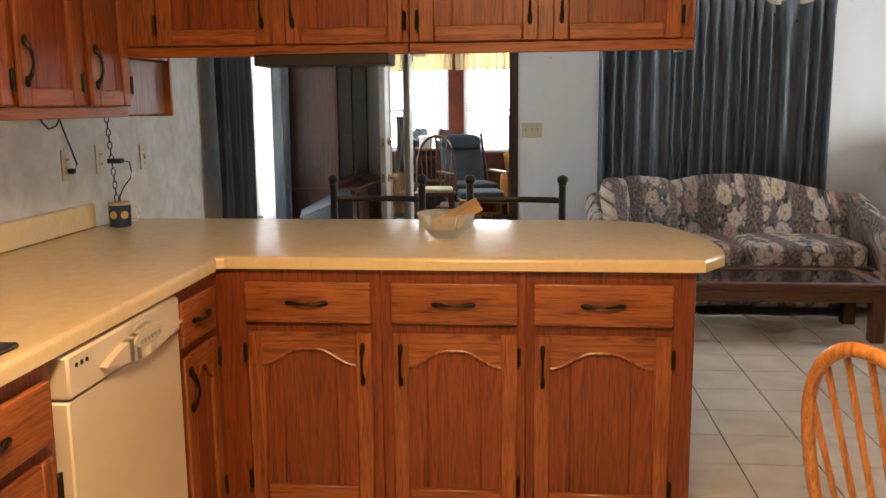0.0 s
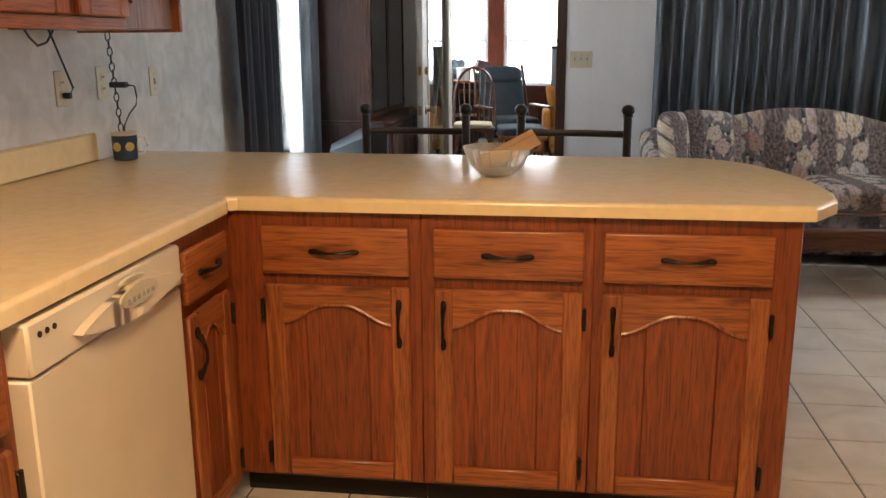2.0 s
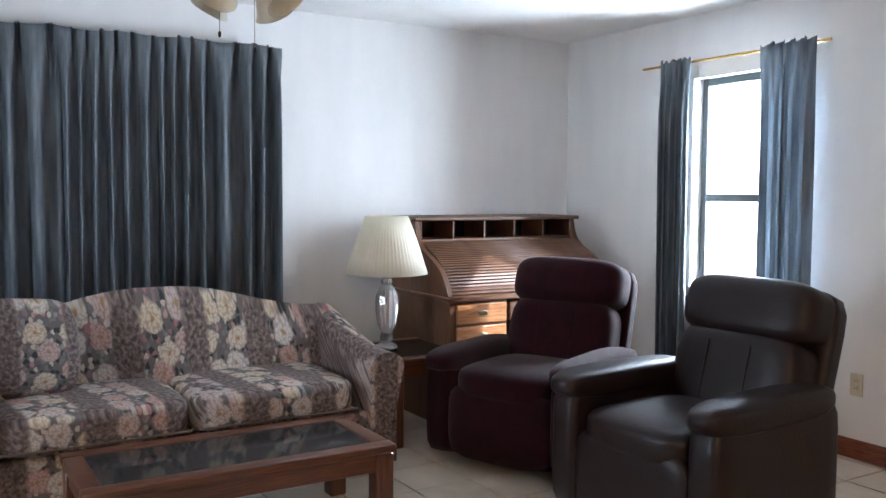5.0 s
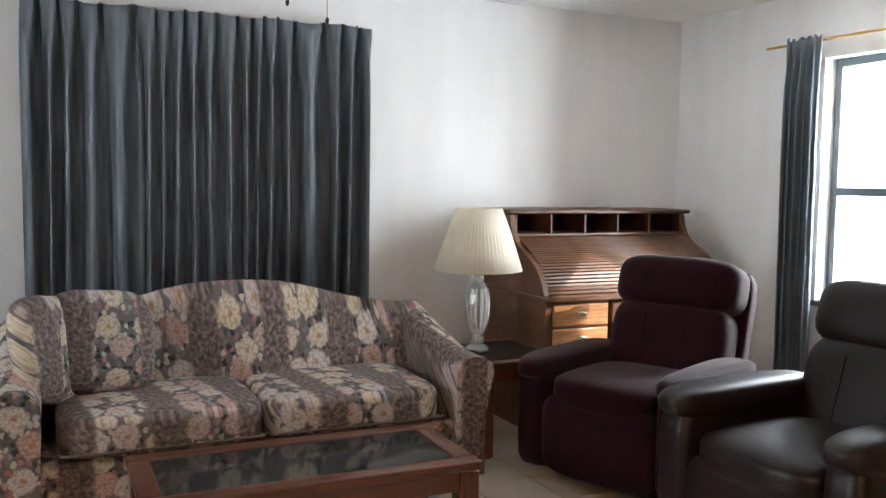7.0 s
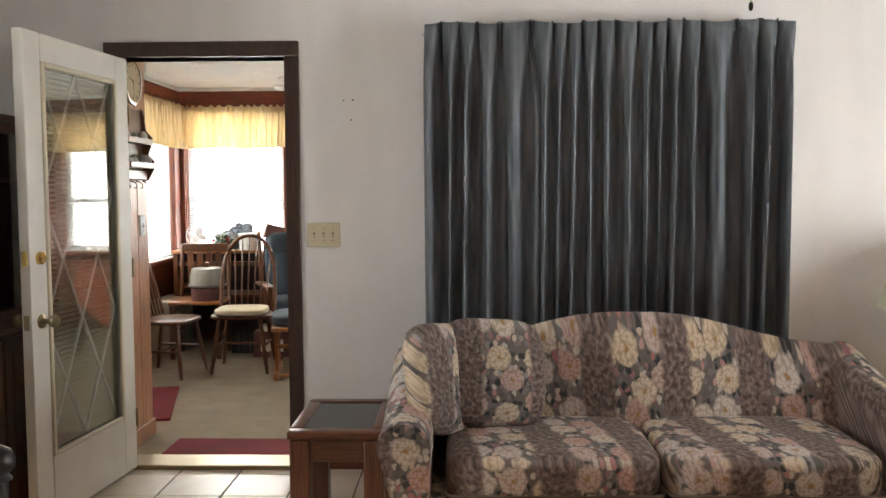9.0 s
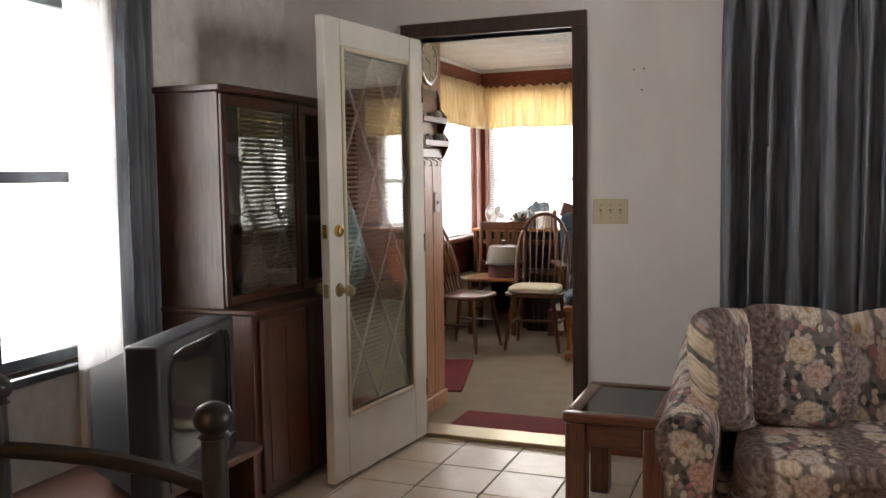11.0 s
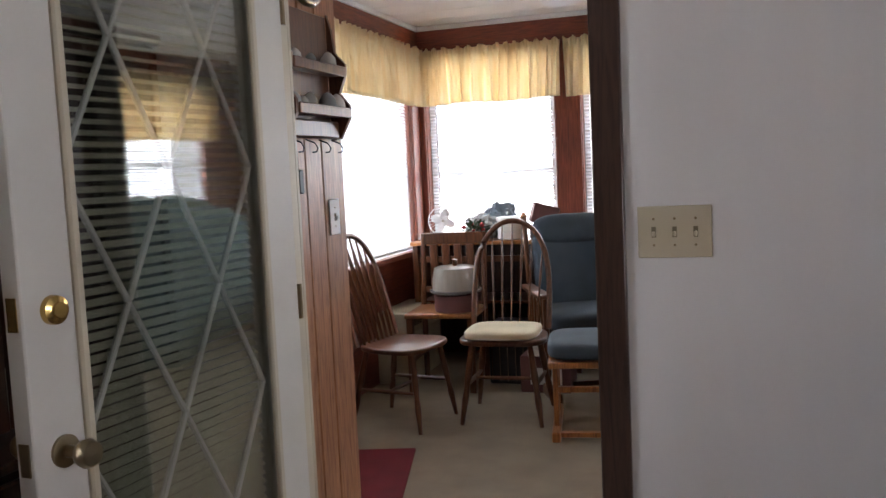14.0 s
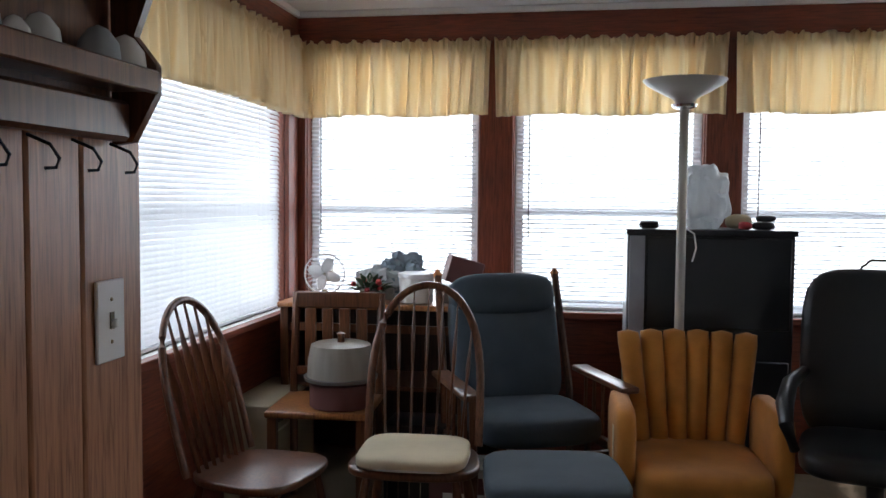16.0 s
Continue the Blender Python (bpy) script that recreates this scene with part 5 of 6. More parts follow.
for x_, y_, zb in ((0.03, 0.02, 1.80), (-0.09, -0.02, 1.83)):
    c = part("pull_chain", tube(bmesh.new(), [(x_, y_, 2.0), (x_, y_, zb)], 0.0012, 5), old_brass, fan)
    part("chain_knob", puff(bmesh.new(), (x_, y_, zb - 0.008), (0.005, 0.005, 0.01), 2.2, 2), iron, c)

# hutch on the west wall
hutch = thing("china_hutch", "dark wood china hutch with glass doors and dishes", "hutch")
HY0, HY1, HB, HT = 6.09, 7.26, 0.83, 1.73
part("base_body", one_box(W + 0.004, -0.755, HY0, HY1, 0.03, HB - 0.02, bevel=0.004), hutch_wood, hutch)
part("base_top", one_box(W + 0.002, -0.730, HY0 - 0.01, HY1 + 0.01, HB - 0.02, HB, bevel=0.005), hutch_wood, hutch)
for k in range(3):
    y0 = HY0 + 0.03 + k * 0.377
    d = part("base_door", one_box(-0.754, -0.737, y0, y0 + 0.36, 0.07, HB - 0.04, bevel=0.005), hutch_wood, hutch)
    part("groove_board", one_box(-0.738, -0.733, y0 + 0.05, y0 + 0.172, 0.11, HB - 0.08, bevel=0.002), hutch_wood, d)
    part("groove_board", one_box(-0.738, -0.733, y0 + 0.182, y0 + 0.31, 0.11, HB - 0.08, bevel=0.002), hutch_wood, d)
for y0 in (HY0, HY1 - 0.025):
    part("side_panel", one_box(W + 0.004, -0.885, y0, y0 + 0.025, HB, HT - 0.03), hutch_wood, hutch)
part("top_board", one_box(W + 0.002, -0.865, HY0 - 0.012, HY1 + 0.012, HT - 0.03, HT, bevel=0.006), hutch_wood, hutch)
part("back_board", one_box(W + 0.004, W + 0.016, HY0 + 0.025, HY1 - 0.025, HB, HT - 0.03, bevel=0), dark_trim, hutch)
for z_ in (1.14, 1.44):
    part("shelf", one_box(W + 0.016, -0.910, HY0 + 0.025, HY1 - 0.025, z_, z_ + 0.016), hutch_wood, hutch)
for k in range(2):
    y0 = HY0 + 0.005 + k * 0.585
    d = part("glass_door", one_box(-0.885, -0.870, y0, y0 + 0.03, HB + 0.01, HT - 0.04), hutch_wood, hutch)
    part("stile", one_box(-0.885, -0.870, y0 + 0.545, y0 + 0.575, HB + 0.01, HT - 0.04), hutch_wood, d)
    part("rail", one_box(-0.884, -0.871, y0 + 0.03, y0 + 0.545, HT - 0.085, HT - 0.04), hutch_wood, d)
    part("rail", one_box(-0.884, -0.871, y0 + 0.03, y0 + 0.545, HB + 0.01, HB + 0.045), hutch_wood, d)
    g = part("pane", one_box(-0.879, -0.875, y0 + 0.03, y0 + 0.545, HB + 0.045, HT - 0.085, bevel=0), smoked_glass, d, "dim reflecting glass pane")
    g.visible_shadow = False


def dish_stack(x_, y_, z_):
    p = thing("plate_stack", "stack of pale plates on a hutch shelf", "plates", pose(x_, y_, z_), group="dishes in the hutch")
    for k in range(6):
        part("plate", lathe(bmesh.new(), [(0.05, 0), (0.09, 0.008), (0.095, 0.012), (0.05, 0.005)], 24, at=(0, 0, 0.007 * k)), white_ceramic, p)


def pitcher(x_, y_, z_, s=1.0):
    p = thing("pitcher", "pale ceramic pitcher on a hutch shelf", "pitcher", pose(x_, y_, z_), group="dishes in the hutch")
    part("body", lathe(bmesh.new(), [(r * s, h * s) for r, h in ((0.045, 0), (0.065, 0.04), (0.06, 0.10), (0.04, 0.15), (0.048, 0.19), (0.044, 0.19), (0.036, 0.15), (0.001, 0.12))], 24), white_ceramic, p)
    part("handle", tube(bmesh.new(), [(0, s * 0.04, s * 0.17), (0, s * 0.09, s * 0.15), (0, s * 0.09, s * 0.08), (0, s * 0.06, s * 0.05)], 0.006 * s, 6), white_ceramic, p)


def bowl_dish(x_, y_, z_, s=1.0):
    p = solid("serving_bowl", lathe(bmesh.new(), [(r * s, h * s) for r, h in ((0.04, 0), (0.08, 0.03), (0.105, 0.07), (0.10, 0.07), (0.07, 0.03), (0.001, 0.012))], 24), white_ceramic, "pale ceramic serving bowl on a hutch shelf", "bowl", group="dishes in the hutch", m=pose(x_, y_, z_))


dish_stack(-1.08, 6.36, 1.156)
pitcher(-1.09, 6.34, 0.831, 0.9)
pitcher(-1.07, 6.56, 0.831, 1.15)
bowl_dish(-1.07, 6.82, 0.831, 1.1)
bowl_dish(-1.08, 6.62, 1.156, 0.9)
pitcher(-1.08, 6.89, 1.156, 0.9)
bowl_dish(-1.09, 6.44, 1.456, 0.8)
dish_stack(-1.08, 6.84, 1.456)
solid("platter", lathe(bmesh.new(), [(0.06, 0), (0.13, 0.012), (0.14, 0.018), (0.06, 0.006)], 28, m=pose(-1.14, 6.54, 1.30, 0, 72, 0)), white_ceramic, "pale oval platter leaning at the back of the hutch", "platter")

# television on a low stand
stand = thing("television_stand", "low dark wood television stand", "stand")
part("top", one_box(-1.18, -0.68, 5.15, 6.03, 0.29, 0.32, bevel=0.006), hutch_wood, stand)
for y_ in (5.16, 5.99):
    part("side", one_box(-1.17, -0.70, y_, y_ + 0.025, 0, 0.29), hutch_wood, stand)
part("shelf", one_box(-1.17, -0.71, 5.185, 5.99, 0.06, 0.08), hutch_wood, stand)
tv = thing("television", "bulky dark grey tube television with glossy screen", "television", pose(-0.755, 5.67, 0.32, 0, 0, -76))
# front towards local +y
bm = bmesh.new()
box(bm, -0.32, 0.32, -0.06, 0.06, 0, 0.51, 0.014)
part("front_housing", bm, tv_grey, tv)
bm = bmesh.new()
r0 = [bm.verts.new((x_, -0.06, z_)) for x_, z_ in ((-0.30, 0.02), (0.30, 0.02), (0.30, 0.49), (-0.30, 0.49))]
r1 = [bm.verts.new((x_, -0.26, z_)) for x_, z_ in ((-0.17, 0.05), (0.17, 0.05), (0.17, 0.40), (-0.17, 0.40))]
for k in range(4):
    bm.faces.new((r0[k], r0[(k + 1) % 4], r1[(k + 1) % 4], r1[k]))
bm.faces.new(r0[::-1])
bm.faces.new(r1)
part("rear_housing", bm, tv_grey, tv)
part("screen", puff(bmesh.new(), (0, 0.055, 0.285), (0.27, 0.012, 0.195), 7, 8), screen_glass, tv, "curved black glass screen", smooth=60)
part("speaker_strip", one_box(-0.28, 0.28, 0.058, 0.066, 0.02, 0.065), black_plastic, tv)

# the open half-glazed door
HX, HYP = -0.556, 7.284
ang = math.degrees(math.atan2(6.45 - HYP, -0.643 - HX))
leaf = thing("door_1", "open cream-white glazed door with lattice strips and blind", "door", pose(HX, HYP, 0.018, 0, 0, ang), kind="structure")
LW, LH = 0.835, 2.015
for nm, b in (("stile", (0, 0.115, 0, LH)), ("stile", (LW - 0.115, LW, 0, LH)), ("bottom_rail", (0.116, LW - 0.116, 0, 0.27)), ("top_rail", (0.116, LW - 0.116, LH - 0.115, LH))):
    part(nm, one_box(b[0], b[1], -0.0, 0.044, b[2], b[3], bevel=0.003), white_paint, leaf)
g0, g1, gz0, gz1 = 0.115, LW - 0.115, 0.27, LH - 0.115
for nm, b in (("bead", (g0, g0 + 0.022, gz0, gz1)), ("bead", (g1 - 0.022, g1, gz0, gz1)), ("bead", (g0 + 0.023, g1 - 0.023, gz0, gz0 + 0.022)), ("bead", (g0 + 0.023, g1 - 0.023, gz1 - 0.022, gz1))):
    part(nm, one_box(b[0], b[1], 0.036, 0.052, b[2], b[3], bevel=0.005), cream_paint, leaf)
g = part("pane", one_box(g0, g1, 0.019, 0.025, gz0, gz1, bevel=0), door_glass, leaf, "glass pane with reflections")
g.visible_shadow = False
# lattice behind the pane
x0, x1, z0, z1 = g0 + 0.02, g1 - 0.02, gz0 + 0.02, gz1 - 0.02
wdt, rise = (x1 - x0) / 2, (z1 - z0) / 3
for col in range(2):
    for row in range(3):
        xa, xb = x0 + col * wdt, x0 + (col + 1) * wdt
        za, zb = z0 + row * rise, z0 + (row + 1) * rise
        for p, q in (((xa, za), (xb, zb)), ((xa, zb), (xb, za))):
            bm = tube(bmesh.new(), [(p[0], 0.014, p[1]), (q[0], 0.014, q[1])], 0.0105, 4, 0.5)
            part("lattice_strip", bm, white_paint, leaf)
bm = bmesh.new()
slat = [bm.verts.new(p) for p in ((g0 + 0.01, -0.012, 0.006), (g1 - 0.01, -0.012, 0.006), (g1 - 0.01, 0.006, -0.006), (g0 + 0.01, 0.006, -0.006))]
bm.faces.new(slat)
me = mesh_of("slat", bm)
me.materials.append(cloth("door_blind_slat", (0.42, 0.40, 0.31), (0.52, 0.50, 0.39), 0.3, rough=0.5))
bl = part("blind", one_box(g0, g1, -0.025, 0.002, gz1 - 0.03, gz1, bevel=0.003), vinyl_white, leaf, "lowered mini blind on the door")
z_ = gz0 + 0.01
while z_ < gz1 - 0.03:
    o = new("slat", me)
    o.parent = bl
    o.location = (0, -0.004, z_)
    z_ += 0.022
for z_, r, mt, nm in ((0.848, 0.027, old_brass, "knob"), (1.105, 0.024, brass, "deadbolt")):
    for sgn in (1, -1):
        mk = pose(LW - 0.065, 0.044 if sgn > 0 else 0.0, z_, -90 * sgn)
        prof = [(0.030, 0), (0.030, 0.006), (0.012, 0.010), (0.011, 0.035), (0.024, 0.045), (r, 0.058), (0.022, 0.070), (0.001, 0.073)] if nm == "knob" else [(0.027, 0), (0.026, 0.012), (0.015, 0.016), (0.014, 0.022), (0.001, 0.022)]
        part(nm, lathe(bmesh.new(), prof, 24, m=mk), mt, leaf, "aged metal door knob" if nm == "knob" else "brass deadbolt")
    part("strike_plate", one_box(LW - 0.0005, LW + 0.002, 0.010, 0.034, z_ - 0.03, z_ + 0.03, bevel=0), mt, leaf)
for z_ in (0.25, 1.0, 1.75):
    part("hinge", tube(bmesh.new(), [(-0.004, 0.046, z_ - 0.045), (-0.004, 0.046, z_ + 0.045)], 0.007, 8), old_brass, leaf)
for x_, z_ in ((0.541, 1.830), (0.588, 1.832), (0.578, 1.735)):
    solid("nail", lathe(bmesh.new(), [(0.004, 0), (0.004, 0.004)], 8, m=pose(x_, N, z_, 90)), iron, "small dark nail in the wall", "nail")

# ---- sunroom ----
dark_oak = wood("dark_chair_oak", (0.060, 0.020, 0.009), (0.155, 0.060, 0.025), Z, 0.3, 0.2)
bow_chair("spindle_chair", "brown bow-back wooden chair with a glossy seat", pose(-1.13, 9.58, 0, 0, 0, 80) @ Matrix.Diagonal((1.0, 1.0, 0.955, 1.0)), arrow=True, material=dark_oak, group="sunroom chairs")
bow_chair("spindle_chair", "brown arrow-back wooden chair with a cream cushion", pose(-0.605, 9.76, 0, 0, 0, 3) @ Matrix.Diagonal((1.06, 1.0, 0.985, 1.0)), arrow=True, material=dark_oak, group="sunroom chairs")
pad_ = thing("seat_cushion", "cream seat cushion with rounded corners on the chair", "cushion", pose(-0.605, 9.72, 0.449, 0, 0, 3))
part("pad", puff(bmesh.new(), (0, 0, 0.026), (0.195, 0.185, 0.026), 4.5, 8), linen, pad_, smooth=60)
part("piping", tube(bmesh.new(), [(0.192 * math.cos(a / 24 * 6.2832) * (abs(math.cos(a / 24 * 6.2832)) ** 4 + abs(math.sin(a / 24 * 6.2832)) ** 4) ** -0.25, 0.182 * math.sin(a / 24 * 6.2832) * (abs(math.cos(a / 24 * 6.2832)) ** 4 + abs(math.sin(a / 24 * 6.2832)) ** 4) ** -0.25, 0.014) for a in range(25)], 0.005, 6), white_paint, pad_)

ch = thing("slat_back_chair", "brown slat-back wooden chair holding a cake carrier", "chair", pose(-1.13, 10.36, 0, 0, 0, 4), group="sunroom chairs")
part("seat", one_box(-0.22, 0.22, -0.21, 0.20, 0.455, 0.485, bevel=0.010), chair_oak, ch)
for s in (-1, 1):
    part("front_leg", one_box(s * 0.19 - 0.02, s * 0.19 + 0.02, -0.20, -0.16, 0, 0.455), dark_oak, ch)
    part("back_post", tube(bmesh.new(), [(s * 0.20, 0.19, 0), (s * 0.20, 0.19, 0.48), (s * 0.20, 0.25, 0.94)], 0.019, 8), dark_oak, ch)
    part("side_stretcher", one_box(s * 0.19 - 0.01, s * 0.19 + 0.01, -0.16, 0.18, 0.18, 0.20), dark_oak, ch)
part("top_rail", one_box(-0.20, 0.20, 0.225, 0.25, 0.87, 0.945, bevel=0.006), dark_oak, ch)
part("lower_rail", one_box(-0.20, 0.20, 0.195, 0.215, 0.56, 0.60), dark_oak, ch)
for k in range(4):
    part("slat", one_box(-0.15 + 0.08 * k, -0.10 + 0.08 * k, 0.205, 0.222, 0.60, 0.87), dark_oak, ch)
cake = thing("cake_carrier", "clear domed cake carrier on brown tins", "cake carrier", pose(-1.05, 10.31, 0.486))
part("tin", lathe(bmesh.new(), [(0.13, 0), (0.135, 0.005), (0.135, 0.10), (0.13, 0.105)], 28), maroon_box, cake, "dark brown round tin")
part("tray", lathe(bmesh.new(), [(0.10, 0.105), (0.155, 0.115), (0.16, 0.13), (0.12, 0.13)], 28), plain("smoke_tray", (0.20, 0.19, 0.18), 0.3), cake)
part("dome", lathe(bmesh.new(), [(0.145, 0.13), (0.142, 0.20), (0.128, 0.265), (0.11, 0.272), (0.02, 0.275)], 28), cloth("dome_plastic", (0.40, 0.37, 0.32), (0.48, 0.45, 0.39), 0.4, rough=0.15), cake, "cloudy plastic dome")
part("knob", lathe(bmesh.new(), [(0.016, 0.275), (0.014, 0.30), (0.02, 0.312), (0.001, 0.318)], 16), dark_oak, cake)

side_b = thing("sideboard", "dark wood sideboard under the windows, cluttered top", "sideboard")
part("top", one_box(-1.50, -0.36, 10.74, 11.20, 0.845, 0.872, bevel=0.006), chair_oak, side_b)
part("shelf", one_box(-1.47, -0.40, 10.78, 11.18, 0.45, 0.47), dark_oak, side_b)
for x_ in (-1.49, -0.41):
    part("side", one_box(x_, x_ + 0.04, 10.76, 11.19, 0, 0.845), dark_oak, side_b)
part("back", one_box(-1.45, -0.41, 11.17, 11.18, 0.05, 0.845, bevel=0), dark_trim, side_b)
part("rail", one_box(-1.45, -0.41, 10.77, 10.79, 0.73, 0.77), dark_oak, side_b)

df = thing("desk_fan", "small white desk fan with wire guard, at rest", "fan", pose(-1.30, 10.88, 0.872, 0, 0, 8))
part("base", lathe(bmesh.new(), [(0.06, 0), (0.058, 0.015), (0.018, 0.025), (0.014, 0.05)], 20), cream_paint, df)
for k in range(26):
    a = 2 * math.pi * k / 26
    part("guard_wire", tube(bmesh.new(), [(0.022 * math.cos(a), -0.045, 0.13 + 0.022 * math.sin(a)), (0.07 * math.cos(a), -0.04, 0.13 + 0.07 * math.sin(a)), (0.10 * math.cos(a), -0.01, 0.13 + 0.10 * math.sin(a))], 0.0013, 4), vinyl_white, df)
part("guard_ring", tube(bmesh.new(), [(0.10 * math.cos(k * 0.2094), -0.01, 0.13 + 0.10 * math.sin(k * 0.2094)) for k in range(31)], 0.004, 6), vinyl_white, df)
part("motor", puff(bmesh.new(), (0, 0.035, 0.13), (0.04, 0.05, 0.04), 2.6, 5), cream_paint, df)
for k in range(4):
    part("blade", puff(bmesh.new(), (0.045, 0, 0), (0.04, 0.006, 0.03), 2.2, 4, m=pose(0, -0.015, 0.13, 0, 90 * k + 20, 0) @ pose(0, 0, 0, 25)), vinyl_white, df)

can = thing("canister", "white plastic canister with lid on the sideboard", "canister", pose(-0.83, 10.86, 0.872))
part("tub", lathe(bmesh.new(), [(0.07, 0), (0.082, 0.005), (0.086, 0.12), (0.084, 0.125)], 28), white_ceramic, can)
part("lid", lathe(bmesh.new(), [(0.09, 0.125), (0.09, 0.145), (0.07, 0.15), (0.001, 0.15)], 28), vinyl_white, can)
solid("carton", one_box(-0.085, 0.085, -0.06, 0.06, 0, 0.13, bevel=0.004), maroon_box, "tilted maroon carton on the cluttered sideboard", "carton", m=pose(-0.63, 10.93, 0.96, 0, 16, 20))
solid("storage_tin", one_box(-0.08, 0.08, -0.07, 0.07, 0, 0.085, bevel=0.01), plain("grey_tin", (0.16, 0.15, 0.15), 0.4), "dark grey tin under the carton on the sideboard", "tin", m=pose(-0.63, 10.93, 0.872, 0, 0, 10))


def crumple(name, c, s, material, label, category, seed, rough=0.28):
    bm = puff(bmesh.new(), (0, 0, 0), s, 2.4, 11)
    off = Vector((seed * 3.1, seed * 1.7, seed))
    for v in bm.verts:
        p = v.co.normalized()
        v.co *= 1 + rough * noise.noise(p * 2.2 + off) + 0.5 * rough * noise.noise(p * 6 + off)
    return solid(name, bm, material, label, category, smooth=30, m=pose(*c))


crumple("folded_cloth", (-1.03, 10.98, 0.955), (0.13, 0.09, 0.085), cloth_grey, "grey crumpled cloth heaped on the sideboard", "cloth", 2)
crumple("plastic_bag", (0.52, 10.93, 1.395), (0.115, 0.10, 0.150), cloth("bag_plastic", (0.62, 0.64, 0.65), (0.74, 0.76, 0.77), 0.5, rough=0.3), "crumpled white plastic bag on the black cabinet", "plastic bag", 5, 0.2)
teal = plain("teal_cloth", (0.10, 0.17, 0.17), 0.9, vary=0.3, scale=12, bump=0.4)
crumple("folded_cloth", (-0.93, 11.0, 0.99), (0.11, 0.08, 0.10), plain("slate_cloth", (0.20, 0.25, 0.29), 0.9, vary=0.3), "slate blue crumpled cloth heaped on the sideboard", "cloth", 9, 0.4)
crumple("blanket_heap", (2.92, 9.75, 0.64), (0.36, 1.15, 0.62), teal, "teal blanket heaped over a seat below the windows", "blanket", 3, 0.22)
pl = thing("potted_plant", "artificial plant with green leaves and red flowers", "plant", pose(-1.06, 10.84, 0.872))
part("pot", lathe(bmesh.new(), [(0.035, 0), (0.05, 0.05), (0.046, 0.05), (0.001, 0.045)], 18), maroon_box, pl)
rl = random.Random(4)
bm = bmesh.new()
for k in range(60):
    a, e, L = rl.uniform(0, 6.28), rl.uniform(0.1, 1.2), rl.uniform(0.05, 0.12)
    mk = pose(0.02 * math.cos(a), 0.02 * math.sin(a), 0.05, 0, 0, math.degrees(a)) @ pose(0, 0, 0, 0, -math.degrees(e), 0)
    p = [mk @ Vector(q) for q in ((L * 0.4, 0, 0), (L * 0.7, 0.016, 0.004), (L, 0, -0.01), (L * 0.7, -0.016, 0.004))]
    bm.faces.new([bm.verts.new(q) for q in p])
part("leaves", bm, leaf_green, pl)
for k in range(7):
    part("flower", puff(bmesh.new(), (rl.uniform(-0.08, 0.08), rl.uniform(-0.07, 0.0), rl.uniform(0.06, 0.12)), (0.014, 0.014, 0.012), 2.2, 3), flower_red, pl)

# glider rocker and its ottoman
gl = thing("glider_chair", "wooden glider rocker with blue-grey cushions", "rocking chair", pose(-0.25, 10.40, 0, 0, 0, 24))
part("seat_cushion", puff(bmesh.new(), (0, 0, 0.44), (0.27, 0.27, 0.065), 4.5, 8), blue_cloth, gl, smooth=60)
tl = pose(0, 0.24, 0.45, -18)
part("back_cushion", puff(bmesh.new(), (0, 0, 0.27), (0.255, 0.075, 0.29), 5, 10, m=tl), blue_cloth, gl, smooth=60)
part("head_roll", puff(bmesh.new(), (0, -0.02, 0.50), (0.25, 0.09, 0.10), 3.5, 8, m=tl), blue_cloth, gl, smooth=60)
for s in (-1, 1):
    part("arm", one_box(s * 0.33 - 0.04, s * 0.33 + 0.04, -0.30, 0.22, 0.60, 0.625, bevel=0.008), dark_oak, gl)
    part("front_post", lathe(bmesh.new(), [(0.018, 0.15), (0.024, 0.3), (0.015, 0.45), (0.02, 0.60)], 12, at=(s * 0.32, -0.26, 0)), dark_oak, gl)
    part("back_post", tube(bmesh.new(), [(s * 0.30, 0.24, 0.15), (s * 0.30, 0.26, 0.5), (s * 0.29, 0.44, 1.02)], 0.018, 8), dark_oak, gl)
    part("base_runner", one_box(s * 0.28 - 0.025, s * 0.28 + 0.025, -0.32, 0.34, 0, 0.06, bevel=0.008), dark_oak, gl)
    part("finial", lathe(bmesh.new(), [(0.018, 0), (0.022, 0.02), (0.012, 0.035), (0.001, 0.045)], 12, at=(s * 0.29, 0.445, 1.01)), chair_oak, gl)
    for k in range(4):
        part("arm_spindle", tube(bmesh.new(), [(s * 0.32, -0.15 + 0.09 * k, 0.36), (s * 0.32, -0.15 + 0.09 * k, 0.60)], 0.008, 6), dark_oak, gl)
    part("side_rail", one_box(s * 0.31 - 0.015, s * 0.31 + 0.015, -0.28, 0.26, 0.33, 0.37), dark_oak, gl)
part("cross_rail", one_box(-0.28, 0.28, -0.29, -0.26, 0.33, 0.37), dark_oak, gl)
part("cross_bar", one_box(-0.26, 0.26, -0.02, 0.02, 0.02, 0.05), dark_oak, gl)
for s in (-1, 1):
    part("swing_arm", one_box(s * 0.28 - 0.008, s * 0.28 + 0.008, -0.02, 0.02, 0.06, 0.34), dark_oak, gl)
ot = thing("ottoman", "gliding wooden ottoman with a blue-grey cushion", "ottoman", pose(-0.105, 9.63, 0, 0, 0, 9) @ Matrix.Diagonal((1.06, 1.24, 1.0, 1.0)))
part("cushion", puff(bmesh.new(), (0, 0, 0.435), (0.225, 0.20, 0.045), 5, 8), blue_cloth, ot, smooth=60)
part("top_frame", one_box(-0.22, 0.22, -0.19, 0.19, 0.355, 0.392, bevel=0.006), chair_oak, ot)
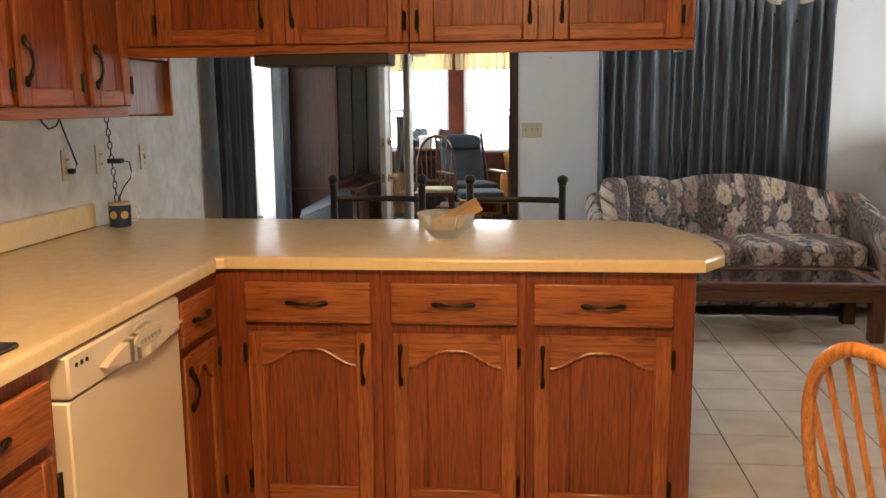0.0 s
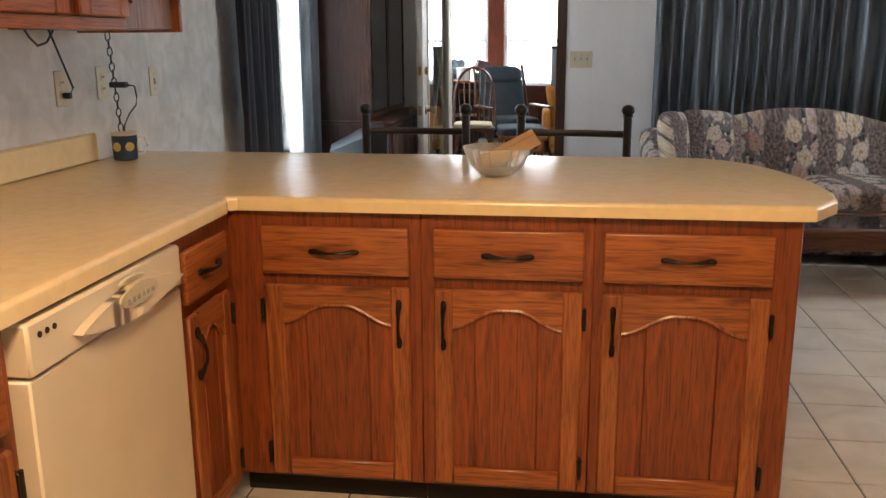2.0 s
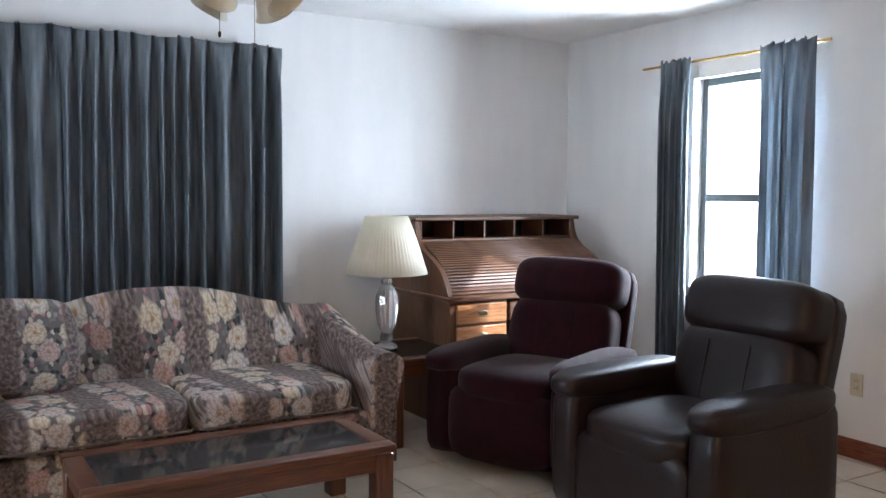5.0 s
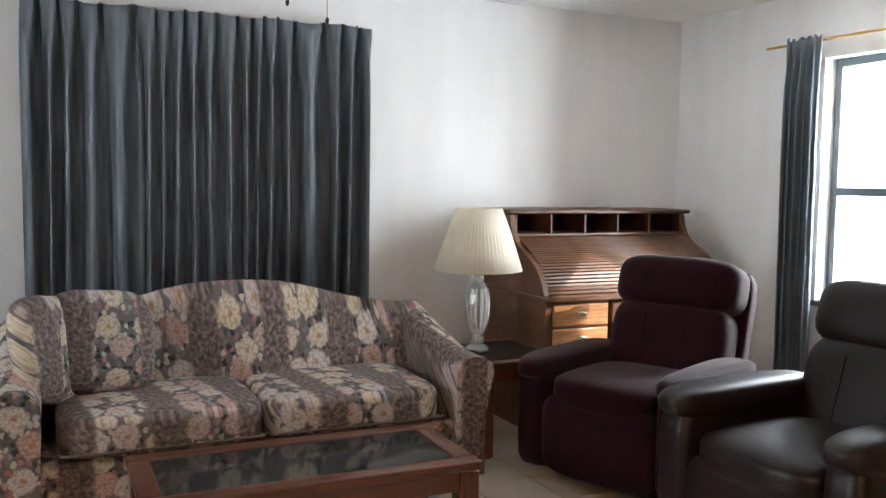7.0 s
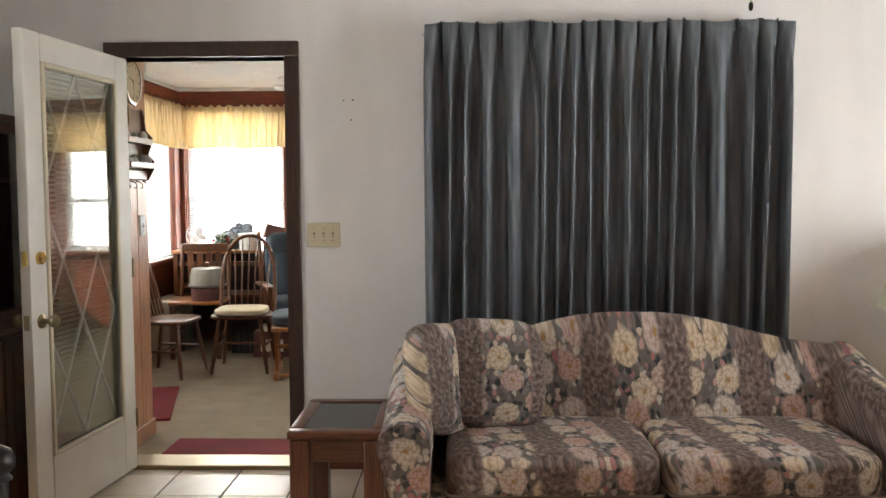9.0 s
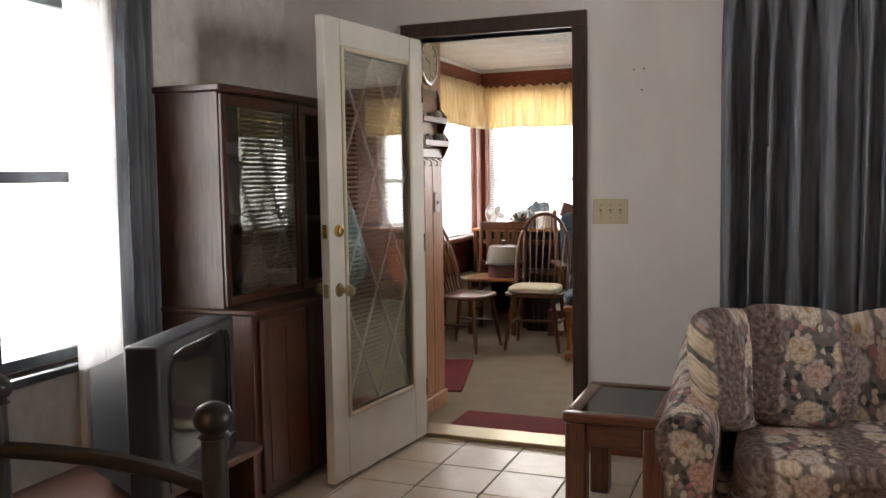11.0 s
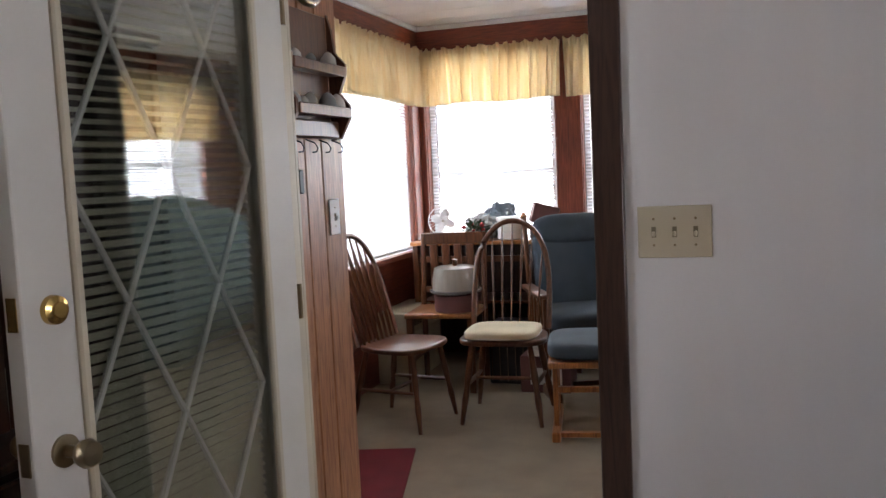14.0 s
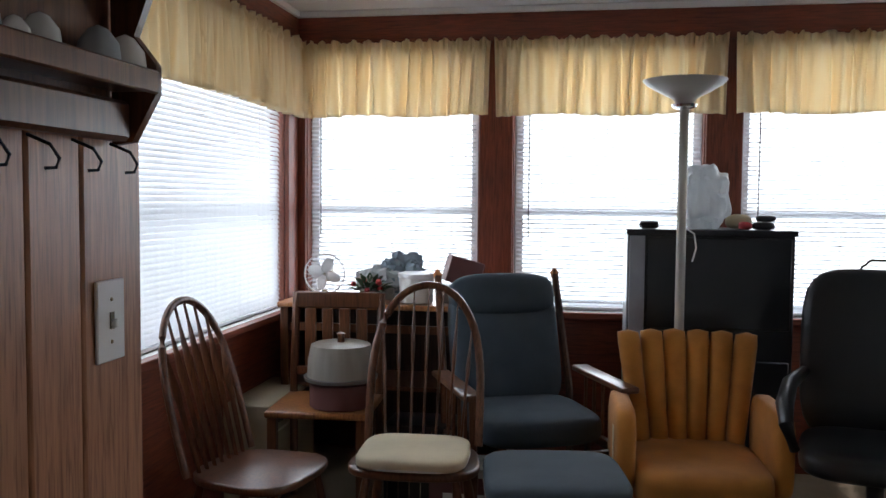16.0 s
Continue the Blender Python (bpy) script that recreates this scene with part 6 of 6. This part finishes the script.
for s in (-1, 1):
    part("runner", one_box(s * 0.19 - 0.02, s * 0.19 + 0.02, -0.22, 0.22, 0, 0.05, bevel=0.008), chair_oak, ot)
    for y_ in (-0.11, -0.04, 0.11):
        part("post", one_box(s * 0.19 - 0.012, s * 0.19 + 0.012, y_ - 0.015, y_ + 0.015, 0.05, 0.355), chair_oak, ot)
part("stretcher", one_box(-0.18, 0.18, -0.20, -0.17, 0.02, 0.045), chair_oak, ot)
part("stretcher", one_box(-0.18, 0.18, -0.13, -0.11, 0.22, 0.25), chair_oak, ot)

# mustard channel-back armchair
mu = thing("armchair", "mustard velvet armchair with a channelled fan back", "armchair", pose(0.42, 10.19, 0, 0, 0, 3) @ Matrix.Diagonal((1.0, 0.93, 0.88, 1.0)))
part("seat", puff(bmesh.new(), (0, -0.05, 0.37), (0.25, 0.31, 0.095), 5, 9), mustard, mu, smooth=60)
part("frame", one_box(-0.24, 0.24, -0.28, 0.26, 0.19, 0.30, bevel=0.02), mustard, mu)
NCH = 6
for k in range(NCH):
    q = (k + 0.5) / NCH * 2 - 1
    bm = bmesh.new()
    rows = []
    for j in range(13):
        v = j / 12
        hw = (0.215 + 0.075 * v) / NCH
        cx = q * (0.215 + 0.075 * v)
        z_ = 0.38 + (0.565 - 0.012 * q * q) * v
        yb = 0.20 + 0.11 * v - 0.035 * q * q
        rnd_ = 0.02 if j == 12 else 0.0
        rows.append([bm.verts.new((cx + hw * math.cos(a) * (0.93 if j == 12 else 1.0), yb - 0.055 * abs(math.sin(a)) ** 0.7 * (1 if math.sin(a) > 0 else -0.8) * (0.6 if j == 12 else 1), z_)) for a in (2 * math.pi * i / 14 for i in range(14))])
    for a, b in zip(rows, rows[1:]):
        for i in range(14):
            bm.faces.new((a[i], a[(i + 1) % 14], b[(i + 1) % 14], b[i]))
    top = bm.verts.new(sum((v.co for v in rows[-1]), Vector()) / 14 + Vector((0, 0, 0.014)))
    for i in range(14):
        bm.faces.new((rows[-1][i], rows[-1][(i + 1) % 14], top))
    bm.faces.new(rows[0])
    part("back_channel", bm, mustard, mu, smooth=70)
for s in (-1, 1):
    part("arm", puff(bmesh.new(), (s * 0.285, 0.0, 0.50), (0.042, 0.24, 0.19), 5, 8), mustard, mu, smooth=60)
    for y_ in (-0.24, 0.22):
        part("leg", tube(bmesh.new(), [(s * 0.22, y_, 0.18), (s * 0.23, y_, 0)], [0.022, 0.014], 10), dark_oak, mu)
tag_ = part("fabric_tag", one_box(-0.3295, -0.328, -0.18, -0.12, 0.42, 0.60, bevel=0), linen, mu)

to = thing("floor_lamp", "white torchiere floor lamp with an upturned bowl, unlit", "lamp", pose(0.388, 10.59, 0))
part("base", lathe(bmesh.new(), [(0.13, 0), (0.13, 0.012), (0.03, 0.03), (0.022, 0.04)], 28), white_paint, to)
part("pole", tube(bmesh.new(), [(0, 0, 0.03), (0, 0, 1.78)], 0.0205, 14), white_paint, to)
part("bowl", lathe(bmesh.new(), [(0.025, 1.78), (0.05, 1.815), (0.11, 1.845), (0.16, 1.875), (0.178, 1.895), (0.172, 1.895), (0.10, 1.855), (0.001, 1.835)], 36), white_paint, to)
part("collar", lathe(bmesh.new(), [(0.024, 1.77), (0.05, 1.78), (0.055, 1.792), (0.03, 1.80)], 20), chrome, to)
part("cord", tube(bmesh.new(), [(0.02, -0.02, 1.26), (0.05, -0.03, 1.24), (0.06, -0.03, 1.18), (0.045, -0.03, 1.12)], 0.004, 6), vinyl_white, to)

bc = thing("black_cabinet", "tall black lacquered cabinet with small things on top", "cabinet")
part("body", one_box(0.175, 0.90, 10.78, 11.19, 0.05, 1.225, bevel=0.004), black_lacquer, bc)
part("top", one_box(0.165, 0.91, 10.765, 11.195, 1.225, 1.25, bevel=0.004), black_lacquer, bc)
part("plinth", one_box(0.19, 0.885, 10.80, 11.18, 0, 0.05, bevel=0), dark_shadow, bc)
part("door", one_box(0.255, 0.885, 10.765, 10.78, 0.80, 1.215, bevel=0.006), black_lacquer, bc)
part("door", one_box(0.255, 0.885, 10.765, 10.78, 0.10, 0.66, bevel=0.006), black_lacquer, bc)
# window light on the black side, put into a pale grey colour
part("side_strip", one_box(0.170, 0.175, 10.79, 11.18, 0.06, 1.22, bevel=0), plain("lit_edge_grey", (0.30, 0.32, 0.36), 0.35), bc, "cabinet side painted pale grey as if lit")
# added strip on the front that imitates the lit side in pale grey
part("lit_side_strip", one_box(0.178, 0.248, 10.762, 10.779, 0.06, 1.22, bevel=0.003), plain("lit_strip_grey", (0.30, 0.32, 0.36), 0.35), bc, "added pale grey strip standing for the lit side")
for x_, w_, mt, lab in ((0.27, 0.045, black_lacquer, "small dark case"), (0.70, 0.03, flower_red, "small red trinket"), (0.78, 0.05, black_lacquer, "small black binoculars case")):
    solid("trinket", puff(bmesh.new(), (0, 0, 0.018), (w_, 0.03, 0.018), 3.5, 4), mt, lab + " on top of the black cabinet", "trinket", m=pose(x_, 10.88, 1.25))
solid("trinket", puff(bmesh.new(), (0, 0, 0.035), (0.06, 0.04, 0.035), 2.6, 5), linen, "small cream figure on top of the black cabinet", "trinket", m=pose(0.68, 10.94, 1.25))
solid("trinket", puff(bmesh.new(), (0, 0, 0.016), (0.045, 0.03, 0.016), 3.0, 4), black_lacquer, "small black case stacked on the cabinet top", "trinket", m=pose(0.79, 10.88, 1.286))

oc = thing("office_chair", "black high-back office chair with padded arms", "office chair", pose(1.03, 10.02, 0, 0, 0, -14))
part("backrest", puff(bmesh.new(), (0, 0.24, 0.80), (0.27, 0.075, 0.34), 4.5, 8, m=pose(0, 0, 0, -4)), black_plastic, oc, smooth=60)
part("seat", puff(bmesh.new(), (0, -0.02, 0.47), (0.26, 0.26, 0.055), 4, 7), black_plastic, oc, smooth=60)
for s in (-1, 1):
    part("armrest", tube(bmesh.new(), [(s * 0.25, 0.20, 0.72), (s * 0.30, 0.08, 0.69), (s * 0.31, -0.08, 0.645), (s * 0.30, -0.2, 0.60), (s * 0.27, -0.16, 0.50)], [0.022, 0.03, 0.033, 0.026, 0.018], 10), black_plastic, oc)
part("column", tube(bmesh.new(), [(0, 0, 0.08), (0, 0, 0.42)], 0.03, 12), black_plastic, oc)
for k in range(5):
    a = radians(72 * k)
    lg = part("foot", tube(bmesh.new(), [(0, 0, 0.10), (0.28 * math.cos(a), 0.28 * math.sin(a), 0.065)], [0.03, 0.018], 8), black_plastic, oc)
    part("caster", lathe(bmesh.new(), [(0.026, -0.012), (0.03, 0), (0.026, 0.012)], 12, m=pose(0.28 * math.cos(a), 0.28 * math.sin(a), 0.03, 90, 0, 72 * k)), black_plastic, lg)
part("top_handle", tube(bmesh.new(), [(-0.07, 0.24, 1.12), (-0.03, 0.24, 1.16), (0.05, 0.24, 1.16), (0.09, 0.24, 1.12)], 0.005, 6), black_plastic, oc)

ac = thing("wall_heater", "beige metal wall heater with a slotted grille", "heater")
part("case", one_box(SW + 0.002, SW + 0.22, 10.32, 10.93, 0.0, 0.46, bevel=0.012), beige_metal, ac)
for k in range(14):
    part("grille_slot", one_box(SW + 0.2195, SW + 0.2235, 10.40 + 0.034 * k, 10.42 + 0.034 * k, 0.36, 0.435, bevel=0), plain("slot_brown", (0.10, 0.085, 0.06), 0.7), ac)
part("front_cover", one_box(SW + 0.219, SW + 0.232, 10.34, 10.91, 0.03, 0.33, bevel=0.006), beige_metal, ac)
bx = thing("storage_box", "maroon and white storage box under the chairs", "box", pose(-0.50, 10.36, 0))
part("box", one_box(-0.15, 0.15, -0.11, 0.11, 0, 0.22, bevel=0.004), maroon_box, bx)
part("paper_stack", one_box(-0.10, 0.12, -0.118, 0.09, 0.221, 0.26, bevel=0.002), white_ceramic, bx)
part("label", one_box(-0.09, 0.10, -0.113, -0.1105, 0.05, 0.15, bevel=0), white_ceramic, bx)
bw = thing("wire_basket", "dark wire basket of odds and ends under the sideboard", "basket", pose(-0.72, 10.55, 0))
part("bin", one_box(-0.17, 0.17, -0.12, 0.12, 0, 0.38, bevel=0.01), black_plastic, bw)
for k in range(7):
    part("wire", tube(bmesh.new(), [(-0.15 + 0.05 * k, -0.124, 0.02), (-0.15 + 0.05 * k, -0.124, 0.36)], 0.003, 5), chrome, bw)

for nm, b, lab in (("doormat", (-0.36, 0.36, -0.16, 0.16), "dark red mat just inside the doorway"), ("rug", (-0.36, 0.36, -0.46, 0.46), "dark red rug on the beige carpet")):
    solid(nm, one_box(b[0], b[1], b[2], b[3], 0.0, 0.014, bevel=0.006), rug_red, lab, "rug", m=pose(-0.115, 7.635, 0) if nm == "doormat" else pose(-1.135, 8.57, 0, 0, 0, 15))

# shelf, clock and switch on the panelled face
px = -0.671
sh = thing("wall_shelf", "dark brown knick-knack shelf with coat hooks", "shelf", pose(0, 0.045, 0))
part("back_board", one_box(px, px + 0.012, 7.46, 7.80, 1.50, 1.84, bevel=0.003), dark_oak, sh)
for z_, d in ((1.665, 0.065), (1.535, 0.075)):
    part("board", one_box(px + 0.012, px + d, 7.46, 7.805, z_ - 0.012, z_ + 0.004, bevel=0.003), dark_oak, sh)
    part("lip", one_box(px + d, px + d + 0.008, 7.46, 7.805, z_ - 0.016, z_ + 0.016, bevel=0.003), dark_oak, sh)
part("rail", one_box(px + 0.012, px + 0.04, 7.46, 7.805, 1.455, 1.51, bevel=0.006), dark_oak, sh)
for y_ in (7.444, 7.806):
    pr = [(0.012, 1.45), (0.05, 1.455), (0.095, 1.52), (0.095, 1.56), (0.055, 1.60), (0.085, 1.66), (0.085, 1.69), (0.04, 1.73), (0.03, 1.80), (0.012, 1.85)]
    bm = bmesh.new()
    slab(bm, [(px + 0.8 * a, b) for a, b in pr], y_, y_ + 0.016, XZ)
    part("end_bracket", bm, dark_oak, sh)
for y_ in (7.53, 7.62, 7.71, 7.80):
    part("hook", tube(bmesh.new(), [(px + 0.01, y_, 1.452), (px + 0.04, y_, 1.44), (px + 0.045, y_ + 0.010, 1.424), (px + 0.038, y_ + 0.014, 1.413), (px + 0.030, y_ + 0.004, 1.412)], 0.0024, 6), iron, sh)
for k, (y_, z_, s) in enumerate(((7.50, 1.539, 0.022), (7.555, 1.539, 0.018), (7.60, 1.539, 0.024), (7.72, 1.539, 0.028), (7.785, 1.539, 0.028), (7.52, 1.669, 0.02), (7.62, 1.669, 0.018), (7.74, 1.669, 0.026))):
    g = thing("figurine", "small pale ceramic ornament on the knick-knack shelf", "ornament", pose(px + 0.043, y_ + 0.045, z_), group="shelf ornaments")
    part("body", lathe(bmesh.new(), [(0.7 * s, 0), (s, 0.5 * s), (0.9 * s, 1.3 * s), (0.45 * s, 1.9 * s), (0.001, 2.1 * s)], 14), white_ceramic if k % 3 else cloth_grey, g)
ck = thing("wall_clock", "round wall clock with cream dial and dark rim", "clock", pose(px, 7.735, 1.985, 90, 0, 90) @ Matrix.Diagonal((1.0, 1.0, 0.42, 1.0)))
part("case", lathe(bmesh.new(), [(0.125, 0), (0.13, 0.03), (0.122, 0.045), (0.108, 0.03), (0.001, 0.03)], 40), old_brass, ck)
part("dial", lathe(bmesh.new(), [(0.108, 0.031), (0.107, 0.0345), (0.001, 0.0345)], 40), linen, ck, "cream dial")
part("rim", tube(bmesh.new(), [(0.115 * math.cos(math.pi * k / 20), 0.115 * math.sin(math.pi * k / 20), 0.043) for k in range(41)], 0.008, 8), chrome, ck, "shiny rim")
for k in range(12):
    a = radians(30 * k)
    part("hour_mark", one_box(-0.003, 0.003, 0.082, 0.098, 0.035, 0.036, bevel=0), iron, ck, m=pose(0, 0, 0, 0, 0, 30 * k))
part("hour_hand", one_box(-0.003, 0.003, -0.01, 0.055, 0.036, 0.038, bevel=0), iron, ck, m=pose(0, 0, 0, 0, 0, 70))
part("minute_hand", one_box(-0.002, 0.002, -0.01, 0.08, 0.038, 0.040, bevel=0), iron, ck, m=pose(0, 0, 0, 0, 0, 190))
plate("light_switch", "white wall switch plate on the wood panelling", pose(px, 7.85, 1.205) @ TO_E, toggles=1, material=vinyl_white)
kt = thing("key_tag", "dark tag hanging from a shelf hook", "key tag")
part("string", tube(bmesh.new(), [(px + 0.045, 7.54, 1.40), (px + 0.045, 7.54, 1.36)], 0.0015, 5), iron, kt)
part("tag", one_box(px + 0.03, px + 0.055, 7.525, 7.555, 1.29, 1.36, bevel=0.004), iron, kt)

cf = thing("ceiling_fan", "white ceiling fan with a frosted bowl light", "ceiling fan", pose(0.13, 9.95, 0))
part("motor", lathe(bmesh.new(), [(0.05, 2.20), (0.11, 2.21), (0.12, 2.26), (0.09, 2.30), (0.04, 2.31), (0.04, STOP)], 28), vinyl_white, cf)
part("light_bowl", lathe(bmesh.new(), [(0.001, 2.10), (0.06, 2.115), (0.09, 2.15), (0.095, 2.185), (0.06, 2.20)], 28), frost, cf, "frosted glass bowl")
for k in range(5):
    mk = pose(0, 0, 2.235, 0, 0, 72 * k + 15) @ pose(0, 0, 0, 10)
    bm = bmesh.new()
    slab(bm, [(0.15, -0.05), (0.55, -0.065), (0.585, 0.0), (0.55, 0.065), (0.15, 0.05)], -0.003, 0.003)
    part("blade", bm, vinyl_white, cf, m=mk)

# ---- floor tiles, the ones along the walk as pieces of their own ----
PITCH, HALF, TX, TY = 0.302, 0.1475, 0.012, 2.985
tile_bm = one_box(-HALF, HALF, -HALF, HALF, -0.010, 0.0, bevel=0.0025)
tile_me = mesh_of("tile", tile_bm)
tile_me.materials.append(tile_glaze)
rest_v, rest_f = [], []
rnd = random.Random(7)
cuts_x = [TX + PITCH * k for k in range(-6, 18)]
cuts_y = [TY + PITCH * k for k in range(-17, 16)]
for xa in cuts_x:
    for ya in cuts_y:
        cx, cy = xa + PITCH / 2, ya + PITCH / 2
        x0, x1, y0, y1 = max(cx - HALF, W), min(cx + HALF, E), max(cy - HALF, S), min(cy + HALF, N)
        if x1 - x0 < 0.02 or y1 - y0 < 0.02:
            continue
        whole = x1 - x0 > 2 * HALF - 1e-4 and y1 - y0 > 2 * HALF - 1e-4
        if whole and -0.7 < cx < 3.2 and 2.3 < cy < 7.3:
            o = new("tile", tile_me)
            o.parent = floor
            o.location = (cx, cy, rnd.uniform(-0.0006, 0.0004))
        else:
            n, z = len(rest_v), rnd.uniform(-0.0006, 0.0004)
            b = 0.0025
            rest_v += [(x0, y0, -0.008), (x1, y0, -0.008), (x1, y1, -0.008), (x0, y1, -0.008), (x0 + b, y0 + b, z), (x1 - b, y0 + b, z), (x1 - b, y1 - b, z), (x0 + b, y1 - b, z)]
            rest_f += [(n + 4, n + 5, n + 6, n + 7)] + [(n + k, n + (k + 1) % 4, n + 4 + (k + 1) % 4, n + 4 + k) for k in range(4)]
me = bpy.data.meshes.new("floor_tiles")
me.from_pydata(rest_v, [], rest_f)
me.materials.append(tile_glaze)
more = new("floor_tiles", me)
more.parent = floor
tagged(more, "glazed beige floor tiles towards the room's edges", kind="stuff")
